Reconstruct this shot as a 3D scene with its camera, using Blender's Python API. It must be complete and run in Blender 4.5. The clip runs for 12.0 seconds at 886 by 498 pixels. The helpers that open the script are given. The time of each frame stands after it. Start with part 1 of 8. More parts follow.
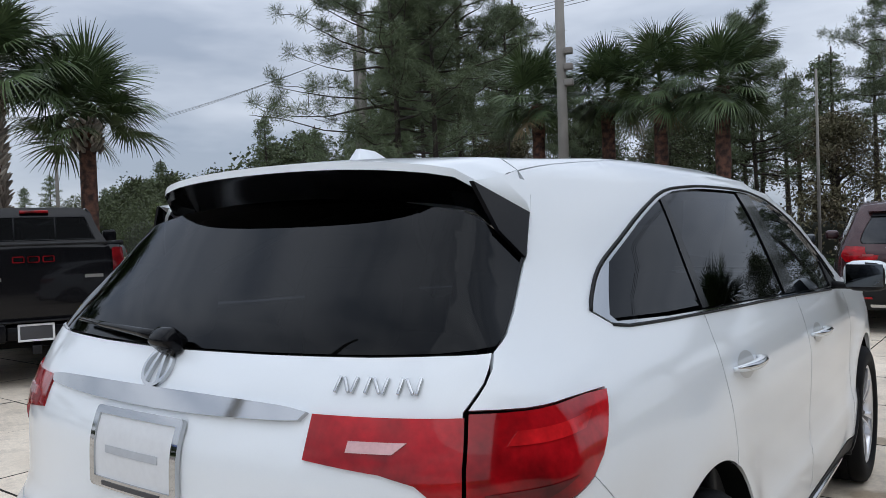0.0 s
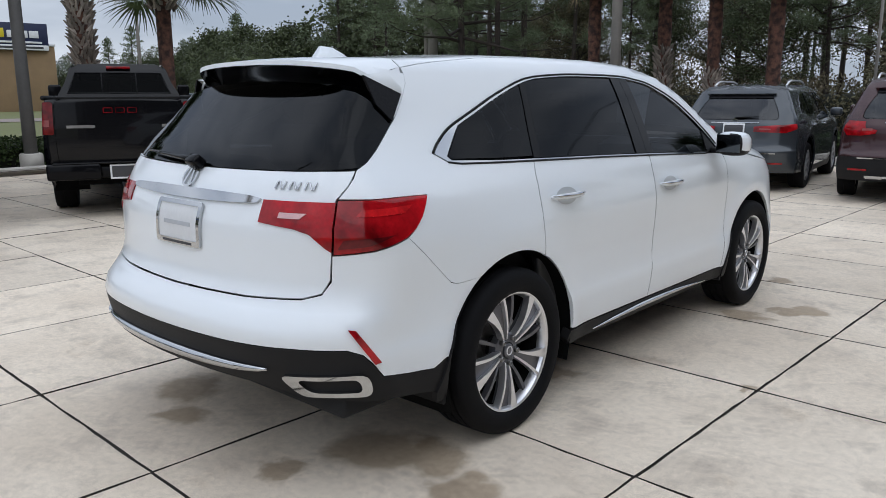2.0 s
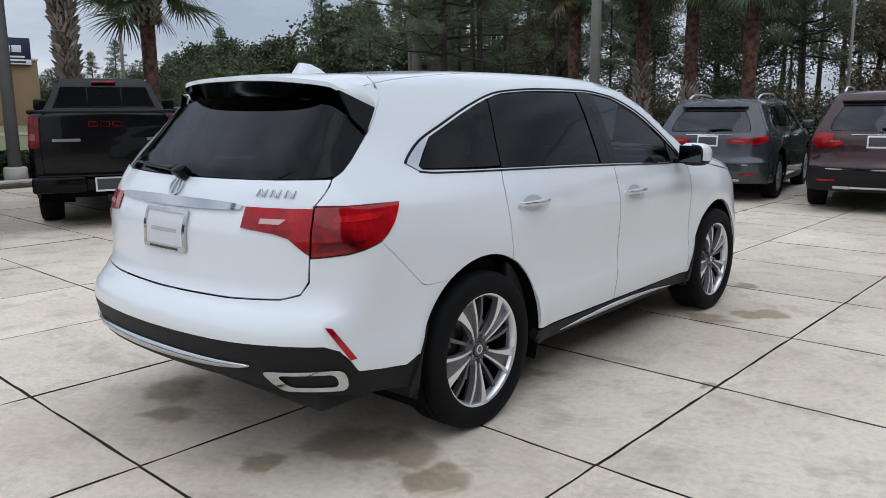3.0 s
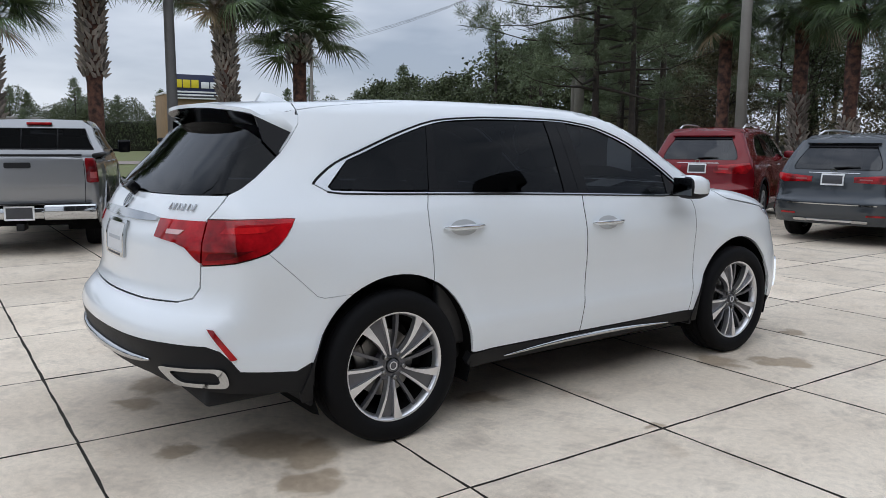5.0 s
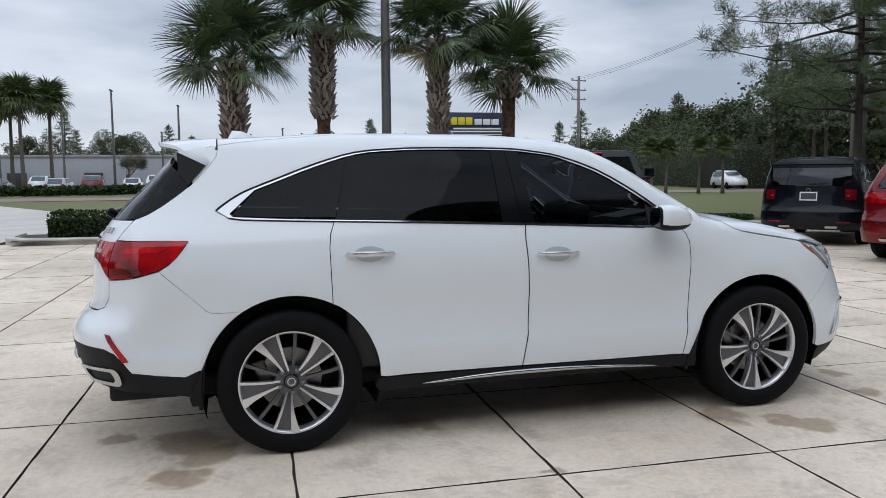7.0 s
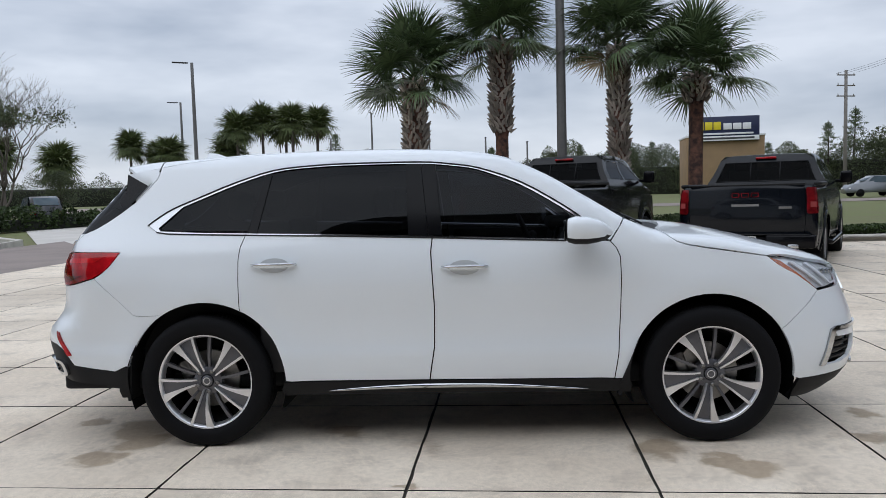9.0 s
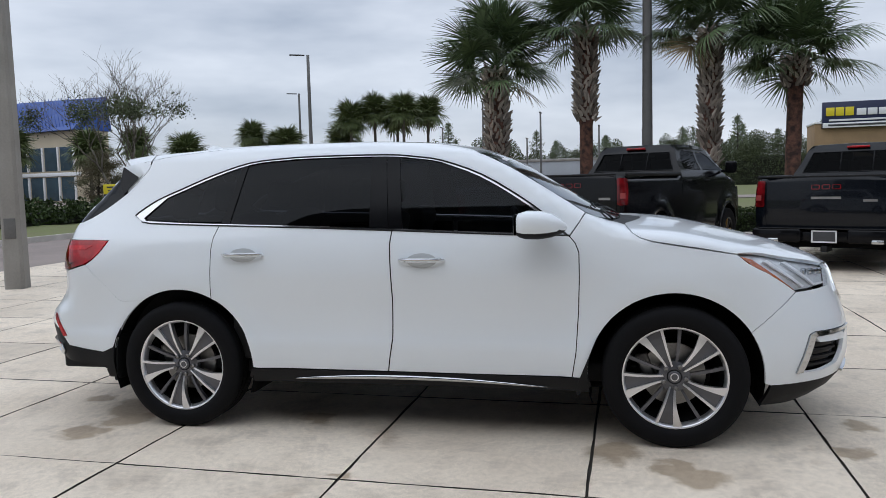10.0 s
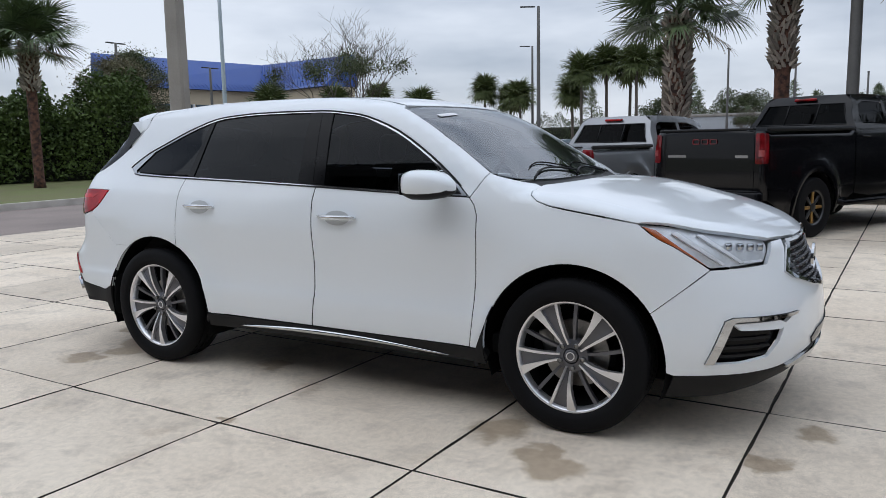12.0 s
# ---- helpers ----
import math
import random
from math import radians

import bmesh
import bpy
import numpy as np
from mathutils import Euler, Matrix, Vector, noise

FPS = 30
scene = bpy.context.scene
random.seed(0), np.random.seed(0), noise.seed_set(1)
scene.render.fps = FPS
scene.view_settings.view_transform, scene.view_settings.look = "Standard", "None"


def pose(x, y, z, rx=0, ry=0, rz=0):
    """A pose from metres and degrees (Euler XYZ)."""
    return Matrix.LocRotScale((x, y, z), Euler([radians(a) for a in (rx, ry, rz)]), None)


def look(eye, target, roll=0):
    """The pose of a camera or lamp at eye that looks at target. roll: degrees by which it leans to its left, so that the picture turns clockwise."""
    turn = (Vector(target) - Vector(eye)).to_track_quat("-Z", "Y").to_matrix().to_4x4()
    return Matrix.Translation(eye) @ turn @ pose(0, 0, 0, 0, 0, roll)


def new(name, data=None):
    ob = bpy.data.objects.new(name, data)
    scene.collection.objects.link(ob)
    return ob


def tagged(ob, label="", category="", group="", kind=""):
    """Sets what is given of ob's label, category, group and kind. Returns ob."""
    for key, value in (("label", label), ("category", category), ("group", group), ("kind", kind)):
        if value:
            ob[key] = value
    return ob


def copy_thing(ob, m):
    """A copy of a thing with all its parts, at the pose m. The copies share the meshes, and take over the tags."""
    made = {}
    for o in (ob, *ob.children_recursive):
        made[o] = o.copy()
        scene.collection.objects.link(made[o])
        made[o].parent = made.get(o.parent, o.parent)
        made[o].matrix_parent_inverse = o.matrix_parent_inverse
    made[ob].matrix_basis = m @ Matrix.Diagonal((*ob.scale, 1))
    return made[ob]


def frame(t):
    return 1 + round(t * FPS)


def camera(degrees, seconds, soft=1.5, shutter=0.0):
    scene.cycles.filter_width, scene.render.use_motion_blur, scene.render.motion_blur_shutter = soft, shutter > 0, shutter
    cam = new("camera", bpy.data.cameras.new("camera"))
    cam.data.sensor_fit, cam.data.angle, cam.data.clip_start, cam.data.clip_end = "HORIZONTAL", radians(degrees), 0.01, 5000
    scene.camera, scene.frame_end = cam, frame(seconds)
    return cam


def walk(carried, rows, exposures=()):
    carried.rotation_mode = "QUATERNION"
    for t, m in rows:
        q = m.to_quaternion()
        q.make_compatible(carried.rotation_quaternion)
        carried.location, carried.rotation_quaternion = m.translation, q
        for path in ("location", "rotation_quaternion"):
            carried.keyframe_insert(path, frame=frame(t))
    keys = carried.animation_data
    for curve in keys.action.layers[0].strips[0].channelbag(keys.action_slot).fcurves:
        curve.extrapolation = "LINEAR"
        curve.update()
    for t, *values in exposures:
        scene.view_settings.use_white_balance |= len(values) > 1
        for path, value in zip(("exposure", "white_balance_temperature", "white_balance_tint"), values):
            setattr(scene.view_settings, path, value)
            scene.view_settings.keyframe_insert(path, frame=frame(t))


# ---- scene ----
cam = camera(60.1, 12.0, soft=0.8)
PATH = [
    (0, (1.559, -3.391, 1.447), (0.385, -1.773, 1.408), -1.9),
    (0.5, (2.03, -3.654, 1.455), (0.767, -2.118, 1.236), -1.2),
    (1, (2.393, -3.829, 1.491), (1.093, -2.342, 1.173), -0.5),
    (1.5, (2.68, -3.916, 1.487), (1.36, -2.457, 1.13), -0.3),
    (2, (2.859, -4.031, 1.486), (1.558, -2.564, 1.092), -0.3),
    (2.5, (2.985, -4.139, 1.487), (1.705, -2.654, 1.092), -0.4),
    (3, (3.04, -4.148, 1.487), (1.764, -2.652, 1.126), -0.4),
    (3.2, (3.082, -4.135, 1.485), (1.797, -2.642, 1.136), -0.3),
    (4.8, (3.872, -3.484, 1.45), (2.318, -2.256, 1.169), 0.0),
    (5, (3.975, -3.361, 1.444), (2.38, -2.186, 1.171), 0.3),
    (5.5, (4.277, -2.989, 1.445), (2.585, -1.952, 1.196), 0.1),
    (6, (4.495, -2.57, 1.417), (2.724, -1.668, 1.193), -0.2),
    (6.5, (4.717, -2.134, 1.411), (2.86, -1.418, 1.216), -0.1),
    (7, (4.883, -1.696, 1.429), (2.966, -1.16, 1.239), -0.4),
    (7.5, (4.992, -1.267, 1.427), (3.037, -0.883, 1.255), -0.7),
    (7.7, (5.032, -1.067, 1.42), (3.064, -0.751, 1.25), -0.7),
    (9.3, (5.134, 0.455, 1.409), (3.15, 0.249, 1.255), -1.6),
    (9.5, (5.104, 0.62, 1.422), (3.129, 0.354, 1.261), -1.5),
    (10, (5.012, 1.048, 1.411), (3.062, 0.639, 1.24), -1.4),
    (10.5, (4.936, 1.499, 1.403), (3.025, 0.937, 1.22), -1.2),
    (11, (4.765, 1.893, 1.395), (2.902, 1.193, 1.192), -1.1),
    (11.5, (4.54, 2.262, 1.393), (2.743, 1.418, 1.155), -1.1),
    (12, (4.284, 2.64, 1.392), (2.563, 1.659, 1.115), -1.1),
]
walk(cam, [(t, look(eye, target, roll)) for t, eye, target, roll in PATH])

# ---------- sky and light: a bright overcast day ----------
world = bpy.data.worlds.new("overcast_sky")
scene.world = world
world.use_nodes = True
wn, wl = world.node_tree.nodes, world.node_tree.links
wn.clear()
w_out, w_bg = wn.new("ShaderNodeOutputWorld"), wn.new("ShaderNodeBackground")
w_sky = wn.new("ShaderNodeTexSky")
w_sky.sky_type, w_sky.sun_disc, w_sky.sun_elevation, w_sky.sun_rotation = "NISHITA", False, radians(48), radians(200)
w_geo, w_sep = wn.new("ShaderNodeTexCoord"), wn.new("ShaderNodeSeparateXYZ")
w_map = wn.new("ShaderNodeMapping")
w_map.inputs["Scale"].default_value = (1.0, 1.0, 3.6)
w_cloud = wn.new("ShaderNodeTexNoise")
w_cloud.inputs["Scale"].default_value, w_cloud.inputs["Detail"].default_value, w_cloud.inputs["Roughness"].default_value = 2.3, 5.0, 0.52
w_col = wn.new("ShaderNodeValToRGB")
w_col.color_ramp.elements[0].position, w_col.color_ramp.elements[0].color = 0.36, (0.49, 0.57, 0.715, 1)
w_col.color_ramp.elements[1].position, w_col.color_ramp.elements[1].color = 0.64, (0.98, 1.055, 1.195, 1)
w_up = wn.new("ShaderNodeMapRange")
w_up.inputs["From Min"].default_value, w_up.inputs["From Max"].default_value = 0.22, 0.95
w_up.inputs["To Min"].default_value, w_up.inputs["To Max"].default_value = 1.0, 2.0
w_mul = wn.new("ShaderNodeVectorMath")
w_mul.operation = "SCALE"
w_mix = wn.new("ShaderNodeMix")
w_mix.data_type = "RGBA"
w_mix.inputs[0].default_value = 0.02
wl.new(w_geo.outputs["Generated"], w_map.inputs["Vector"])
wl.new(w_map.outputs["Vector"], w_cloud.inputs["Vector"])
wl.new(w_geo.outputs["Generated"], w_sep.inputs[0])
wl.new(w_cloud.outputs["Fac"], w_col.inputs["Fac"])
wl.new(w_sep.outputs["Z"], w_up.inputs["Value"])
wl.new(w_col.outputs["Color"], w_mul.inputs[0])
wl.new(w_up.outputs["Result"], w_mul.inputs["Scale"])
wl.new(w_mul.outputs["Vector"], w_mix.inputs[6])
wl.new(w_sky.outputs["Color"], w_mix.inputs[7])
wl.new(w_mix.outputs[2], w_bg.inputs["Color"])
wl.new(w_bg.outputs[0], w_out.inputs["Surface"])
w_bg.inputs["Strength"].default_value = 0.66

sun = new("sun", bpy.data.lights.new("sun", "SUN"))
sun.data.energy, sun.data.angle, sun.data.color = 0.65, radians(70), (0.97, 0.985, 1.0)
sun.matrix_world = look((10, -6, 14), (0, 0, 0))
scene.view_settings.exposure = 0.08

# ---------- materials ----------
def material(name, color, rough=0.5, metal=0.0, vary=0.12, scale=6.0, fine=60.0, bump=0.0, coat=0.0, second=None, by_object=0.0, spec=0.5, rough_vary=0.1, blotch=(0.35, 0.7), bump_scale=None):
    """A surface with broad and fine variation of colour and gloss, and a fine relief."""
    m = bpy.data.materials.new(name)
    m.use_nodes = True
    nt = m.node_tree
    b = nt.nodes["Principled BSDF"]
    b.inputs["Metallic"].default_value, b.inputs["Coat Weight"].default_value = metal, coat
    b.inputs["Coat Roughness"].default_value = 0.04
    b.inputs["Specular IOR Level"].default_value = spec
    tc = nt.nodes.new("ShaderNodeTexCoord")
    big, small = nt.nodes.new("ShaderNodeTexNoise"), nt.nodes.new("ShaderNodeTexNoise")
    big.inputs["Scale"].default_value, small.inputs["Scale"].default_value = scale, fine
    big.inputs["Detail"].default_value, small.inputs["Detail"].default_value = 5, 3
    for n in (big, small):
        nt.links.new(tc.outputs["Object"], n.inputs["Vector"])
    dark = tuple(c * (1 - vary) for c in color[:3]) + (1,) if second is None else (*second, 1)
    ramp = nt.nodes.new("ShaderNodeValToRGB")
    ramp.color_ramp.elements[0].position, ramp.color_ramp.elements[1].position = blotch
    ramp.color_ramp.elements[0].color, ramp.color_ramp.elements[1].color = dark, (*color[:3], 1)
    nt.links.new(big.outputs["Fac"], ramp.inputs["Fac"])
    mul = nt.nodes.new("ShaderNodeMix")
    mul.data_type, mul.blend_type = "RGBA", "MULTIPLY"
    mul.inputs[0].default_value = 1.0
    grain = nt.nodes.new("ShaderNodeMapRange")
    grain.inputs["To Min"].default_value, grain.inputs["To Max"].default_value = 1 - vary, 1 + vary
    nt.links.new(small.outputs["Fac"], grain.inputs["Value"])
    nt.links.new(ramp.outputs["Color"], mul.inputs[6])
    nt.links.new(grain.outputs["Result"], mul.inputs[7])
    last = mul.outputs[2]
    if by_object:
        info, rng, mul2 = nt.nodes.new("ShaderNodeObjectInfo"), nt.nodes.new("ShaderNodeMapRange"), nt.nodes.new("ShaderNodeMix")
        rng.inputs["To Min"].default_value, rng.inputs["To Max"].default_value = 1 - by_object, 1 + by_object
        mul2.data_type, mul2.blend_type = "RGBA", "MULTIPLY"
        mul2.inputs[0].default_value = 1.0
        nt.links.new(info.outputs["Random"], rng.inputs["Value"])
        nt.links.new(last, mul2.inputs[6])
        nt.links.new(rng.outputs["Result"], mul2.inputs[7])
        last = mul2.outputs[2]
    nt.links.new(last, b.inputs["Base Color"])
    rr = nt.nodes.new("ShaderNodeMapRange")
    rr.inputs["To Min"].default_value, rr.inputs["To Max"].default_value = max(rough - rough_vary, 0.02), min(rough + rough_vary, 1)
    nt.links.new(big.outputs["Fac"], rr.inputs["Value"])
    nt.links.new(rr.outputs["Result"], b.inputs["Roughness"])
    if bump:
        bp = nt.nodes.new("ShaderNodeBump")
        bp.inputs["Strength"].default_value, bp.inputs["Distance"].default_value = bump, 0.01
        src = small
        if bump_scale:
            src = nt.nodes.new("ShaderNodeTexNoise")
            src.inputs["Scale"].default_value, src.inputs["Detail"].default_value = bump_scale, 4
            nt.links.new(tc.outputs["Object"], src.inputs["Vector"])
        nt.links.new(src.outputs["Fac"], bp.inputs["Height"])
        nt.links.new(bp.outputs["Normal"], b.inputs["Normal"])
    return m


def glass(name, tint, gloss=0.5, rough=0.0):
    """A pane: lets tinted light through and mirrors by Fresnel."""
    m = bpy.data.materials.new(name)
    m.use_nodes = True
    nt = m.node_tree
    nt.nodes.clear()
    out, mix = nt.nodes.new("ShaderNodeOutputMaterial"), nt.nodes.new("ShaderNodeMixShader")
    tr, gl, fr = nt.nodes.new("ShaderNodeBsdfTransparent"), nt.nodes.new("ShaderNodeBsdfGlossy"), nt.nodes.new("ShaderNodeFresnel")
    tr.inputs["Color"].default_value = (*tint, 1)
    gl.inputs["Roughness"].default_value = rough
    gl.inputs["Color"].default_value = (0.9, 0.92, 0.95, 1)
    fr.inputs["IOR"].default_value = 1.0 + gloss
    nt.links.new(fr.outputs[0], mix.inputs[0])
    nt.links.new(tr.outputs[0], mix.inputs[1])
    nt.links.new(gl.outputs[0], mix.inputs[2])
    nt.links.new(mix.outputs[0], out.inputs["Surface"])
    return m


def paint(name, color, flake=0.0, rough=0.3, second=None, coat=0.9):
    return material(name, color, rough=rough, metal=flake, vary=0.02, scale=1.6, fine=400, coat=coat, second=second, rough_vary=0.04, spec=0.15)


WHITE = paint("white_pearl_paint", (0.815, 0.85, 0.875), rough=0.30)
TRIM = material("black_textured_plastic", (0.012, 0.012, 0.013), rough=0.55, spec=0.22, vary=0.15, fine=500, bump=0.05)
GLOSSBLACK = material("gloss_black_plastic", (0.005, 0.005, 0.006), rough=0.12, vary=0.05, coat=0.0, spec=0.14)
CHROME = material("bright_chrome", (0.54, 0.55, 0.56), rough=0.07, metal=1.0, vary=0.02, rough_vary=0.03)
RUBBER = material("tyre_rubber", (0.008, 0.008, 0.009), rough=0.72, spec=0.12, vary=0.2, fine=150, bump=0.1)
ALLOY = material("machined_alloy", (0.80, 0.80, 0.82), rough=0.32, metal=0.9, vary=0.05, fine=200)
ALLOYDARK = material("grey_painted_alloy", (0.13, 0.13, 0.142), rough=0.38, metal=0.5, vary=0.08, coat=0.1)
STEEL = material("brake_steel", (0.30, 0.29, 0.28), rough=0.4, metal=0.9, vary=0.2, fine=90)
UNDER = material("underbody_black", (0.007, 0.007, 0.007), rough=0.9, vary=0.2, spec=0.05)
PRIVACY = glass("privacy_glass", (0.022, 0.024, 0.029), gloss=0.27)
TINTED = glass("tinted_door_glass", (0.12, 0.13, 0.145), gloss=0.27)
CLEAR = glass("windscreen_glass", (0.70, 0.76, 0.74), gloss=1.2)
LENS = glass("clear_lamp_lens", (0.96, 0.97, 0.98), gloss=0.3)
LEATHER = material("black_leather", (0.03, 0.03, 0.032), rough=0.5, vary=0.2, fine=120, bump=0.12)
CARPET = material("black_carpet", (0.012, 0.012, 0.013), rough=0.95, vary=0.25, fine=300, bump=0.2)
HEADLINER = material("grey_headliner", (0.20, 0.20, 0.20), rough=0.9, vary=0.1, fine=200)
PLATEWHITE = material("plate_white", (0.72, 0.73, 0.74), rough=0.4, vary=0.06, fine=60)
PLATEINK = material("plate_ink", (0.05, 0.05, 0.055), rough=0.5)
LAMPWHITE = material("white_light_guide", (0.90, 0.91, 0.93), rough=0.25, vary=0.03)
AMBER = material("amber_lens", (0.55, 0.12, 0.02), rough=0.12, vary=0.1, coat=1.0, fine=120)


def red_lens(name="red_lamp_lens", color=(0.52, 0.006, 0.012)):
    return material(name, color, rough=0.08, vary=0.3, scale=7, fine=70, coat=0.5, second=tuple(c * 0.22 for c in color), spec=0.2, rough_vary=0.03)


RED = red_lens()
REDBRIGHT = red_lens("bright_red_guide", (0.75, 0.015, 0.02))
REDDARK = red_lens("deep_red_lens", (0.22, 0.008, 0.012))
# ---------- ground ----------
def stained(name, color, dark, scale, rough, bump, grit=90.0, stain=None):
    """Concrete or asphalt: broad mottling, dark blotches, grit."""
    m = material(name, color, rough=rough, vary=0.10, scale=scale, fine=grit, bump=bump, second=dark, by_object=0.06, blotch=(0.30, 0.62))
    if stain:
        nt = m.node_tree
        b = nt.nodes["Principled BSDF"]
        src = b.inputs["Base Color"].links[0].from_socket
        tc = nt.nodes.new("ShaderNodeTexCoord")
        geo = nt.nodes.new("ShaderNodeNewGeometry")
        n = nt.nodes.new("ShaderNodeTexNoise")
        n.inputs["Scale"].default_value, n.inputs["Detail"].default_value, n.inputs["Roughness"].default_value = 0.9, 7, 0.62
        nt.links.new(geo.outputs["Position"], n.inputs["Vector"])
        r = nt.nodes.new("ShaderNodeValToRGB")
        r.color_ramp.elements[0].position, r.color_ramp.elements[0].color = 0.60, (1, 1, 1, 1)
        r.color_ramp.elements[1].position, r.color_ramp.elements[1].color = 0.74, (*stain, 1)
        mx = nt.nodes.new("ShaderNodeMix")
        mx.data_type, mx.blend_type = "RGBA", "MULTIPLY"
        mx.inputs[0].default_value = 1
        nt.links.new(n.outputs["Fac"], r.inputs["Fac"])
        nt.links.new(src, mx.inputs[6])
        nt.links.new(r.outputs["Color"], mx.inputs[7])
        nt.links.new(mx.outputs[2], b.inputs["Base Color"])
    return m


def concrete(name, pale, dull, dark):
    """Old slab concrete: broad tone, mottling, fine grit and dark pits, laid out by place so that no slab repeats."""
    m = bpy.data.materials.new(name)
    m.use_nodes = True
    nt = m.node_tree
    b = nt.nodes["Principled BSDF"]
    geo, info = nt.nodes.new("ShaderNodeNewGeometry"), nt.nodes.new("ShaderNodeObjectInfo")

    def tex(scale, detail, rough=0.55):
        n = nt.nodes.new("ShaderNodeTexNoise")
        n.inputs["Scale"].default_value, n.inputs["Detail"].default_value, n.inputs["Roughness"].default_value = scale, detail, rough
        nt.links.new(geo.outputs["Position"], n.inputs["Vector"])
        return n.outputs["Fac"]

    def span(src, a0, a1, b0, b1):
        r = nt.nodes.new("ShaderNodeMapRange")
        for k, q in zip(("From Min", "From Max", "To Min", "To Max"), (a0, a1, b0, b1)):
            r.inputs[k].default_value = q
        nt.links.new(src, r.inputs["Value"])
        return r.outputs[0]

    def mix(kind, fac, a, c):
        x = nt.nodes.new("ShaderNodeMix")
        x.data_type, x.blend_type = "RGBA", kind
        for k, q in ((0, fac), (6, a), (7, c)):
            if isinstance(q, (tuple, float, int)):
                x.inputs[k].default_value = q
            else:
                nt.links.new(q, x.inputs[k])
        return x.outputs[2]
    broad, mottle, fine, grit = tex(0.55, 6, 0.6), tex(3.2, 8, 0.68), tex(26, 6, 0.7), tex(210, 2)
    c = mix("MIX", span(broad, 0.40, 0.62, 0.0, 1.0), (*dull, 1), (*pale, 1))
    c = mix("MIX", span(mottle, 0.50, 0.74, 0.0, 0.85), c, (*dark, 1))
    c = mix("MULTIPLY", 1.0, c, span(fine, 0.3, 0.72, 0.84, 1.12))
    c = mix("MULTIPLY", 1.0, c, span(grit, 0.25, 0.75, 0.78, 1.18))
    c = mix("MULTIPLY", span(fine, 0.63, 0.69, 0.0, 0.6), c, (0.48, 0.43, 0.38, 1))
    c = mix("MULTIPLY", span(tex(1.5, 9, 0.7), 0.60, 0.68, 0.0, 0.55), c, (0.66, 0.60, 0.54, 1))
    c = mix("MULTIPLY", 1.0, c, span(info.outputs["Random"], 0, 1, 0.90, 1.08))
    nt.links.new(c, b.inputs["Base Color"])
    nt.links.new(span(mottle, 0.3, 0.7, 0.9, 0.6), b.inputs["Roughness"])
    bp = nt.nodes.new("ShaderNodeBump")
    bp.inputs["Strength"].default_value, bp.inputs["Distance"].default_value = 0.16, 0.005
    nt.links.new(fine, bp.inputs["Height"])
    nt.links.new(bp.outputs["Normal"], b.inputs["Normal"])
    return m


CONCRETE = concrete("worn_concrete", (0.80, 0.695, 0.56), (0.66, 0.56, 0.442), (0.42, 0.35, 0.275))
JOINT = material("dirty_joint", (0.050, 0.043, 0.034), rough=0.95, vary=0.4, fine=60, bump=0.3)
ASPHALT = stained("worn_asphalt", (0.27, 0.220, 0.195), (0.20, 0.165, 0.148), 0.6, 0.9, 0.4)
KERB = stained("kerb_concrete", (0.55, 0.52, 0.47), (0.40, 0.37, 0.33), 2.0, 0.85, 0.3)
PALEROAD = stained("pale_driveway", (0.52, 0.49, 0.45), (0.43, 0.40, 0.36), 0.4, 0.9, 0.2)
GRASS = material("lawn", (0.125, 0.150, 0.042), rough=0.95, vary=0.25, scale=0.7, fine=25, bump=0.5, second=(0.13, 0.125, 0.05))
SOIL = material("leaf_litter", (0.075, 0.055, 0.038), rough=1.0, vary=0.3, scale=0.5, fine=18, bump=0.4, second=(0.045, 0.035, 0.025))
# ---------- body shapes: an implicit hull and panels laid on it ----------
def curve_through(pts):
    """A monotone cubic through (a, b) pairs; flat past the ends."""
    a = np.array([p[0] for p in pts], float)
    b = np.array([p[1] for p in pts], float)
    h = np.diff(a)
    d = np.diff(b) / h
    m = np.zeros_like(b)
    m[0], m[-1] = d[0], d[-1]
    for i in range(1, len(a) - 1):
        if d[i - 1] * d[i] > 0:
            w1, w2 = 2 * h[i] + h[i - 1], h[i] + 2 * h[i - 1]
            m[i] = (w1 + w2) / (w1 / d[i - 1] + w2 / d[i])

    def at(v):
        v = np.clip(np.asarray(v, float), a[0], a[-1])
        i = np.clip(np.searchsorted(a, v) - 1, 0, len(h) - 1)
        s = (v - a[i]) / h[i]
        return (b[i] * (1 + 2 * s) * (1 - s) ** 2 + m[i] * h[i] * s * (1 - s) ** 2
                + b[i + 1] * s * s * (3 - 2 * s) + m[i + 1] * h[i] * s * s * (s - 1))
    return at


def smooth_max(a, b, k):
    h = np.clip(0.5 + 0.5 * (a - b) / k, 0, 1)
    return b + (a - b) * h + k * h * (1 - h)


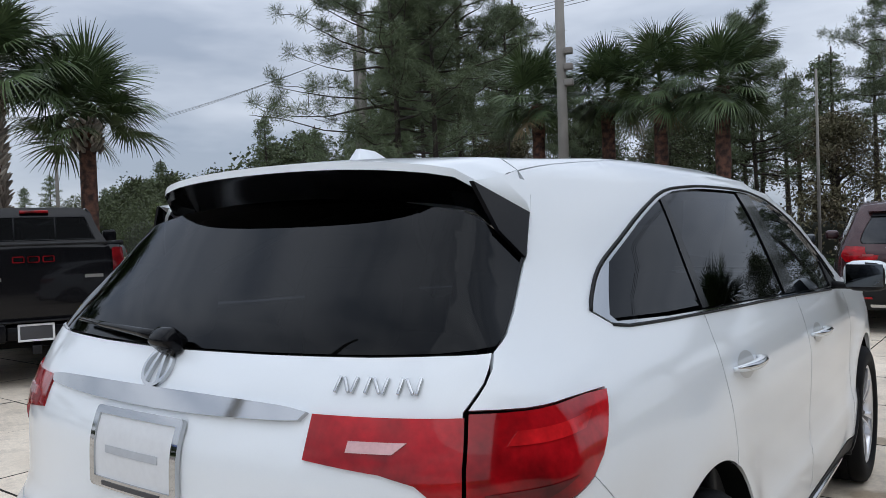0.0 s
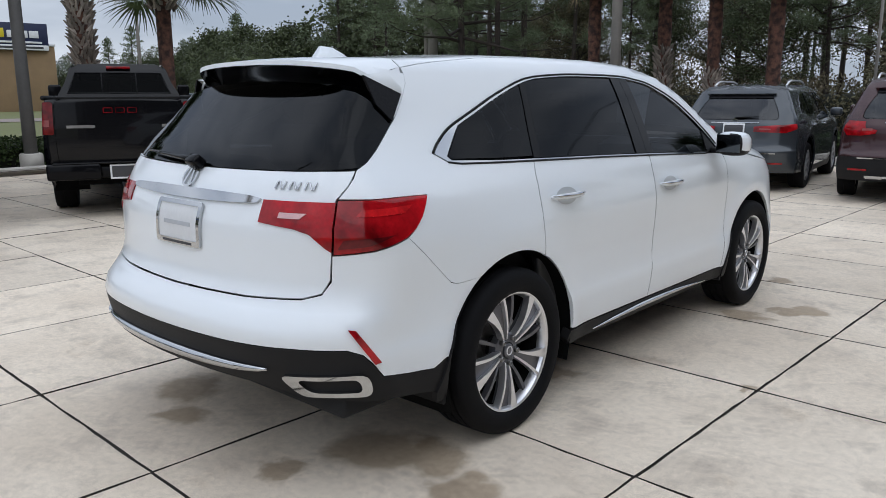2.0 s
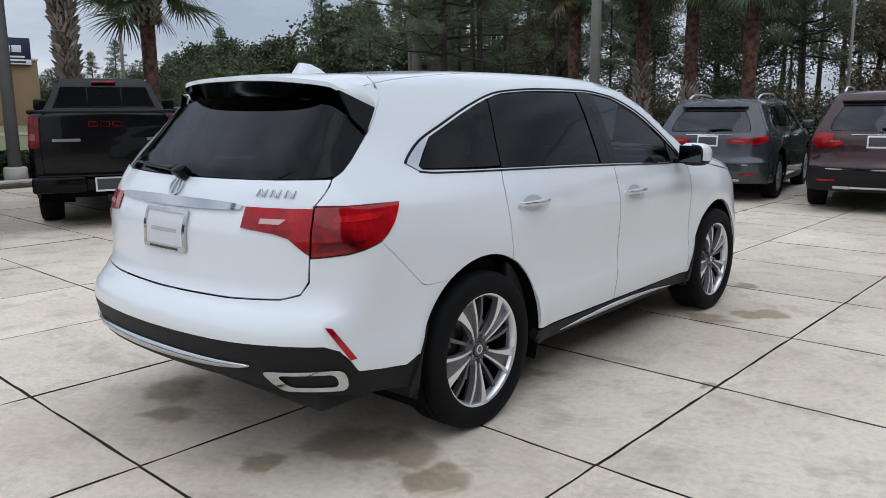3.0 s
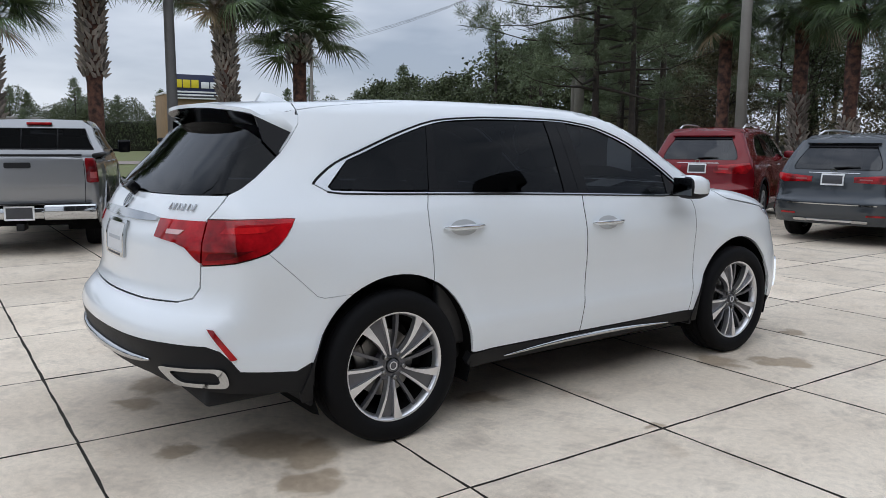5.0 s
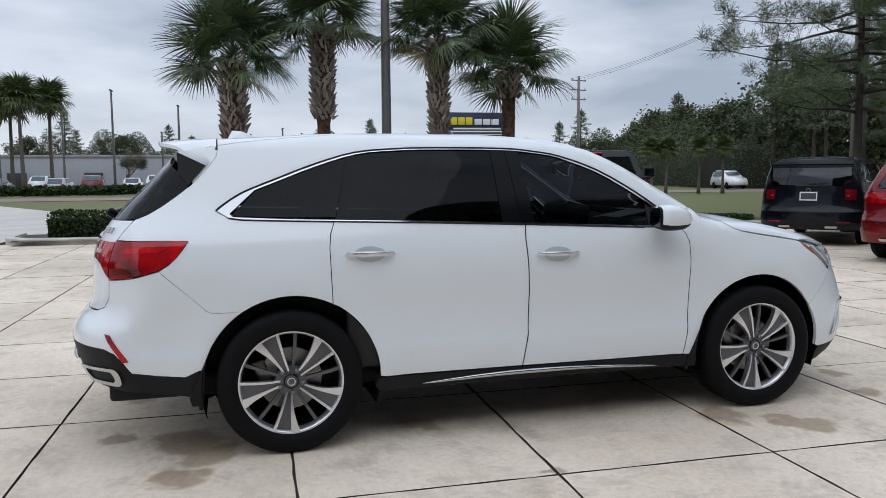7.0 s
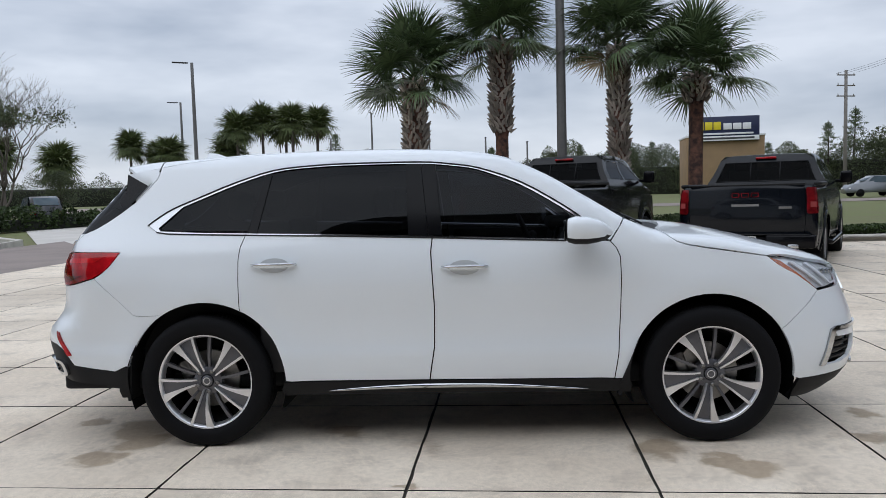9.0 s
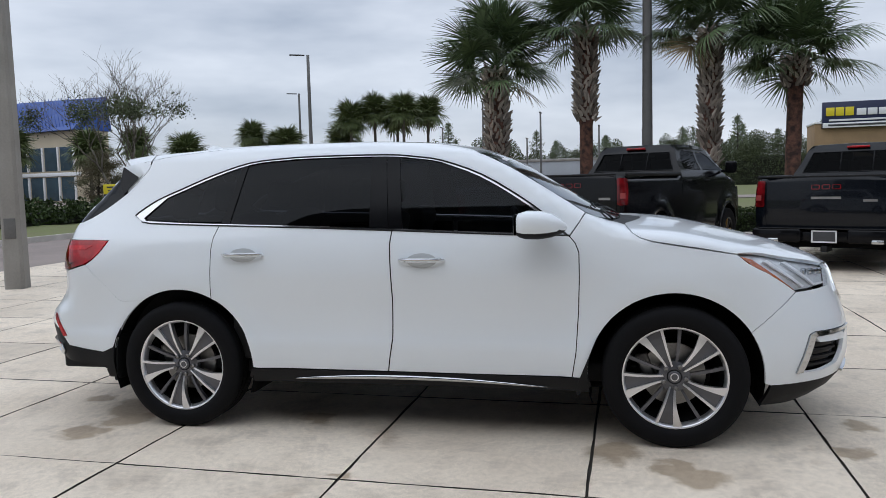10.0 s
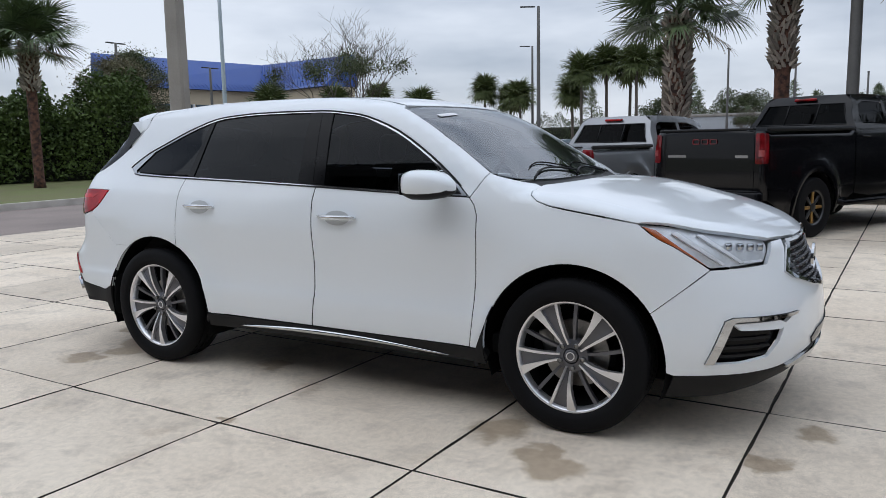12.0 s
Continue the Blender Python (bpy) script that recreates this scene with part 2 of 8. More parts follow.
class Hull:
    """A car's body, symmetric in x: half width by height, roof line by length, nose and tail by height."""

    def __init__(self, width, roof, nose, tail, taper, arches=(), front_curve=(0.25, 0.5), rear_curve=(0.12, 0.27), crown=0.06, soft=0.05, waist=-0.3, axes=(-1.7, 1.5)):
        self.width, self.roof, self.nose, self.tail = map(curve_through, (width, roof, nose, tail))
        self.taper = curve_through(taper)
        self.arches, self.fc, self.rc, self.crown, self.soft, self.waist, self.axes = arches, front_curve, rear_curve, crown, soft, waist, axes

    def f(self, x, y, z):
        x = np.abs(x)
        w = self.width(z)
        back = np.clip(self.waist - y, 0, None)
        ahead = np.clip(y - self.waist - 0.5, 0, None)
        w = w * (1 - self.taper(z) * (back / 1.4) ** 2 - 0.012 * ahead ** 2)
        for cy, cz, r, amp in self.arches:
            d = np.hypot(y - cy, z - cz)
            w = w + amp * np.exp(-((d - r) / 0.10) ** 2) * (z < 1.3)
        side = x - w
        slope = (self.roof(y + 0.02) - self.roof(y - 0.02)) / 0.04
        top = (z - self.roof(y) + self.crown * x * x) / np.sqrt(1 + slope ** 2)
        ns = (self.nose(z + 0.02) - self.nose(z - 0.02)) / 0.04
        front = (y - self.nose(z) + self.fc[0] * x ** 2 + self.fc[1] * x ** 6) / np.sqrt(1 + ns ** 2 + (2 * self.fc[0] * x + 6 * self.fc[1] * x ** 5) ** 2)
        ts = (self.tail(z + 0.02) - self.tail(z - 0.02)) / 0.04
        rear = (self.tail(z) + self.rc[0] * x ** 2 + self.rc[1] * x ** 6 - y) / np.sqrt(1 + ts ** 2 + (2 * self.rc[0] * x + 6 * self.rc[1] * x ** 5) ** 2)
        k = self.soft
        return smooth_max(smooth_max(side, top, k), smooth_max(front, rear, k), k * 0.8)

    def solve(self, base, way, lo, hi, off=0.0):
        """Along base + s * way, the last s at which the hull is left."""
        lo, hi = np.full(len(base), float(lo)), np.full(len(base), float(hi))
        for _ in range(26):
            mid = (lo + hi) / 2
            p = base + mid[:, None] * way
            inside = self.f(p[:, 0], p[:, 1], p[:, 2]) < off
            lo, hi = np.where(inside, mid, lo), np.where(inside, hi, mid)
        return base + lo[:, None] * way

    def lay(self, kind, uv, off=0.0):
        """Points of a plane laid on the hull. side: (y, z); top: (x, y); end: (x, z), rear or front; wrap: (angle, z) round the rear or the front."""
        uv = np.asarray(uv, float)
        n = len(uv)
        o, i = np.zeros(n), np.ones(n)
        a, b = uv[:, 0], uv[:, 1]
        if kind == "side":
            return self.solve(np.stack([o, a, b], 1), np.stack([i, o, o], 1), 0, 1.4, off)
        if kind == "top":
            return self.solve(np.stack([a, b, o + 0.6], 1), np.stack([o, o, i], 1), 0, 1.6, off)
        if kind == "rear":
            return self.solve(np.stack([a, o, b], 1), np.stack([o, -i, o], 1), 0, 3.5, off)
        if kind == "front":
            return self.solve(np.stack([a, o, b], 1), np.stack([o, i, o], 1), 0, 3.5, off)
        c = self.axes[0] if kind == "wrap_rear" else self.axes[1]
        s = -1.0 if kind == "wrap_rear" else 1.0
        return self.solve(np.stack([o, o + c, b], 1), np.stack([np.sin(a), s * np.cos(a), o], 1), 0, 2.0, off)

    def turn_rear(self, p):
        """Places as (angle, z) round the rear axis; turn_front: round the front one."""
        return [(math.atan2(q[0], -(q[1] - self.axes[0])), float(q[2])) for q in p]

    def turn_front(self, p):
        return [(math.atan2(q[0], q[1] - self.axes[1]), float(q[2])) for q in p]

    def normal(self, p):
        e = 0.004
        g = np.stack([(self.f(p[:, 0] + e, p[:, 1], p[:, 2]) - self.f(p[:, 0] - e, p[:, 1], p[:, 2])),
                      (self.f(p[:, 0], p[:, 1] + e, p[:, 2]) - self.f(p[:, 0], p[:, 1] - e, p[:, 2])),
                      (self.f(p[:, 0], p[:, 1], p[:, 2] + e) - self.f(p[:, 0], p[:, 1], p[:, 2] - e))], 1)
        return g / np.maximum(np.linalg.norm(g, axis=1, keepdims=True), 1e-9)


def inside(poly, p):
    """Which points lie inside a closed polygon."""
    x, y = p[:, 0], p[:, 1]
    r = np.zeros(len(p), bool)
    a, b = poly, np.roll(poly, -1, axis=0)
    for (x1, y1), (x2, y2) in zip(a, b):
        if y1 != y2:
            r ^= ((y1 > y) != (y2 > y)) & (x < (x2 - x1) * (y - y1) / (y2 - y1) + x1)
    return r


def area(poly):
    x, y = poly[:, 0], poly[:, 1]
    return 0.5 * np.sum(x * np.roll(y, -1) - y * np.roll(x, -1))


def grow(poly, d):
    """The polygon pushed outwards by d (inwards where negative)."""
    if d == 0:
        return poly
    s = 1 if area(poly) > 0 else -1
    e = np.roll(poly, -1, axis=0) - poly
    n = np.stack([e[:, 1], -e[:, 0]], 1) / np.maximum(np.linalg.norm(e, axis=1, keepdims=True), 1e-9) * s
    m = n + np.roll(n, 1, axis=0)
    q = np.maximum((m ** 2).sum(1, keepdims=True), 0.35)
    return poly + 2 * d * m / q


def dense(poly, step, closed=True):
    out = []
    n = len(poly)
    for i in range(n if closed else n - 1):
        a, b = poly[i], poly[(i + 1) % n]
        k = max(1, int(math.ceil(np.linalg.norm(b - a) / step)))
        out += [a + (b - a) * j / k for j in range(k)]
    if not closed:
        out.append(poly[-1])
    return np.array(out)


def flow(pts, n=6):
    """A smooth open line through points."""
    p = np.array(pts, float)
    q = np.vstack([2 * p[0] - p[1], p, 2 * p[-1] - p[-2]])
    out = []
    for i in range(1, len(q) - 2):
        for j in range(n):
            s = j / n
            out.append(0.5 * (2 * q[i] + (q[i + 1] - q[i - 1]) * s + (2 * q[i - 1] - 5 * q[i] + 4 * q[i + 1] - q[i + 2]) * s * s + (3 * q[i] - q[i - 1] - 3 * q[i + 1] + q[i + 2]) * s ** 3))
    out.append(p[-1])
    return [tuple(v) for v in out]


def arc(cy, cz, r, a0, a1, n=18):
    return [(cy + r * math.cos(radians(a0 + (a1 - a0) * i / n)), cz + r * math.sin(radians(a0 + (a1 - a0) * i / n))) for i in range(n + 1)]


def fillet(pts, r=0.02, n=4):
    """The polygon with its corners rounded off."""
    p = [Vector(q) for q in pts]
    out = []
    for i, c in enumerate(p):
        a, b = p[i - 1] - c, p[(i + 1) % len(p)] - c
        if a.length < 1e-6 or b.length < 1e-6:
            continue
        d = min(r, 0.45 * a.length, 0.45 * b.length)
        s, e = c + a.normalized() * d, c + b.normalized() * d
        for j in range(n + 1):
            t = j / n
            out.append(tuple(s * (1 - t) ** 2 + c * 2 * t * (1 - t) + e * t * t))
    return out


def raw_mesh(name, verts, faces, normals=None, smooth=True):
    me = bpy.data.meshes.new(name)
    me.from_pydata([tuple(map(float, v)) for v in verts], [], [tuple(map(int, q)) for q in faces])
    me.update()
    if smooth:
        me.shade_smooth()
    if normals is not None:
        me.normals_split_custom_set_from_vertices([tuple(map(float, v)) for v in normals])
    return me


def panel(hull, kind, outline, step=0.05, off=0.0, depth=0.02, holes=(), gap=0.0025, mirror=False, sheet=False, dome=0.0):
    """A sheet of the hull inside an outline, with a turned-in rim. Returns a mesh."""
    from mathutils.geometry import delaunay_2d_cdt
    out = dense(grow(np.array(outline, float), -gap), step * 0.8)
    rings = [out] + [dense(grow(np.array(h, float), gap), step * 0.8) for h in holes]
    lo, hi = out.min(0), out.max(0)
    gx, gy = np.meshgrid(np.arange(lo[0] + step / 2, hi[0], step), np.arange(lo[1] + step / 2, hi[1], step))
    grid = np.stack([gx.ravel(), gy.ravel()], 1)
    grid = grid[inside(out, grid)] if len(grid) else grid
    for h in rings[1:]:
        grid = grid[~inside(h, grid)]
    if len(grid):
        every = np.vstack(rings)
        near = np.array([np.min(np.hypot(*(every - g).T)) for g in grid])
        grid = grid[near > step * 0.35]
    pts, edges, k = [], [], 0
    for r in rings:
        pts += [Vector(v) for v in r]
        edges += [(k + i, k + (i + 1) % len(r)) for i in range(len(r))]
        k += len(r)
    pts += [Vector(v) for v in grid]
    v2, e2, f2 = delaunay_2d_cdt(pts, edges, [], 0, 1e-6)[:3]
    v2 = np.array([tuple(v) for v in v2])
    f2 = np.array([f for f in f2 if len(f) == 3])
    mid = v2[f2].mean(1)
    keep = inside(out, mid)
    for h in rings[1:]:
        keep &= ~inside(h, mid)
    f2 = f2[keep]
    p = hull.lay(kind, v2, off)
    nrm = hull.normal(p)
    if dome:
        every = np.vstack(rings)
        d = np.array([np.min(np.hypot(*(every - g).T)) for g in v2])
        p = p + nrm * (dome * np.clip(d / (step * 1.5), 0, 1) ** 0.5)[:, None]
    a, b, c = p[f2[:, 0]], p[f2[:, 1]], p[f2[:, 2]]
    flip = (np.cross(b - a, c - a) * nrm[f2[:, 0]]).sum(1) < 0
    f2[flip] = f2[flip][:, ::-1]
    verts, faces, norms = list(p), [list(f) for f in f2], list(nrm)
    count = {}
    for f in f2:
        for i in range(3):
            q = (f[i], f[(i + 1) % 3])
            count[q] = 1
    rim = [q for q in count if (q[1], q[0]) not in count]
    if not sheet:
        for a, b in rim:
            t = p[b] - p[a]
            o = np.cross(t, nrm[a])
            o = o / max(np.linalg.norm(o), 1e-9)
            k = len(verts)
            verts += [p[a] - nrm[a] * 0.0002, p[b] - nrm[b] * 0.0002, p[b] - nrm[b] * depth, p[a] - nrm[a] * depth]
            norms += [o, o, o, o]
            faces.append([k + 1, k, k + 3, k + 2])
    verts, norms = np.array(verts), np.array(norms)
    if mirror:
        verts[:, 0] *= -1
        norms[:, 0] *= -1
        faces = [f[::-1] for f in faces]
    return raw_mesh("panel", verts, faces, None if dome else norms)


def part(name, data, mat, parent=None, label="", at=None):
    """Links a mesh or a bmesh as one object under a thing or a part."""
    if isinstance(data, bmesh.types.BMesh):
        me = bpy.data.meshes.new(name)
        data.to_mesh(me)
        data.free()
        data = me
    ob = new(name, data)
    mats = mat if isinstance(mat, (list, tuple)) else [mat]
    if not data.materials:
        for m in mats:
            data.materials.append(m)
    ob.parent = parent
    if at is not None:
        ob.matrix_basis = at
    if label:
        tagged(ob, label)
    return ob


def thing(name, label, category, group="", kind="", at=None):
    ob = new(name)
    ob.empty_display_size = 0.2
    if at is not None:
        ob.matrix_basis = at
    return tagged(ob, label, category, group, kind)


def box(sx, sy, sz, bevel=0.0, at=None, seg=2):
    """A box with rounded edges, centred on its pose."""
    bm = bmesh.new()
    bmesh.ops.create_cube(bm, size=1.0, matrix=Matrix.Diagonal((sx, sy, sz, 1)))
    if bevel:
        bmesh.ops.bevel(bm, geom=bm.edges[:], offset=bevel, segments=seg, affect="EDGES", profile=0.5)
        for f in bm.faces:
            f.smooth = True
    if at is not None:
        bm.transform(at)
    return bm


def join(*bms):
    out = bms[0]
    for b in bms[1:]:
        me = bpy.data.meshes.new("t")
        b.to_mesh(me)
        b.free()
        out.from_mesh(me)
        bpy.data.meshes.remove(me)
    return out


def tube(pts, r, sides=8, closed=False, flat=1.0, ends=True):
    """A round bar along a line; r may be one radius or one for each point."""
    p = [Vector(q) for q in pts]
    n = len(p)
    rr = r if isinstance(r, (list, tuple)) else [r] * n
    verts, faces = [], []
    up = None
    for i in range(n):
        a, b = p[i - 1 if (i or closed) else 0], p[(i + 1) % n if (i < n - 1 or closed) else i]
        t = (b - a).normalized()
        if up is None:
            up = Vector((0, 0, 1)) if abs(t.z) < 0.9 else Vector((1, 0, 0))
        s = t.cross(up).normalized()
        up = s.cross(t).normalized()
        for j in range(sides):
            w = 2 * math.pi * j / sides
            verts.append(p[i] + s * (math.cos(w) * rr[i]) + up * (math.sin(w) * rr[i] * flat))
    m = n if closed else n - 1
    for i in range(m):
        for j in range(sides):
            a, b = i * sides + j, i * sides + (j + 1) % sides
            c, d = ((i + 1) % n) * sides + (j + 1) % sides, ((i + 1) % n) * sides + j
            faces.append((a, b, c, d))
    if ends and not closed:
        faces.append(tuple(range(sides))[::-1])
        faces.append(tuple((n - 1) * sides + j for j in range(sides)))
    return raw_mesh("tube", verts, faces)


def lathe(profile, seg=48, axis="x", smooth=True, closed=False):
    """A turned shape: profile of (along, radius) about the x axis (or z)."""
    verts, faces = [], []
    n = len(profile)
    for i in range(seg):
        a = 2 * math.pi * i / seg
        for h, r in profile:
            verts.append((h, r * math.cos(a), r * math.sin(a)) if axis == "x" else (r * math.cos(a), r * math.sin(a), h))
    for i in range(seg):
        k = (i + 1) % seg
        for j in range(n if closed else n - 1):
            l = (j + 1) % n
            q = (i * n + j, i * n + l, k * n + l, k * n + j)
            faces.append(q if axis != "x" else q[::-1])
    me = raw_mesh("lathe", verts, faces, smooth=smooth)
    bm = bmesh.new()
    bm.from_mesh(me)
    bmesh.ops.remove_doubles(bm, verts=bm.verts[:], dist=1e-5)
    bmesh.ops.recalc_face_normals(bm, faces=bm.faces[:])
    bm.to_mesh(me)
    bm.free()
    return me


def sharp(me, degrees=35):
    """Smooth shading but for edges sharper than that."""
    me.shade_smooth()
    bm = bmesh.new()
    bm.from_mesh(me)
    for e in bm.edges:
        if len(e.link_faces) == 2 and e.calc_face_angle(0) > radians(degrees):
            e.smooth = False
    bm.to_mesh(me)
    bm.free()
    return me


SUV = Hull(
    width=[(0.15, 0.86), (0.25, 0.905), (0.33, 0.935), (0.45, 0.951), (0.52, 0.953), (0.60, 0.942), (0.70, 0.943), (0.8, 0.950), (0.92, 0.955), (1.0, 0.945), (1.08, 0.927), (1.16, 0.898), (1.25, 0.865),
           (1.35, 0.826), (1.45, 0.785), (1.55, 0.735), (1.62, 0.69), (1.7, 0.60)],
    roof=[(-2.75, 1.57), (-2.2, 1.60), (-1.98, 1.635), (-1.75, 1.652), (-1.45, 1.668), (-1.16, 1.685), (-0.76, 1.69), (-0.37, 1.688), (0.0, 1.672), (0.25, 1.64), (0.5, 1.548),
          (0.8, 1.375), (1.05, 1.235), (1.16, 1.19), (1.4, 1.17), (1.82, 1.08), (2.1, 1.0), (2.28, 0.93), (2.45, 0.83)],
    nose=[(0.15, 2.05), (0.2, 2.2), (0.28, 2.34), (0.36, 2.40), (0.48, 2.43), (0.6, 2.42), (0.7, 2.39), (0.82, 2.34), (0.9, 2.31), (1.0, 2.22), (1.1, 2.1)],
    tail=[(0.15, -2.2), (0.25, -2.34), (0.34, -2.46), (0.42, -2.50), (0.53, -2.54), (0.62, -2.555), (0.68, -2.53), (0.74, -2.47), (0.82, -2.44), (0.98, -2.435), (1.12, -2.385), (1.233, -2.31), (1.4, -2.145), (1.56, -1.99), (1.62, -1.92), (1.75, -1.8)],
    taper=[(0.3, 0.012), (0.9, 0.018), (1.1, 0.027), (1.25, 0.075), (1.4, 0.115), (1.6, 0.14)],
    arches=[(-1.41, 0.372, 0.47, 0.018), (1.41, 0.372, 0.47, 0.02)], rear_curve=(0.15, 0.30))
# ---------- the white SUV ----------
def wr(x, y, z):
    """A place near the tail as (angle, z) round the rear; wf: round the nose."""
    return (math.atan2(x, -(y + 1.7)), z)


def wf(x, y, z):
    return (math.atan2(x, y - 1.5), z)


def alloy_wheel(parent, at, flip):
    """A tyre on a two-tone alloy wheel with five split spokes; axis along x, outside at +x."""
    spin = Matrix.Rotation(math.pi, 4, "Z") if flip else Matrix()
    wheel = part("wheel", lathe([(-0.09, 0.262), (0.085, 0.262), (0.100, 0.274), (0.105, 0.269), (0.095, 0.258), (0.06, 0.250), (-0.09, 0.246)], 72, closed=True), ALLOY, parent, at=at @ spin)
    R = 0.374
    tread = [(-0.118, 0.255), (-0.124, 0.29), (-0.122, 0.335), (-0.108, 0.365), (-0.085, R)]
    for g in (-0.05, 0.0, 0.05):
        tread += [(g - 0.006, R + 0.001), (g - 0.005, R - 0.008), (g + 0.005, R - 0.008), (g + 0.006, R + 0.001)]
    tread += [(0.085, R), (0.108, 0.365), (0.119, 0.345), (0.122, 0.335), (0.1235, 0.30), (0.121, 0.292), (0.117, 0.284), (0.110, 0.274), (0.10, 0.265)]
    part("tyre", sharp(lathe(tread, 96), 40), RUBBER, wheel)
    part("brake_disc", sharp(lathe([(0.0, 0.07), (0.0, 0.165), (-0.02, 0.165), (-0.02, 0.05)], 48)), STEEL, wheel)
    part("barrel", sharp(lathe([(0.055, 0.249), (0.02, 0.232), (-0.085, 0.215), (-0.088, 0.05), (-0.088, 0.0)], 48)), UNDER, wheel)
    part("caliper", box(0.06, 0.07, 0.16, 0.015, pose(-0.02, -0.14, 0.03, 20, 0, 0)), STEEL, wheel)
    # spokes: a dark web with a bright rail on each side
    for i in range(5):
        a = radians(90 + 72 * i + 8)
        turn = Matrix.Rotation(a, 4, "X")

        def rail(w0, w1, r0, r1, tw0, tw1, face0, face1, depth, bend=1.3, flare=1.0):
            v, n = [], 7
            for j in range(n):
                s = j / (n - 1)
                r = r0 + (r1 - r0) * s
                c = w0 + (w1 - w0) * s ** bend
                h = tw0 + (tw1 - tw0) * s ** flare
                xf = face0 + (face1 - face0) * s + 0.012 * math.sin(math.pi * s)
                v += [(xf, c - h, r), (xf, c + h, r), (xf - depth, c + h * 0.8, r), (xf - depth, c - h * 0.8, r)]
            f = []
            for j in range(n - 1):
                for q in range(4):
                    f.append((4 * j + q, 4 * j + (q + 1) % 4, 4 * j + 4 + (q + 1) % 4, 4 * j + 4 + q))
            f += [(0, 1, 2, 3), (4 * n - 4, 4 * n - 1, 4 * n - 2, 4 * n - 3)]
            bm = bmesh.new()
            bm.from_mesh(raw_mesh("r", v, f, smooth=False))
            bmesh.ops.recalc_face_normals(bm, faces=bm.faces[:])
            return bm
        spoke = part("spoke", rail(0.0, -0.006, 0.05, 0.254, 0.010, 0.050, 0.062, 0.080, 0.04), ALLOYDARK, wheel, at=turn)
        part("bright_edge", rail(0.013, 0.050, 0.055, 0.257, 0.0045, 0.008, 0.077, 0.099, 0.035, 1.2), ALLOY, spoke)
        part("bright_edge", rail(-0.013, -0.062, 0.055, 0.257, 0.005, 0.026, 0.077, 0.099, 0.035, 1.7, 2.2), ALLOY, spoke)
        part("thin_spoke", rail(0.0, -0.014, 0.06, 0.254, 0.0065, 0.0095, 0.055, 0.075, 0.03), ALLOYDARK, wheel, at=Matrix.Rotation(a + radians(37), 4, "X"))
    part("hub", sharp(lathe([(0.03, 0.085), (0.06, 0.08), (0.068, 0.06), (0.072, 0.04), (0.06, 0.034)], 40)), ALLOYDARK, wheel)
    cap = part("centre_cap", sharp(lathe([(0.06, 0.034), (0.076, 0.032), (0.080, 0.026), (0.0805, 0.0)], 32)), ALLOYDARK, wheel)
    part("emblem", sharp(lathe([(0.080, 0.022), (0.083, 0.021), (0.083, 0.017), (0.080, 0.016)], 24)), ALLOY, cap)
    for i in range(5):
        a = radians(90 + 72 * i + 44)
        part("wheel_nut", sharp(lathe([(0.05, 0.0135), (0.084, 0.0125), (0.088, 0.009), (0.083, 0.007), (0.083, 0.0)], 12)), STEEL, wheel, at=pose(0, 0.060 * math.cos(a), 0.060 * math.sin(a)))
    return wheel


suv = thing("suv", "white SUV with dark tinted windows and chrome trim on concrete", "car")
H = SUV
RA, FA = (-1.40, 0.372, 0.453), (1.41, 0.372, 0.446)
belt = [(-1.745, 1.246), (-1.70, 1.222), (-1.63, 1.212), (-1.40, 1.203), (-1.165, 1.196), (-0.60, 1.178), (-0.103, 1.158), (0.30, 1.140), (0.634, 1.125), (0.872, 1.118)]
crest = flow([(-1.757, 1.256), (-1.72, 1.287), (-1.62, 1.349), (-1.46, 1.413), (-1.25, 1.493), (-1.03, 1.557), (-0.80, 1.578), (-0.58, 1.584), (-0.18, 1.581), (0.0, 1.565), (0.16, 1.537), (0.39, 1.453), (0.62, 1.318), (0.78, 1.20), (0.872, 1.118)], 3)
seam_rear_door = [(-1.165, 1.196), (-1.19, 1.13), (-1.198, 1.06), (-1.196, 0.92), (-1.192, 0.775)]
seam_doors = [(-0.103, 1.158), (-0.112, 1.08), (-0.105, 0.95), (-0.098, 0.776), (-0.104, 0.55), (-0.125, 0.43), (-0.135, 0.366)]
seam_front = [(0.872, 1.118), (0.905, 1.08), (0.924, 1.03), (0.926, 0.90), (0.920, 0.72), (0.905, 0.50), (0.883, 0.362)]
roof_y = np.linspace(-1.742, 0.33, 22)
roof_edge = [(float(p[1]), float(p[2])) for p in H.lay("top", [(0.60, y) for y in roof_y])]
screen_edge = flow([(0.345, 1.585), (0.405, 1.562), (0.55, 1.49), (0.68, 1.412), (0.82, 1.325), (0.955, 1.238)], 3)
gate_seam = [(-2.238, 1.120), (-2.20, 1.165), (-2.15, 1.219), (-2.087, 1.245), (-2.02, 1.285), (-1.949, 1.336), (-1.87, 1.398), (-1.80, 1.474), (-1.752, 1.535), (-1.742, 1.575)]
lamp_low = [(-1.893, 1.114), (-1.915, 1.08), (-1.950, 1.037), (-1.99, 1.0), (-2.036, 0.972)]
bumper_seam = [(-2.036, 0.970), (-1.93, 0.872), (-1.815, 0.762), (-1.785, 0.752), (-1.64, 0.757)]
rear_arch = arc(*RA, 122, 63, 10)
uniside = (crest[::-1] + belt[1:5] + seam_rear_door[1:] + [p for p in rear_arch[::-1]] + bumper_seam[::-1][1:] + lamp_low[::-1][1:]
           + [(-2.05, 1.118)] + gate_seam + roof_edge + screen_edge[1:] + [(0.925, 1.19)])
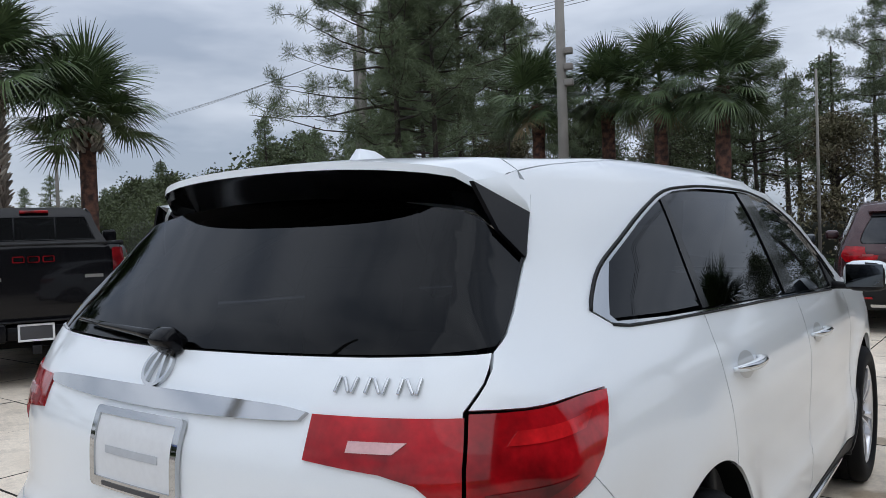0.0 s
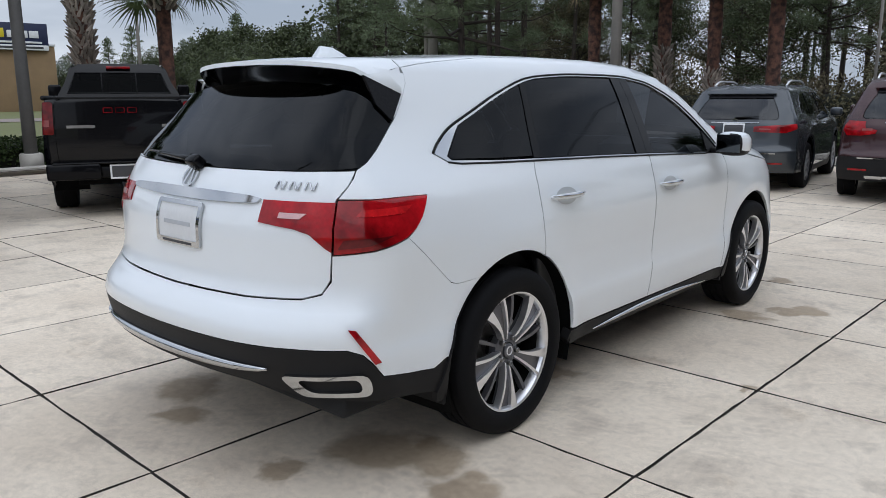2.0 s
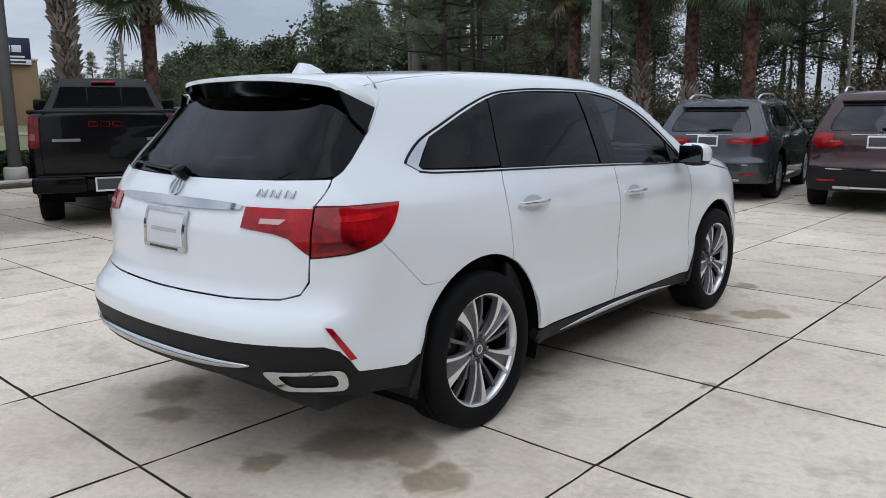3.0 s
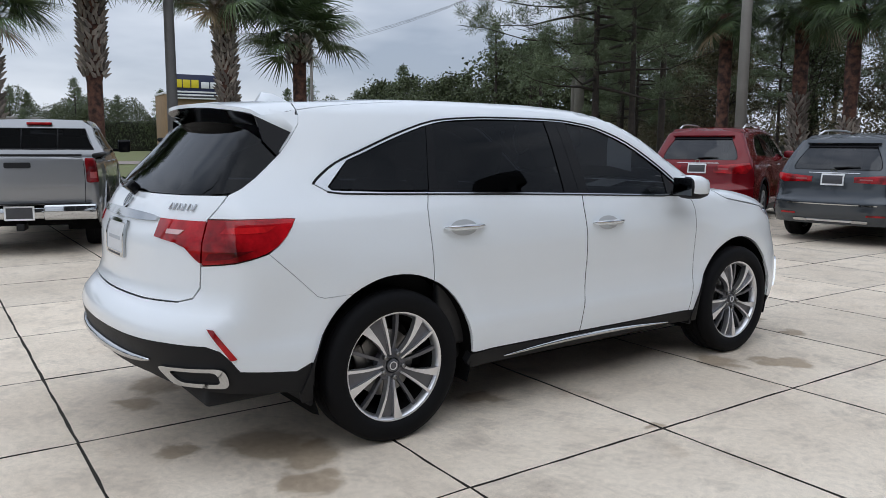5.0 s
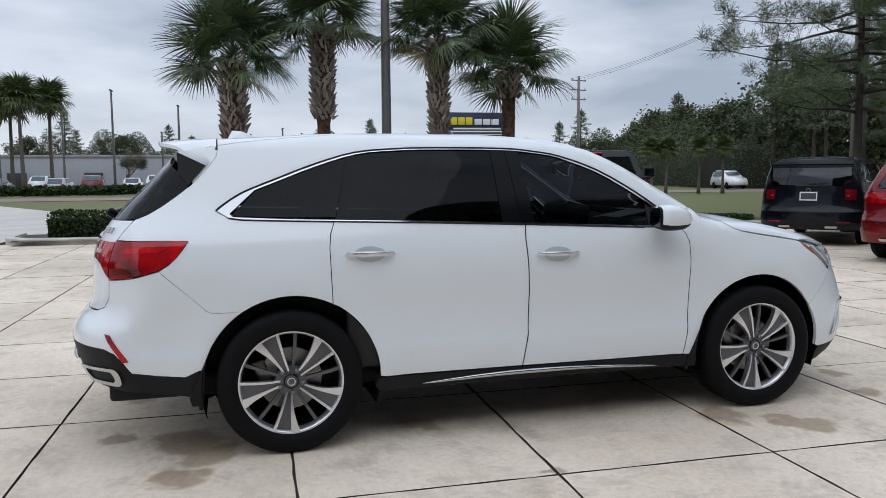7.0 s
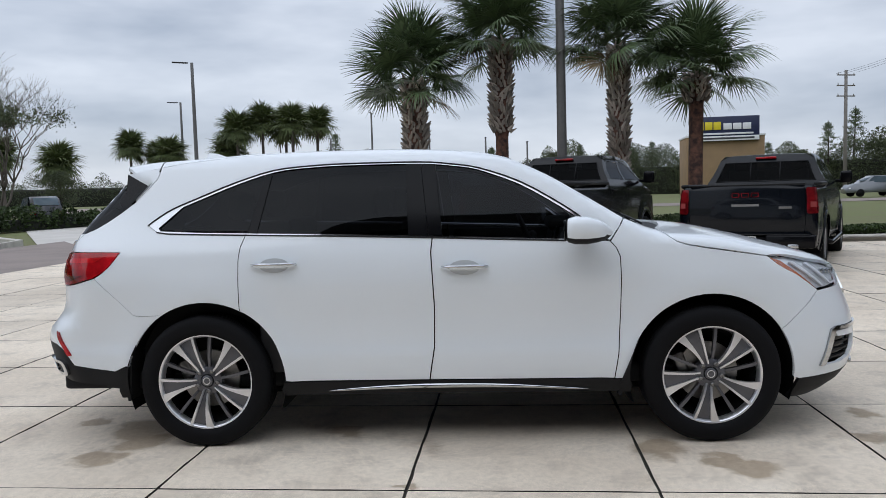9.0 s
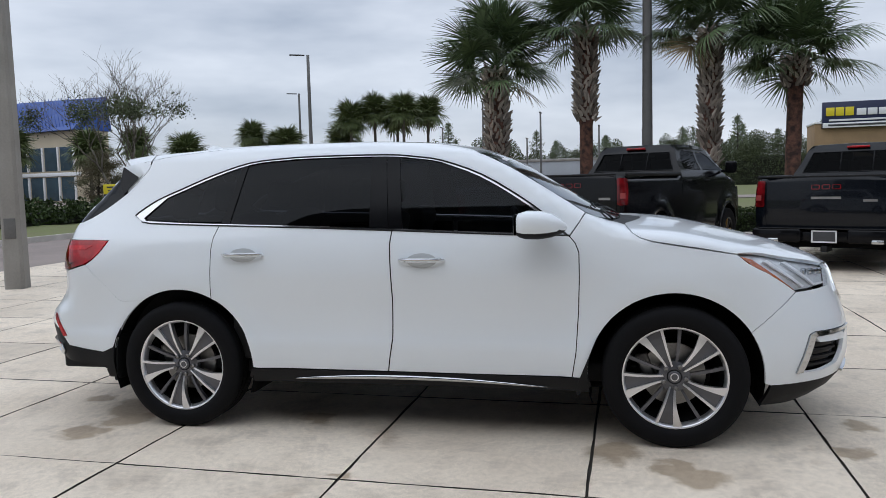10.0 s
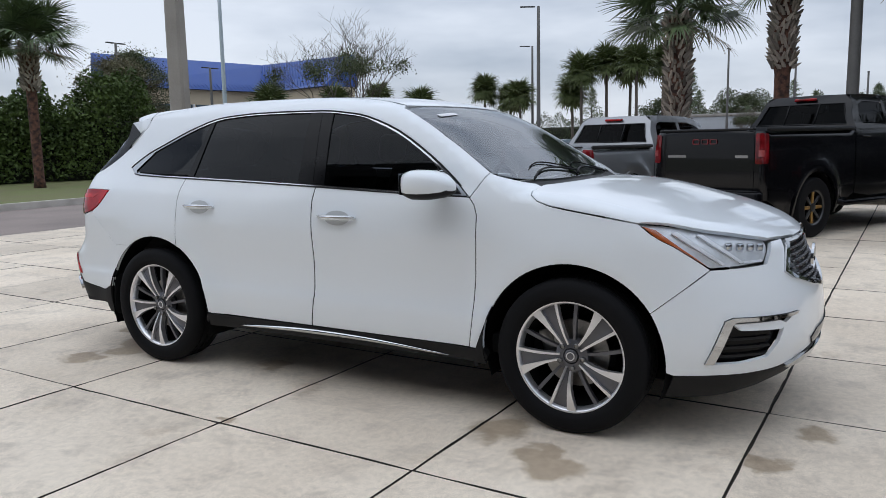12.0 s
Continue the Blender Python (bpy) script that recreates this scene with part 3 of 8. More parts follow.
front_door_out = seam_front + [(0.4, 0.363), (-0.135, 0.366)][:-1] + seam_doors[::-1] + belt[7:9]
rear_door_out = seam_doors + [(-0.5, 0.367), (-0.915, 0.367)] + arc(*RA, 0, 63, 12) + seam_rear_door[::-1] + belt[5:6]
fender_out = ([(0.875, 1.114), (0.925, 1.186), (0.958, 1.236), (1.02, 1.212), (1.09, 1.186), (1.165, 1.163), (1.195, 1.13), (1.235, 1.103), (1.30, 1.082), (1.40, 1.064), (1.55, 1.040), (1.716, 1.013)]
              + [(1.77, 0.970), (1.816, 0.942), (1.87, 0.915), (1.95, 0.862), (2.018, 0.812)] + [(1.92, 0.727), (1.808, 0.634)] + arc(*FA, 33, 181, 26) + [(0.955, 0.362)] + seam_front[::-1][:-1])

for mirror in (False, True):
    s = -1 if mirror else 1
    side = part("side_panel", panel(H, "side", uniside, mirror=mirror, gap=0.0012), WHITE, suv)
    fender = part("front_fender", panel(H, "side", fender_out, mirror=mirror, gap=0.002), WHITE, suv)
    fd = part("front_door", panel(H, "side", front_door_out, mirror=mirror, gap=0.0035), WHITE, suv)
    rd = part("rear_door", panel(H, "side", rear_door_out, mirror=mirror, gap=0.0035), WHITE, suv)
    # window band: chrome surround, black pillars, panes
    band = crest[::-1] + belt[1:]
    inner = [(y, z + 0.011) for y, z in belt[2:-1]]
    inner[0] = (-1.675, 1.229)
    inner_top = []
    for y, z in crest:
        if -1.60 < y < 0.80:
            d = 0.010
            inner_top.append((y + (0.013 if y < -1.0 else (-0.011 if y > 0.2 else 0)), z - d))
    inner_all = inner_top[::-1] + [(-1.635, 1.292), (-1.688, 1.243)] + inner + [(0.822, 1.134)]
    part("window_trim", panel(H, "side", band, off=0.004, depth=0.015, holes=[inner_all], mirror=mirror, gap=0.003), CHROME, suv, "bright chrome window surround")
    top_at = curve_through(sorted(inner_top))
    low_at = curve_through(sorted(inner + [(0.80, 1.134)]))

    def pane_outline(c0, c1, low0, low1, n=12):
        """Between two leaning edges, each (y at top, y at bottom)."""
        ts = np.linspace(c0[0], c1[0], n)
        bs = np.linspace(c0[1], c1[1], n)
        return [(float(y), float(top_at(y)) - low0) for y in ts] + [(float(y), float(low_at(y)) + low1) for y in bs[::-1]]
    quarter = [(-1.678, 1.243), (-1.622, 1.292)] + [(y, z - 0.004) for y, z in inner_top if -1.60 < y < -1.075] + [(-1.075, 1.525), (-1.155, 1.216)] + [(-1.40, 1.220), (-1.668, 1.232)]
    part("quarter_window", panel(H, "side", quarter, off=-0.004, depth=0.004, mirror=mirror, gap=0), PRIVACY, suv, "dark privacy glass quarter window")
    part("rear_pillar_cover", panel(H, "side", pane_outline((-1.075, -1.155), (-1.035, -1.10), 0, 0, 4), off=0.0, depth=0.01, mirror=mirror, gap=0.001), GLOSSBLACK, rd)
    part("window", panel(H, "side", pane_outline((-1.035, -1.10), (-0.255, -0.238), 0.002, 0), off=-0.006, depth=0.004, mirror=mirror, gap=0), PRIVACY, rd, "dark privacy glass pane")
    part("pillar_cover", panel(H, "side", pane_outline((-0.255, -0.238), (-0.168, -0.125), 0, 0, 4), off=0.0, depth=0.01, mirror=mirror, gap=0.001), GLOSSBLACK, rd)
    part("pillar_cover", panel(H, "side", pane_outline((-0.168, -0.125), (-0.085, -0.045), 0, 0, 4), off=0.0, depth=0.01, mirror=mirror, gap=0.002), GLOSSBLACK, fd)
    fw = [(float(y), float(top_at(y)) - 0.002) for y in np.linspace(-0.085, 0.62, 16)] + [(0.66, 1.262), (0.665, 1.138)] + [(float(y), float(low_at(y))) for y in np.linspace(0.62, -0.045, 12)]
    part("window", panel(H, "side", fw, off=-0.006, depth=0.004, mirror=mirror, gap=0), TINTED, fd, "tinted front door glass")
    part("mirror_sail", panel(H, "side", [(0.66, 1.262), (0.79, 1.158), (0.815, 1.136), (0.665, 1.138)], off=0.0, depth=0.01, mirror=mirror, gap=0.001), TRIM, fd)
    # near-black strips painting the shade in the door gaps, and seals round the bright surround
    for line, off, rad, host in ((seam_doors, -0.005, 0.0048, rd), (seam_front, -0.005, 0.0042, fd), (seam_rear_door, -0.005, 0.0042, rd)):
        q = H.lay("side", dense(np.array(line), 0.03, closed=False), off)
        part("door_seal", tube([(s * v[0], v[1], v[2]) for v in q], rad, 5), UNDER, host)
    q = H.lay("side", dense(np.array([(y - (0.003 if y < -1.2 else -0.003 if y > 0.1 else 0), z + 0.003) for y, z in crest[:-2]]), 0.03, closed=False), 0.004)
    part("window_seal", tube([(s * v[0], v[1], v[2]) for v in q], 0.0045, 5), TRIM, suv)
    q = H.lay("side", dense(np.array([(y, z - 0.002) for y, z in belt[1:-1]]), 0.03, closed=False), 0.002)
    part("window_seal", tube([(s * v[0], v[1], v[2]) for v in q], 0.0035, 5), TRIM, suv)
    # door mirror
    mv = []
    for i, (yy, hx, hz, zc) in enumerate([(0.625, 0.055, 0.045, 1.19), (0.635, 0.085, 0.064, 1.187), (0.67, 0.10, 0.074, 1.186), (0.73, 0.10, 0.073, 1.184), (0.79, 0.085, 0.060, 1.180), (0.835, 0.05, 0.035, 1.172), (0.85, 0.015, 0.012, 1.168)]):
        for j in range(16):
            a = 2 * math.pi * j / 16
            c, q = math.cos(a), math.sin(a)
            mv.append((1.055 + hx * math.copysign(abs(c) ** 0.6, c), yy - 0.018 * math.copysign(abs(c) ** 0.6, c), zc + hz * math.copysign(abs(q) ** 0.65, q)))
    mf = [(i * 16 + j, (i + 1) * 16 + j, (i + 1) * 16 + (j + 1) % 16, i * 16 + (j + 1) % 16) for i in range(6) for j in range(16)] + [tuple(range(16)), tuple(range(96, 112))[::-1]]
    mv = [(s * x, y, z) for x, y, z in mv]
    cover = raw_mesh("cover", mv, mf if not mirror else [f[::-1] for f in mf])
    cover.materials.append(WHITE)
    cover.materials.append(TRIM)
    for pl in cover.polygons:
        if pl.center.z < 1.160 or pl.center.y < 0.632:
            pl.material_index = 1
    mir = part("door_mirror", cover, WHITE, fd, "white door mirror with black base")
    part("mirror_glass", box(0.16, 0.004, 0.105, 0.001, pose(s * 1.053, 0.617, 1.19, 0, 0, s * -11)), material("mirror_silver", (0.10, 0.11, 0.12), rough=0.03, metal=1, vary=0.01) if not mirror else bpy.data.materials["mirror_silver"], mir)
    part("arm", tube([(s * 0.90, 0.735, 1.138), (s * 0.96, 0.735, 1.135), (s * 1.02, 0.72, 1.135)], [0.028, 0.024, 0.028], 10, flat=0.7), TRIM, mir)
    # handles, each over a flat greyer patch that paints the shade of its recess
    for door, y0, z0 in ((fd, 0.073, 0.995), (rd, -0.99, 1.028)):
        bowl = [(y0 + 0.085 * math.cos(a), z0 - 0.004 + 0.040 * math.sin(a)) for a in np.linspace(0, 2 * math.pi, 24, endpoint=False)]
        part("handle_recess", panel(H, "side", bowl, step=0.02, off=0.0015, depth=0.004, mirror=mirror, gap=0, sheet=True), material("recess_shade_paint", (0.52, 0.53, 0.53), rough=0.35, coat=0.8, vary=0.03) if "recess_shade_paint" not in bpy.data.materials else bpy.data.materials["recess_shade_paint"], door)
        hp = H.lay("side", [(y0 + d, z0) for d in (-0.128, -0.10, -0.05, 0.0, 0.05, 0.10, 0.128)])
        lift = [0.004, 0.022, 0.034, 0.037, 0.034, 0.022, 0.004]
        bar = part("handle", tube([(s * (p[0] + l), p[1], p[2]) for p, l in zip(hp, lift)], [0.008, 0.014, 0.017, 0.0175, 0.017, 0.014, 0.008], 12, flat=0.8), WHITE, door, "body-coloured handle with chrome strip")
        part("chrome_strip", tube([(s * (p[0] + l + 0.010), p[1], p[2] + 0.005) for p, l in zip(hp, lift)], [0.003, 0.009, 0.010, 0.010, 0.010, 0.009, 0.003], 8, flat=0.8), CHROME, bar)
        part("lock", sharp(lathe([(0, 0.006), (0.003, 0.006), (0.003, 0)], 12)), GLOSSBLACK, bar, at=pose(s * (hp[1][0] + 0.037), hp[1][1] + 0.018, z0) @ (Matrix.Rotation(math.pi, 4, "Z") if mirror else Matrix()))
    # sill with its bright strip, arch liners and flaps
    sill = part("sill", panel(H, "side", [(-0.955, 0.364), (0.965, 0.360), (0.985, 0.32), (0.96, 0.283), (-0.95, 0.283), (-0.975, 0.32)], off=0.002, depth=0.05, mirror=mirror), TRIM, suv)
    strip = flow([(-0.71, 0.318), (-0.4, 0.336), (-0.1, 0.343), (0.3, 0.337), (0.75, 0.309)], 6)
    sp_ = H.lay("side", [(y, z - 0.009) for y, z in strip], 0.006)
    part("chrome_strip", tube([(s * q[0], q[1], q[2]) for q in sp_], [0.002 + 0.013 * math.sin(math.pi * i / (len(sp_) - 1)) ** 0.7 for i in range(len(sp_))], 10), CHROME, sill)
    for (cy, cz, r), nm in ((RA, "rear"), (FA, "front")):
        ring = [(x, r + 0.012 - dr) for x, dr in ((0.95, 0.012), (0.90, 0.0), (0.55, 0.0), (0.50, 0.35))]
        v, f = [], []
        n = 28
        for i in range(n + 1):
            a = radians(-20 + 220 * i / n)
            for x, rr in ring:
                v.append((s * (x - (0.03 if nm == "front" else 0)), cy + rr * math.cos(a), cz + rr * math.sin(a)))
        for i in range(n):
            for j in range(3):
                q = (4 * i + j, 4 * i + j + 1, 4 * i + 5 + j, 4 * i + 4 + j)
                f.append(q)
        part("arch_liner", raw_mesh("liner", v, f), UNDER, suv)
    for y0, y1, x0, nm in ((-1.845, -1.80, 0.90, 0), (0.93, 0.965, 0.905, 1)):
        prof = [(-0.015, 0.57), (0.015, 0.57), (0.005, 0.40), (-0.005, 0.27), (-0.015, 0.262), (-0.025, 0.268), (-0.025, 0.33)]
        bm = bmesh.new()
        lo = [bm.verts.new((s * (x0 - 0.20), y0 + a, z)) for a, z in prof]
        hi = [bm.verts.new((s * (x0 + 0.035), y0 + a, z)) for a, z in prof]
        bm.faces.new(lo)
        bm.faces.new(hi)
        for i in range(len(prof)):
            bm.faces.new((lo[i], lo[(i + 1) % len(prof)], hi[(i + 1) % len(prof)], hi[i]))
        bmesh.ops.recalc_face_normals(bm, faces=bm.faces[:])
        flap = part("mud_flap", bm, TRIM, suv)
        cy_, cz_, r_ = FA if nm else RA
        edge_ = arc(cy_, cz_, r_ + 0.002, 151, 186, 8)
        tail_ = [(edge_[-1][0] + 0.008, 0.285), (edge_[-1][0] - (0.045 if nm else 0.05), 0.285), (edge_[-1][0] - (0.055 if nm else 0.06), 0.33)]
        part("flap_edge", panel(H, "side", edge_ + tail_, step=0.04, off=0.010, depth=0.03, mirror=mirror, gap=0), TRIM, flap)
    for y in (-1.41, 1.41):
        alloy_wheel(suv, pose(s * 0.845, y, 0.372), mirror)

# roof, glass, bonnet
rl = [(float(y)) for y in roof_y]
roof_out = [(0.60, y) for y in rl] + [(0.45, 0.352), (0.2, 0.368), (0.0, 0.372), (-0.2, 0.368), (-0.45, 0.352)] + [(-0.60, y) for y in rl[::-1]]
part("roof", panel(H, "top", roof_out, gap=0.001), WHITE, suv)
se = H.lay("side", screen_edge)
sr = [(float(p[0]) - 0.004, float(p[1])) for p in se]
screen_low = flow([(0.825, 0.965), (0.75, 1.03), (0.6, 1.085), (0.3, 1.14), (0.0, 1.155)], 4)
screen_top = [(0.0, 0.376), (0.2, 0.372), (0.45, 0.358)]
half = screen_top + sr[1:-1] + screen_low
ws = half + [(-x, y) for x, y in half[::-1][1:-1]]
part("windscreen", panel(H, "top", ws, off=-0.004, depth=0.005, gap=0.002), CLEAR, suv, "clear windscreen with paper sticker writing").visible_shadow = False
hood_low = [(0.372, 2.258), (0.2, 2.292), (0.0, 2.303)]
hood_rear = flow([(0.0, 1.285), (0.3, 1.262), (0.5, 1.215), (0.635, 1.170)], 3)
hood_side = [(float(q[0]) + 0.004, float(q[1]) + 0.001) for q in H.lay("side", dense(np.array(fender_out[5:12]), 0.03, closed=False))] + flow([(0.897, 1.735), (0.869, 1.80), (0.773, 1.985), (0.645, 2.127), (0.523, 2.213)], 4)
hood_half = hood_rear + hood_side + hood_low
hood = part("bonnet", panel(H, "top", hood_half + [(-x, y) for x, y in hood_half[::-1][1:-1]], off=0.003, dome=0.0), WHITE, suv)
cowl_half = screen_low[::-1] + [(float(q[0]) - 0.004, float(q[1])) for q in H.lay("side", fender_out[2:6])] + hood_rear[::-1][1:]
cowl = part("cowl", panel(H, "top", cowl_half + [(-x, y) for x, y in cowl_half[::-1][1:-1]], off=-0.012, gap=0.001), TRIM, suv)
for x0, x1, y0 in ((0.62, -0.02, 1.10), (0.05, -0.50, 1.13)):
    a = H.lay("top", [(x0 + (x1 - x0) * i / 8, y0 - 0.06 * math.sin(math.pi * i / 8)) for i in range(9)], 0.006)
    arm = part("wiper", tube([tuple(p) for p in a], 0.006, 6), TRIM, suv)
    b = H.lay("top", [(x0 + (x1 - x0) * i / 8, y0 - 0.03 - 0.09 * math.sin(math.pi * i / 8)) for i in range(2, 9)], 0.004)
    part("blade", tube([tuple(p) for p in b], 0.004, 5), RUBBER, arm)

# tail: gate, glass, spoiler
gate_r = [(radians(54.55), 1.116), (radians(53.42), 1.02), (radians(53.05), 0.925), (radians(52.6), 0.83), wr(0.757, -2.32, 0.781), wr(0.70, -2.37, 0.761), wr(0.45, -2.44, 0.748), wr(0.2, -2.47, 0.744), wr(0, -2.48, 0.742)]
gl_low = [wr(0, -2.33, 1.206), wr(0.3, -2.32, 1.209), wr(0.55, -2.26, 1.213), wr(0.68, -2.21, 1.217), H.turn_rear(H.lay("side", [(-2.135, 1.226)]))[0]]
seam_w = H.turn_rear(H.lay("side", gate_seam))
gate_side = [seam_w[2], seam_w[1]]
gh = gl_low[:-1] + gate_side + gate_r
gate = part("tailgate", panel(H, "wrap_rear", gh + [(-a, z) for a, z in gh[::-1][1:-1]], step=0.05, gap=0.003), WHITE, suv)
gs = [seam_w[2]] + seam_w[3:7]
gt = [wr(0.655, -1.94, 1.455), wr(0.60, -1.985, 1.50), wr(0.45, -2.035, 1.535), wr(0.2, -2.06, 1.548), wr(0.0, -2.07, 1.55)]
gg = gl_low + gs[1:] + gt
part("rear_window", panel(H, "wrap_rear", gg + [(-a, z) for a, z in gg[::-1][1:-1]], off=-0.004, depth=0.005, gap=0.001), PRIVACY, gate, "dark tinted rear window")
for mirror in (False, True):
    fin = seam_w[6:] + [wr(0.56, -1.87, 1.602), wr(0.60, -1.92, 1.555), wr(0.655, -1.90, 1.46)]
    part("spoiler_side", panel(H, "wrap_rear", fin, step=0.03, off=0.002, depth=0.012, mirror=mirror, gap=0.002), WHITE, gate)
sv, sf = [], []
xs = np.linspace(-0.60, 0.60, 25)
for x in xs:
    e = abs(x) / 0.60
    y0 = -1.748
    yt = -2.075 + 0.07 * e ** 2 + 0.115 * e ** 6
    z0 = float(H.lay("top", [(x, y0)])[0][2]) + 0.002
    z1 = z0 - 0.018 - 0.022 * e ** 4
    for i, (f, dz) in enumerate(((0, 0), (0.3, 0.004), (0.6, 0.004), (0.85, 0.001), (1.0, -0.003))):
        sv.append((x, y0 + (yt - y0) * f, z0 + (z1 - z0) * f + dz))
    sv += [(x, yt - 0.002, z1 - 0.022), (x, yt + 0.03, z1 - 0.030), (x * 0.99, yt + 0.10, z1 - 0.060), (x * 0.98, -1.86, z1 - 0.095)]
for i in range(24):
    for j in range(8):
        sf.append((9 * i + j, 9 * i + 9 + j, 9 * i + 10 + j, 9 * i + 1 + j))
me = raw_mesh("spoiler", sv, [f[::-1] for f in sf])
me.materials.append(WHITE)
me.materials.append(GLOSSBLACK)
for k, pl in enumerate(me.polygons):
    pl.material_index = 1 if k % 8 >= 5 else 0
part("spoiler", sharp(me, 30), WHITE, gate, "white roof spoiler with black underside")
for s in (1, -1):
    ct = float(H.lay("top", [(0.60, -1.748)])[0][2]) + 0.002
    ck = [(0.60, -1.748, ct), (0.602, -1.82, ct - 0.017), (0.602, -1.892, ct - 0.043), (0.632, -1.768, ct - 0.065), (0.664, -1.803, 1.492), (0.604, -1.95, 1.565), (0.702, -1.893, 1.388), (0.662, -1.94, 1.452)]
    out_ = [(s * x, y, z) for x, y, z in ck]
    in_ = [(s * (x - 0.012), y, z) for x, y, z in ck]
    part("spoiler_cheek", raw_mesh("cheek", out_[:6] + in_[:6], [(0, 1, 3), (1, 4, 3), (1, 2, 5), (1, 5, 4), (2, 8, 11, 5), (5, 11, 10, 4)]), WHITE, gate)
    part("spoiler_fin", raw_mesh("fin", out_[4:] + in_[4:], [(0, 1, 3, 2), (4, 6, 7, 5), (1, 5, 7, 3), (3, 7, 6, 2)], smooth=False), GLOSSBLACK, gate)
for mirror in (False, True):
    s = -1 if mirror else 1
    lamp = [wr(0.880, -1.893, 1.114), wr(0.893, -1.915, 1.08), wr(0.906, -1.948, 1.037), wr(0.914, -1.99, 1.0), wr(0.919, -2.045, 0.972), wr(0.905, -2.11, 0.953), wr(0.885, -2.175, 0.938), wr(0.84, -2.235, 0.930), wr(0.780, -2.282, 0.924), wr(0.774, -2.27, 1.02), wr(0.762, -2.238, 1.118), wr(0.83, -2.10, 1.119), wr(0.868, -1.98, 1.119)]
    tl = part("tail_lamp", panel(H, "wrap_rear", lamp, step=0.03, off=0.006, depth=0.03, mirror=mirror, gap=0.002), RED, suv, "large red wrap-around tail lamp")
    strip = [wr(0.865, -1.98, 1.088), wr(0.80, -2.17, 1.085), wr(0.79, -2.19, 1.060), wr(0.86, -2.02, 1.062)]
    part("light_guide", panel(H, "wrap_rear", strip, step=0.03, off=0.009, depth=0.004, mirror=mirror, gap=0), REDBRIGHT, tl)
    low = [wr(0.90, -2.09, 0.99), wr(0.80, -2.25, 0.978), wr(0.79, -2.27, 0.945), wr(0.87, -2.19, 0.955)]
    part("lower_band", panel(H, "wrap_rear", low, step=0.03, off=0.009, depth=0.004, mirror=mirror, gap=0), REDDARK, tl)
    lamp2 = [(radians(54.5), 1.112), (radians(53.42), 1.02), (radians(53.05), 0.93), wr(0.745, -2.29, 0.945), wr(0.70, -2.325, 0.995), wr(0.64, -2.35, 1.012), wr(0.47, -2.37, 1.028), wr(0.485, -2.36, 1.112)]
    t2 = part("tail_lamp", panel(H, "wrap_rear", lamp2, step=0.03, off=0.006, depth=0.03, mirror=mirror, gap=0.002), RED, gate, "red tail lamp on the gate")
    rev = [wr(0.675, -2.31, 1.070), wr(0.57, -2.35, 1.070), wr(0.57, -2.36, 1.050), wr(0.655, -2.33, 1.050)]
    part("reversing_light", panel(H, "wrap_rear", rev, step=0.03, off=0.010, depth=0.005, mirror=mirror, gap=0), material("pink_clear_lens", (0.72, 0.42, 0.42), rough=0.15, coat=1, vary=0.15, fine=150) if not mirror else bpy.data.materials["pink_clear_lens"], t2)
    refl = [wr(0.868, -2.30, 0.668), wr(0.882, -2.275, 0.664), wr(0.924, -2.19, 0.532), wr(0.920, -2.218, 0.528)]
    bar = part("reflector", panel(H, "wrap_rear", refl, step=0.03, off=0.006, depth=0.012, mirror=mirror, gap=0), RED, suv)
    # exhaust finisher: bright frame round a dark mouth
    fo = [wr(0.64, -2.44, 0.490), wr(0.90, -2.235, 0.498), wr(0.898, -2.21, 0.405), wr(0.70, -2.385, 0.405)]
    fi = [wr(0.70, -2.41, 0.476), wr(0.872, -2.26, 0.480), wr(0.873, -2.24, 0.424), wr(0.735, -2.37, 0.424)]
    ex = part("exhaust_finisher", panel(H, "wrap_rear", fillet(fo, 0.04), step=0.02, off=0.016, depth=0.04, holes=[fillet(fi, 0.03)], mirror=mirror, gap=0), CHROME, suv)
    part("exhaust_mouth", panel(H, "wrap_rear", fillet(fi, 0.03), step=0.03, off=-0.03, depth=0.01, mirror=mirror, gap=-0.01, sheet=True), UNDER, ex)
bl = H.turn_rear(H.lay("side", bumper_seam[::-1])) + [wr(0.905, -2.11, 0.949), wr(0.885, -2.175, 0.934), wr(0.84, -2.235, 0.926), wr(0.780, -2.285, 0.920),
      (radians(52.8), 0.825), wr(0.762, -2.325, 0.778), wr(0.70, -2.375, 0.758), wr(0.45, -2.45, 0.745), wr(0.2, -2.48, 0.741), wr(0, -2.49, 0.739)]
bu = [wr(0, -2.55, 0.592), wr(0.45, -2.52, 0.594), wr(0.715, -2.44, 0.598), wr(0.86, -2.30, 0.592), wr(0.895, -2.255, 0.57), wr(0.912, -2.22, 0.53), wr(0.923, -2.18, 0.474), wr(0.935, -2.05, 0.452), wr(0.944, -1.93, 0.440), wr(0.948, -1.862, 0.47)]
rear_arch_low = H.turn_rear(H.lay("side", arc(*RA, 168, 123, 10)))
half = bl[::-1] + rear_arch_low[::-1] + bu[::-1][0:]
part("rear_bumper", panel(H, "wrap_rear", half + [(-a, z) for a, z in half[::-1][1:-1]], step=0.05, gap=0.0012), WHITE, suv)
dl = [wr(0, -2.42, 0.430), wr(0.5, -2.38, 0.428), wr(0.66, -2.32, 0.395), wr(0.80, -2.22, 0.378), wr(0.90, -2.10, 0.365), wr(0.925, -2.0, 0.35), wr(0.935, -1.88, 0.33)]
half = bu + [wr(0.948, -1.855, 0.44)] + dl[::-1]
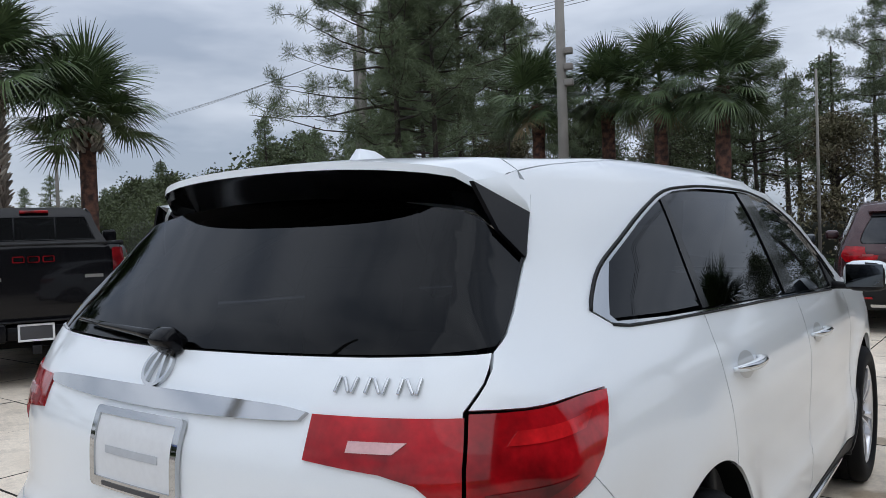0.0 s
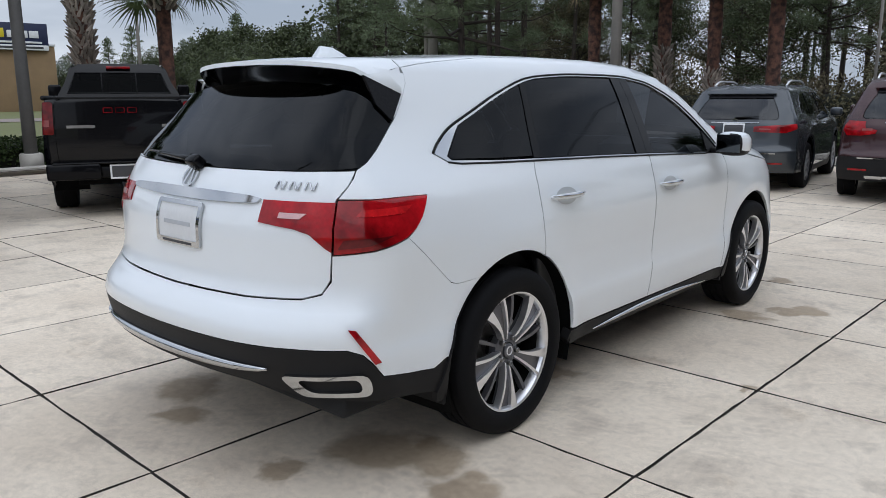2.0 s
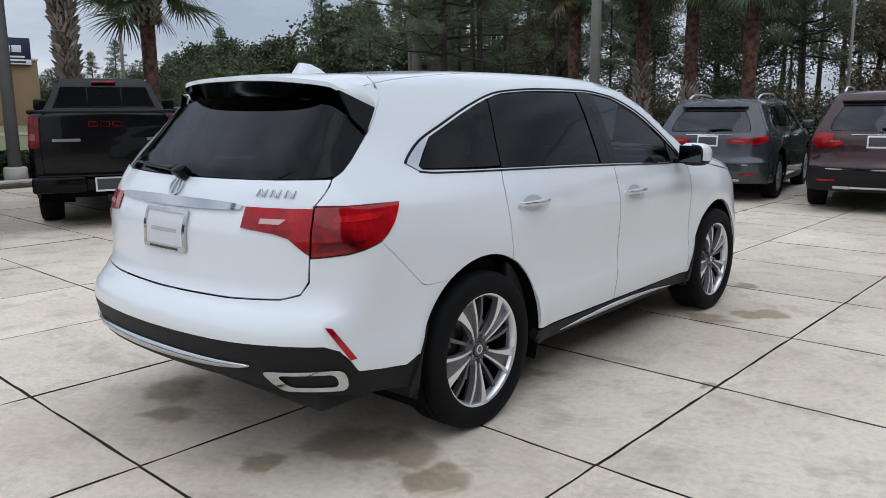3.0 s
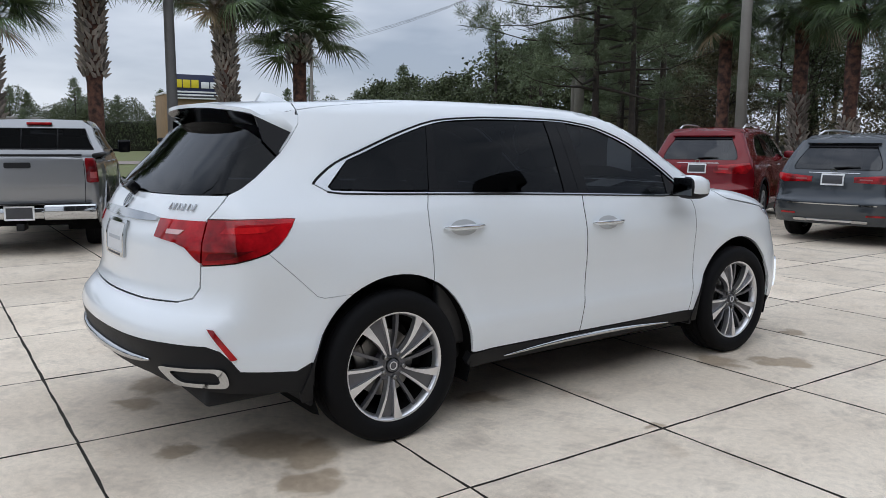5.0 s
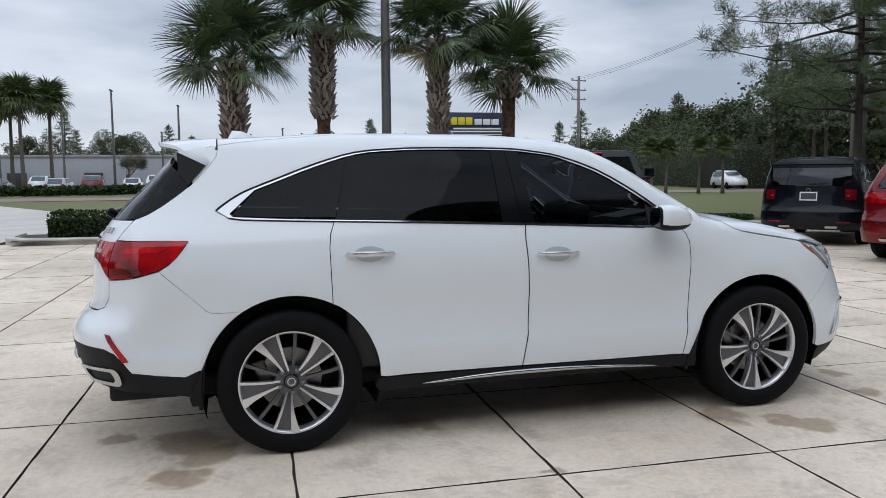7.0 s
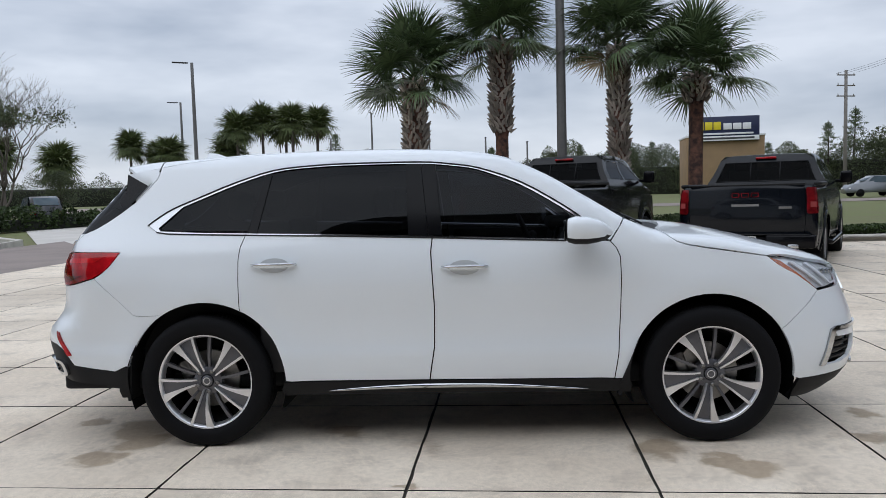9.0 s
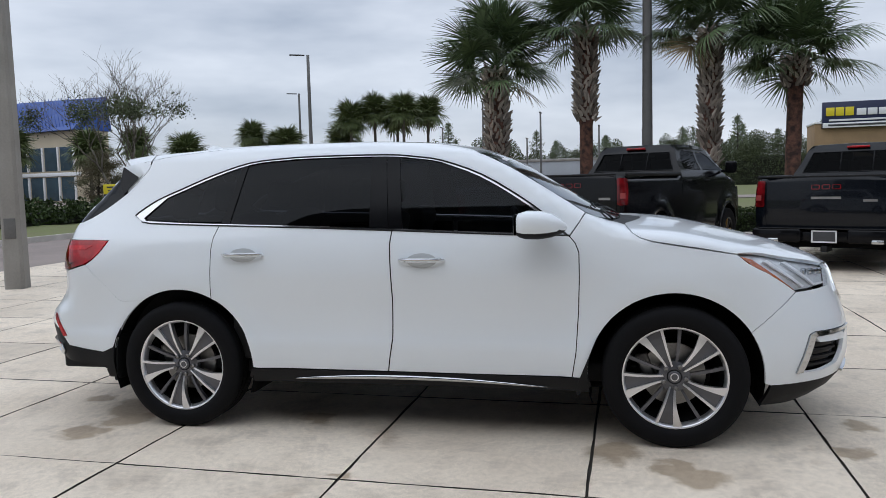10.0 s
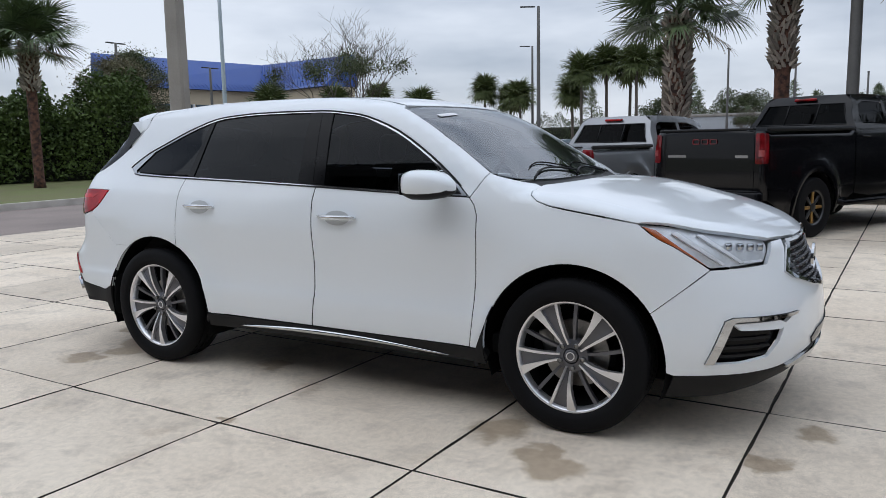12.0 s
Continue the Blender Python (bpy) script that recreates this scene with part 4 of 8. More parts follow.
lower = part("lower_bumper", panel(H, "wrap_rear", half + [(-a, z) for a, z in half[::-1][1:-1]], step=0.05), TRIM, suv)
cp_ = H.lay("rear", [(x, 0.492 + 0.012 * (x / 0.6) ** 4) for x in np.linspace(-0.61, 0.61, 33)], 0.006)
part("chrome_strip", tube([tuple(q) for q in cp_], [0.004 + 0.020 * math.sin(math.pi * i / 32) ** 0.45 for i in range(33)], 12), CHROME, lower)
# bright bar, badges, plate, wiper on the gate
gb = flow([(0.0, 1.128), (0.2, 1.127), (0.40, 1.122), (0.475, 1.114)], 3)
gbl = flow([(0.46, 1.098), (0.40, 1.094), (0.2, 1.088), (0.0, 1.087)], 3)
part("chrome_bar", panel(H, "rear", gb + gbl + [(-x, z) for x, z in gbl[::-1][1:]] + [(-x, z) for x, z in gb[::-1][:-1]], step=0.03, off=0.012, depth=0.015, gap=0), CHROME, gate)
frame_o, frame_i = [(-0.165, 0.895), (0.165, 0.895), (0.165, 1.075), (-0.165, 1.075)], [(-0.145, 0.918), (0.145, 0.918), (0.145, 1.058), (-0.145, 1.058)]
pl = part("number_plate", panel(H, "rear", frame_i, step=0.05, off=0.010, depth=0.004, gap=-0.004), PLATEWHITE, gate, "blank white dealer plate in a chrome frame")
part("plate_frame", panel(H, "rear", fillet(frame_o, 0.015), step=0.03, off=0.014, depth=0.012, holes=[frame_i], gap=0), CHROME, pl)
part("plate_bar", panel(H, "rear", [(-0.11, 0.901), (0.11, 0.901), (0.11, 0.911), (-0.11, 0.911)], step=0.03, off=0.0155, depth=0.002, gap=0), PLATEINK, pl)
part("plate_bar", panel(H, "rear", [(-0.10, 0.975), (0.10, 0.975), (0.10, 0.992), (-0.10, 0.992)], step=0.03, off=0.0115, depth=0.002, gap=0), material("faint_print", (0.5, 0.52, 0.55), rough=0.5), pl)
em = [(0.05 * math.cos(a), 1.168 + 0.042 * math.sin(a)) for a in np.linspace(0, 2 * math.pi, 24, endpoint=False)]
eh = [(0.041 * math.cos(a), 1.168 + 0.034 * math.sin(a)) for a in np.linspace(0, 2 * math.pi, 24, endpoint=False)]
bdg = part("badge", panel(H, "rear", em, step=0.02, off=0.010, depth=0.01, holes=[eh], gap=0), CHROME, gate)
for sg in (-1, 1):
    part("badge_stroke", panel(H, "rear", [(sg * 0.004, 1.203), (sg * 0.014, 1.200), (sg * 0.030, 1.138), (sg * 0.018, 1.136)], step=0.02, off=0.010, depth=0.01, gap=0), CHROME, bdg)
for i, dx in enumerate((-0.062, 0.0, 0.062)):
    q = H.lay("rear", [(0.60 + dx, 1.163)], 0.004)[0]
    bar = [box(0.006, 0.008, 0.034, 0.001, pose(d, 0, 0, 0, t, 0)) for d, t in ((-0.018, 12), (0.0, -25), (0.018, 12))]
    part("model_badge", join(*bar), CHROME, gate, at=look(q, q + H.normal(np.array([q]))[0]) @ Matrix.Rotation(radians(90), 4, "X") @ Matrix.Rotation(0, 4, "Z"))
wp = H.lay("wrap_rear", [wr(0.02, -2.3, 1.225), wr(-0.10, -2.25, 1.235), wr(-0.25, -2.2, 1.243), wr(-0.40, -2.2, 1.25)], 0.02)
piv = part("rear_wiper", tube([tuple(p) for p in wp], [0.016, 0.012, 0.008, 0.006], 8), GLOSSBLACK, gate)
part("pivot", box(0.08, 0.06, 0.05, 0.015, pose(0.02, float(wp[0][1]) - 0.01, 1.225, -40, 0, 0)), GLOSSBLACK, piv)
fin = raw_mesh("fin", [(0.03 * c * w, -1.50 - 0.16 * f, 1.662 + h) for f, h, w in ((0.0, 0.0, 0.5), (0.3, 0.022, 0.75), (0.65, 0.045, 0.6), (1.0, 0.05, 0.3)) for c in (-1, 1)]
               + [(0.035 * c, -1.49 - 0.2 * f, 1.655) for f in (0, 0.35, 0.75, 1.0) for c in (-1, 1)],
               [(0, 1, 3, 2), (2, 3, 5, 4), (4, 5, 7, 6), (8, 0, 2, 10), (10, 2, 4, 12), (12, 4, 6, 14), (1, 9, 11, 3), (3, 11, 13, 5), (5, 13, 15, 7), (6, 7, 15, 14), (9, 1, 0, 8)], smooth=True)
part("aerial_fin", fin, WHITE, suv)

# nose: bumper, grille, lamps
fl = H.turn_front(H.lay("side", [(1.808, 0.634), (1.92, 0.727), (2.018, 0.810)])) + [wf(0.74, 2.13, 0.815), wf(0.612, 2.225, 0.821), wf(0.565, 2.235, 0.870), wf(0.515, 2.222, 0.913), wf(0.40, 2.25, 0.914)]
gr_o = [wf(0.385, 2.26, 0.912), wf(0.455, 2.29, 0.845), wf(0.515, 2.29, 0.778), wf(0.47, 2.33, 0.745), wf(0.25, 2.39, 0.685), wf(0.0, 2.40, 0.64)]
g_top = [wf(0.2, 2.30, 0.908), wf(0.0, 2.31, 0.905)]
arch_f = H.turn_front(H.lay("side", arc(*FA, -3, 33, 8)))
bumper_low = [wf(0.0, 2.43, 0.40), wf(0.25, 2.41, 0.398), wf(0.45, 2.35, 0.375), wf(0.60, 2.28, 0.352), wf(0.75, 2.16, 0.342), wf(0.905, 1.885, 0.338)]
fog_o = [wf(0.868, 2.01, 0.395), wf(0.830, 2.085, 0.590), wf(0.80, 2.11, 0.603), wf(0.62, 2.27, 0.600), wf(0.50, 2.34, 0.600), wf(0.60, 2.30, 0.56), wf(0.635, 2.28, 0.485), wf(0.68, 2.24, 0.415), wf(0.78, 2.15, 0.395)]
half = gr_o[::-1][:-1] + fl[::-1] + arch_f[::-1] + bumper_low[::-1]
full = half + [(-a, z) for a, z in half[::-1][1:]]
bump = part("front_bumper", panel(H, "wrap_front", full, step=0.05, gap=0.0012, holes=[fog_o, [(-a, z) for a, z in fog_o]]), WHITE, suv)
go = g_top[::-1] + gr_o
go_full = go + [(-a, z) for a, z in go[::-1][1:-1]]
gi = [(a * 0.92, 0.785 + (z - 0.785) * 0.88) for a, z in go_full]
part("grille_frame", panel(H, "wrap_front", go_full, step=0.03, off=0.010, depth=0.03, holes=[gi], gap=0), CHROME, bump)
grille = part("grille", panel(H, "wrap_front", gi, step=0.04, off=-0.02, depth=0.01, gap=-0.005), GLOSSBLACK, bump, "black grille with rows of small bright studs")
studs = []
for i in range(9):
    for j in range(-7, 8):
        a, z = (j + 0.5 * (i % 2)) * 0.062, 0.66 + i * 0.028
        if inside(np.array(gi), np.array([(a, z)]))[0]:
            q = H.lay("wrap_front", [(a, z)], -0.012)[0]
            part("stud", box(0.022, 0.016, 0.012, 0.004, pose(*q, 0, 0, -math.degrees(a)), 1), ALLOYDARK, grille)
q = H.lay("front", [(0, 0.775)], 0.004)[0]
part("grille_badge", sharp(lathe([(0.0, 0.075), (0.012, 0.072), (0.012, 0.058), (0.0, 0.055)], 32)), CHROME, grille, at=pose(*q, 0, 0, 90))
part("lower_lip", panel(H, "wrap_front", (lambda h: h + [(-a, z) for a, z in h[::-1][1:-1]])(bumper_low + [wf(0.90, 1.85, 0.22), wf(0.75, 2.1, 0.205), wf(0.5, 2.22, 0.205), wf(0.0, 2.28, 0.21)]), step=0.05), TRIM, suv)
lip = [wf(0.0, 2.4, 0.365), wf(0.25, 2.40, 0.372), wf(0.42, 2.35, 0.372), wf(0.56, 2.30, 0.352)]
lipl = [wf(0.55, 2.30, 0.338), wf(0.42, 2.34, 0.33), wf(0.25, 2.38, 0.322), wf(0.0, 2.38, 0.316)]
part("chrome_lip", panel(H, "wrap_front", lip + lipl + [(-a, z) for a, z in lipl[::-1][1:]] + [(-a, z) for a, z in lip[::-1][:-1]], step=0.03, off=0.016, depth=0.02, gap=0), CHROME, bump)
lowgr = [wf(0.0, 2.43, 0.47), wf(0.26, 2.41, 0.47), wf(0.34, 2.39, 0.44), wf(0.30, 2.40, 0.405), wf(0.0, 2.42, 0.40)]
part("lower_grille", panel(H, "wrap_front", lowgr + [(-a, z) for a, z in lowgr[::-1][1:-1]], step=0.04, off=0.006, depth=0.01, gap=0), GLOSSBLACK, bump)
for mirror in (False, True):
    s = -1 if mirror else 1
    part("fog_recess", panel(H, "wrap_front", fog_o, step=0.03, off=-0.035, depth=0.01, mirror=mirror, gap=-0.01, sheet=True), GLOSSBLACK, bump)
    sweep = fog_o[0:1] + fog_o[1:5] + [wf(0.52, 2.335, 0.588), wf(0.62, 2.27, 0.584), wf(0.79, 2.12, 0.584), wf(0.808, 2.11, 0.572), wf(0.840, 2.04, 0.395)]
    part("chrome_blade", panel(H, "wrap_front", sweep, step=0.02, off=0.010, depth=0.03, mirror=mirror, gap=0), CHROME, bump)
    wing = [wf(0.80, 2.11, 0.575), wf(0.62, 2.28, 0.575), wf(0.58, 2.31, 0.55), wf(0.62, 2.28, 0.535), wf(0.77, 2.13, 0.545)]
    part("fog_wing", panel(H, "wrap_front", wing, step=0.03, off=0.0, depth=0.03, mirror=mirror, gap=0), WHITE, bump)
    for k in range(3):
        z = 0.42 + 0.038 * k
        sl = [wf(0.84, 2.05, z), wf(0.66, 2.25, z), wf(0.66, 2.25, z + 0.012), wf(0.838, 2.06, z + 0.012)]
        part("fog_slat", panel(H, "wrap_front", sl, step=0.03, off=-0.02, depth=0.02, mirror=mirror, gap=0), TRIM, bump)
    ho = [wf(0.900, 1.722, 1.006), wf(0.868, 1.80, 1.002), wf(0.765, 1.99, 0.976), wf(0.64, 2.13, 0.948), wf(0.524, 2.214, 0.916), wf(0.56, 2.235, 0.870), wf(0.604, 2.225, 0.828), wf(0.72, 2.14, 0.820), wf(0.815, 2.022, 0.815), wf(0.855, 1.95, 0.862), wf(0.882, 1.87, 0.915), wf(0.893, 1.816, 0.942), wf(0.897, 1.77, 0.970)]
    hl = part("headlamp", panel(H, "wrap_front", ho, step=0.03, off=-0.025, depth=0.03, mirror=mirror, gap=0.001, sheet=True), material("lamp_housing", (0.86, 0.88, 0.90), rough=0.22, metal=0.25, vary=0.2, scale=14, fine=120) if not mirror else bpy.data.materials["lamp_housing"], suv, "clear headlamp with bright inner rows and amber corner")
    part("lens", panel(H, "wrap_front", ho, step=0.03, off=0.002, depth=0.004, mirror=mirror, gap=0.002, sheet=True), LENS, hl).visible_shadow = False
    am = [wf(0.900, 1.735, 1.001), wf(0.880, 1.79, 0.985), wf(0.835, 1.95, 0.865), wf(0.822, 2.01, 0.822), wf(0.853, 1.95, 0.865), wf(0.880, 1.87, 0.916), wf(0.893, 1.80, 0.950)]
    part("amber_corner", panel(H, "wrap_front", am, step=0.02, off=-0.006, depth=0.01, mirror=mirror, gap=0), AMBER, hl)
    for pts in ([wf(0.85, 1.85, 0.972), wf(0.835, 1.87, 0.978), wf(0.76, 2.06, 0.835), wf(0.78, 2.06, 0.828)], [wf(0.80, 1.95, 0.962), wf(0.785, 1.97, 0.964), wf(0.70, 2.13, 0.838), wf(0.72, 2.13, 0.832)],
                [wf(0.70, 2.13, 0.842), wf(0.62, 2.2, 0.842), wf(0.62, 2.2, 0.832), wf(0.70, 2.13, 0.832)]):
        part("light_strip", panel(H, "wrap_front", pts, step=0.02, off=-0.008, depth=0.015, mirror=mirror, gap=0), LAMPWHITE, hl)
    for k in range(4):
        q = H.lay("wrap_front", [wf(0.74 - 0.045 * k, 2.08 + 0.04 * k, 0.905 - 0.004 * k)], -0.016)[0]
        part("lamp_lens", box(0.036, 0.02, 0.036, 0.008, pose(s * q[0], q[1], q[2], 0, 0, -s * 48)), CHROME, hl)
# ---------- inside the SUV ----------
part("floor_pan", box(1.66, 3.9, 0.10, 0.02, pose(0, -0.35, 0.36)), CARPET, suv)
part("underbody", box(1.40, 3.7, 0.08, 0.03, pose(0, 0.05, 0.28)), UNDER, suv)
part("undertray", box(1.24, 0.56, 0.05, 0.02, pose(0, -2.0, 0.47)), UNDER, suv)
part("cargo_floor", box(1.20, 1.15, 0.10, 0.02, pose(0, -1.75, 0.72)), CARPET, suv)
for s in (-1, 1):
    part("wheel_housing", box(0.30, 1.0, 0.55, 0.1, pose(s * 0.62, -1.45, 0.68)), CARPET, suv)
    for y0, y1 in ((-0.60, 1.02), (0.40, 0.92)):
        part("door_lining", box(0.05, y1, 0.72, 0.02, pose(s * 0.845, y0, 0.76)), LEATHER, suv)
for x, y, nm in ((0.40, 0.02, 1), (-0.40, 0.02, 1), (0.40, -0.88, 1), (-0.40, -0.88, 1), (0.33, -1.62, 0), (-0.33, -1.62, 0)):
    k = 1.0 if nm else 0.85
    seat = part("seat", box(0.50 * k, 0.52, 0.16, 0.05, pose(x, y, 0.62 + (0 if nm else 0.08), 6, 0, 0), 3), LEATHER, suv)
    part("backrest", box(0.50 * k, 0.14, 0.62 * k, 0.055, pose(x, y - 0.33, 0.95, -16, 0, 0), 3), LEATHER, seat)
    part("headrest", box(0.27, 0.10, 0.19, 0.045, pose(x, y - 0.45, 1.36 if nm else 1.28, -10, 0, 0), 3), LEATHER, seat)
dash = part("dashboard", box(1.56, 0.42, 0.34, 0.09, pose(0, 0.86, 0.98), 3), LEATHER, suv)
part("instrument_hood", box(0.42, 0.22, 0.10, 0.04, pose(-0.40, 0.74, 1.165), 3), LEATHER, dash)
part("screen", box(0.24, 0.02, 0.12, 0.008, pose(0, 0.655, 1.10, -12, 0, 0)), GLOSSBLACK, dash)
part("centre_console", box(0.26, 0.9, 0.30, 0.04, pose(0, 0.15, 0.64), 3), LEATHER, suv)
wl_ = part("steering_wheel", tube([(-0.40 + 0.18 * math.cos(a), 0.50 - 0.07 * math.sin(a), 1.06 + 0.165 * math.sin(a)) for a in np.linspace(0, 2 * math.pi, 28, endpoint=False)], 0.016, 8, closed=True), LEATHER, suv)
part("wheel_hub", box(0.16, 0.06, 0.12, 0.03, pose(-0.40, 0.52, 1.055, -22, 0, 0)), LEATHER, wl_)
part("rear_view_mirror", box(0.24, 0.04, 0.07, 0.02, pose(0, 0.42, 1.47)), GLOSSBLACK, suv)
# lining under the roof and along the pillars
hl_y = np.linspace(-1.70, 0.30, 9)
part("headliner", panel(H, "top", [(0.58, float(y)) for y in hl_y] + [(-0.58, float(y)) for y in hl_y[::-1]], step=0.12, off=-0.045, depth=0.004, gap=0), HEADLINER, suv)
# white sticker writing and paper on the windscreen
st = part("sticker", panel(H, "top", [(0.30, 0.46), (0.52, 0.47), (0.52, 0.50), (0.30, 0.49)], step=0.04, off=0.0, depth=0.001, gap=0, sheet=True), PLATEWHITE, suv, "pale sticker on the windscreen")
paper = part("paper_sheet", box(0.22, 0.30, 0.004, 0.001, pose(0.18, 0.88, 1.165, 8, 0, 12)), PLATEWHITE, suv, "white paper lying on the dashboard")
# ---------- the other parked vehicles ----------
SKYGLASS = glass("sky_reflecting_glass", (0.03, 0.032, 0.036), gloss=0.62)
DARKGLASS = glass("dark_vehicle_glass", (0.02, 0.022, 0.025), gloss=0.13)
CLEARRED = material("pale_red_lens", (0.32, 0.06, 0.06), rough=0.15, coat=0.6, vary=0.2, fine=120)
RIMGREY = material("grey_rim", (0.42, 0.42, 0.44), rough=0.3, metal=0.8, vary=0.08)
RIMBLACK = material("black_rim", (0.02, 0.02, 0.02), rough=0.3, coat=0.5)
BRONZE = material("bronze_rim_accent", (0.45, 0.26, 0.08), rough=0.35, metal=0.6)


def plain_wheel(parent, at, flip, radius, rim, width=0.24, spokes=10, rim_mat=None, accent=None):
    spin = Matrix.Rotation(math.pi, 4, "Z") if flip else Matrix()
    rim_mat = rim_mat or RIMGREY
    h = width / 2
    wheel = part("wheel", sharp(lathe([(-h * 0.8, rim * 0.98), (h * 0.85, rim * 0.98), (h * 0.92, rim * 1.03), (h * 0.8, rim * 0.94), (-h * 0.8, rim * 0.92)], 32, closed=True)), rim_mat, parent, at=at @ spin)
    part("tyre", sharp(lathe([(-h * 0.9, rim), (-h, rim + 0.3 * (radius - rim)), (-h * 0.95, radius * 0.95), (-h * 0.75, radius), (-0.02, radius), (-0.02, radius - 0.008), (0.02, radius - 0.008), (0.02, radius), (h * 0.75, radius), (h * 0.95, radius * 0.95), (h, rim + 0.3 * (radius - rim)), (h * 0.9, rim)], 48), 40), RUBBER, wheel)
    part("barrel", lathe([(h * 0.3, rim * 0.93), (-h * 0.5, rim * 0.85), (-h * 0.6, 0.0)], 24), UNDER, wheel)
    for i in range(spokes):
        a = 2 * math.pi * i / spokes
        bm = box(0.03, 0.030 + 0.12 / spokes, rim * 0.86, 0.006, pose(h * 0.62, 0, rim * 0.5, 0, 3, 0), 1)
        part("spoke", bm, accent if (accent and i % 2 == 0) else rim_mat, wheel, at=Matrix.Rotation(a, 4, "X"))
    part("hub", sharp(lathe([(h * 0.4, rim * 0.28), (h * 0.78, rim * 0.24), (h * 0.82, rim * 0.1), (h * 0.82, 0)], 24)), rim_mat, wheel)
    return wheel


def bar_plate(hull, parent, x, z, kind="rear", dark=True):
    o = [(x - 0.16, z - 0.085), (x + 0.16, z - 0.085), (x + 0.16, z + 0.085), (x - 0.16, z + 0.085)]
    i = [(x - 0.14, z - 0.062), (x + 0.14, z - 0.062), (x + 0.14, z + 0.062), (x - 0.14, z + 0.062)]
    pl = part("number_plate", panel(hull, kind, i, step=0.08, off=0.012, depth=0.004, gap=-0.003), PLATEINK if dark else PLATEWHITE, parent, "blank plate in a pale frame")
    part("plate_frame", panel(hull, kind, o, step=0.08, off=0.016, depth=0.014, holes=[i], gap=0), PLATEWHITE if dark else CHROME, pl)
    return pl


def wagon(label, at, paint_mat, size, lamp, group="", boxy=0.0, rails=True, lower=None, chrome_low=True, wheel=(0.36, 0.24), glass_z=(1.12, 1.52), lamp_dark=False, plate_z=0.98, name="suv"):
    """A parked estate-shaped car, nose to +y, with its tail built in full. size: length, width, height."""
    L, W, T = size
    sx, sy, sz = W / 1.92, L / 4.98, T / 1.69
    h = Hull(
        width=[(z * sz, w * sx) for z, w in [(0.15, 0.86), (0.3, 0.93), (0.5, 0.955), (0.8, 0.955), (0.95, 0.95), (1.08, 0.93), (1.2, 0.885 + 0.03 * boxy), (1.35, 0.822 + 0.06 * boxy), (1.55, 0.73 + 0.09 * boxy), (1.7, 0.62 + 0.12 * boxy)]],
        roof=[(y * sy, z * sz) for y, z in [(-2.75, 1.60), (-2.2, 1.63), (-1.75, 1.665), (-1.16, 1.69), (-0.4, 1.69), (0.0, 1.675), (0.25, 1.64), (0.5, 1.545), (0.8, 1.37), (1.08, 1.21), (1.4, 1.16), (1.9, 1.06), (2.28, 0.93), (2.5, 0.8)]],
        nose=[(z * sz, y * sy) for z, y in [(0.15, 2.1), (0.28, 2.34), (0.5, 2.43), (0.7, 2.40), (0.9, 2.33), (1.1, 2.1)]],
        tail=[(z * sz, (y - boxy * 0.5 * max(0, z - 1.0)) * sy) for z, y in [(0.15, -2.3), (0.3, -2.46), (0.5, -2.53), (0.64, -2.53), (0.70, -2.49), (0.8, -2.465), (1.0, -2.45), (1.12, -2.39), (1.25, -2.31), (1.4, -2.19), (1.56, -2.06), (1.65, -1.98), (1.75, -1.85)]],
        taper=[(0.3, 0.015), (1.0, 0.03), (1.3, 0.05), (1.6, 0.07)], arches=[(-1.43 * sy, 0.38, 0.48, 0.018), (1.43 * sy, 0.38, 0.48, 0.018)], axes=(-1.75 * sy, 1.5 * sy), rear_curve=(0.13, 0.25))
    R, rim = wheel
    car = thing(name, label, "car", group, at=at)
    ye, zl = -1.78 * sy, 0.30 * sz
    xr = 0.58 * sx
    ra, fa = (-1.43 * sy, 0.38, 0.45), (1.43 * sy, 0.38, 0.45)
    edge = [(float(q[1]), float(q[2])) for q in h.lay("top", [(xr, y) for y in np.linspace(ye, 0.33 * sy, 12)])]
    win = [(y * sy, z * sz) for y, z in flow([(-1.72, 1.20), (-1.66, 1.34), (-1.45, 1.50), (-1.1, 1.555), (-0.5, 1.575), (0.0, 1.565), (0.25, 1.51), (0.5, 1.39), (0.85, 1.14)], 3)] + [(y * sy, z * sz) for y, z in [(0.4, 1.145), (-0.2, 1.155), (-0.9, 1.17)]]
    scr = [(y * sy, z * sz) for y, z in [(0.45, 1.545), (0.7, 1.40), (0.97, 1.24)]]
    front_y = 1.95 * sy
    side_out = ([(ye, zl + 0.1), (ye, 0.8), (ye, 1.1 * sz), (ye, 1.35 * sz)] + edge + scr + [(1.1 * sy, 1.19 * sz), (1.3 * sy, 1.10 * sz), (1.6 * sy, 1.045 * sz), (front_y, 0.96 * sz), (front_y, zl + 0.06)]
                + arc(*fa, -8, 188, 18) + [(0.5, zl), (-0.5, zl)] + arc(*ra, -8, 150, 14))
    side_out = [p for p in side_out]
    if ra[0] - 0.45 < ye:
        side_out = [q for q in side_out if q[0] >= ye - 1e-6]
    for mirror in (False, True):
        s = -1 if mirror else 1
        body = part("side_panel", panel(h, "side", side_out, step=0.09, holes=[win], mirror=mirror, gap=0.001), paint_mat, car)
        part("window_band", panel(h, "side", win, step=0.09, off=-0.006, depth=0.006, mirror=mirror, gap=0.012), SKYGLASS, body)
        part("window_trim", panel(h, "side", [(y, z) for y, z in win], step=0.09, off=0.003, depth=0.01, holes=[[tuple(v) for v in grow(np.array(win), -0.018)]], mirror=mirror, gap=0), CHROME, body)
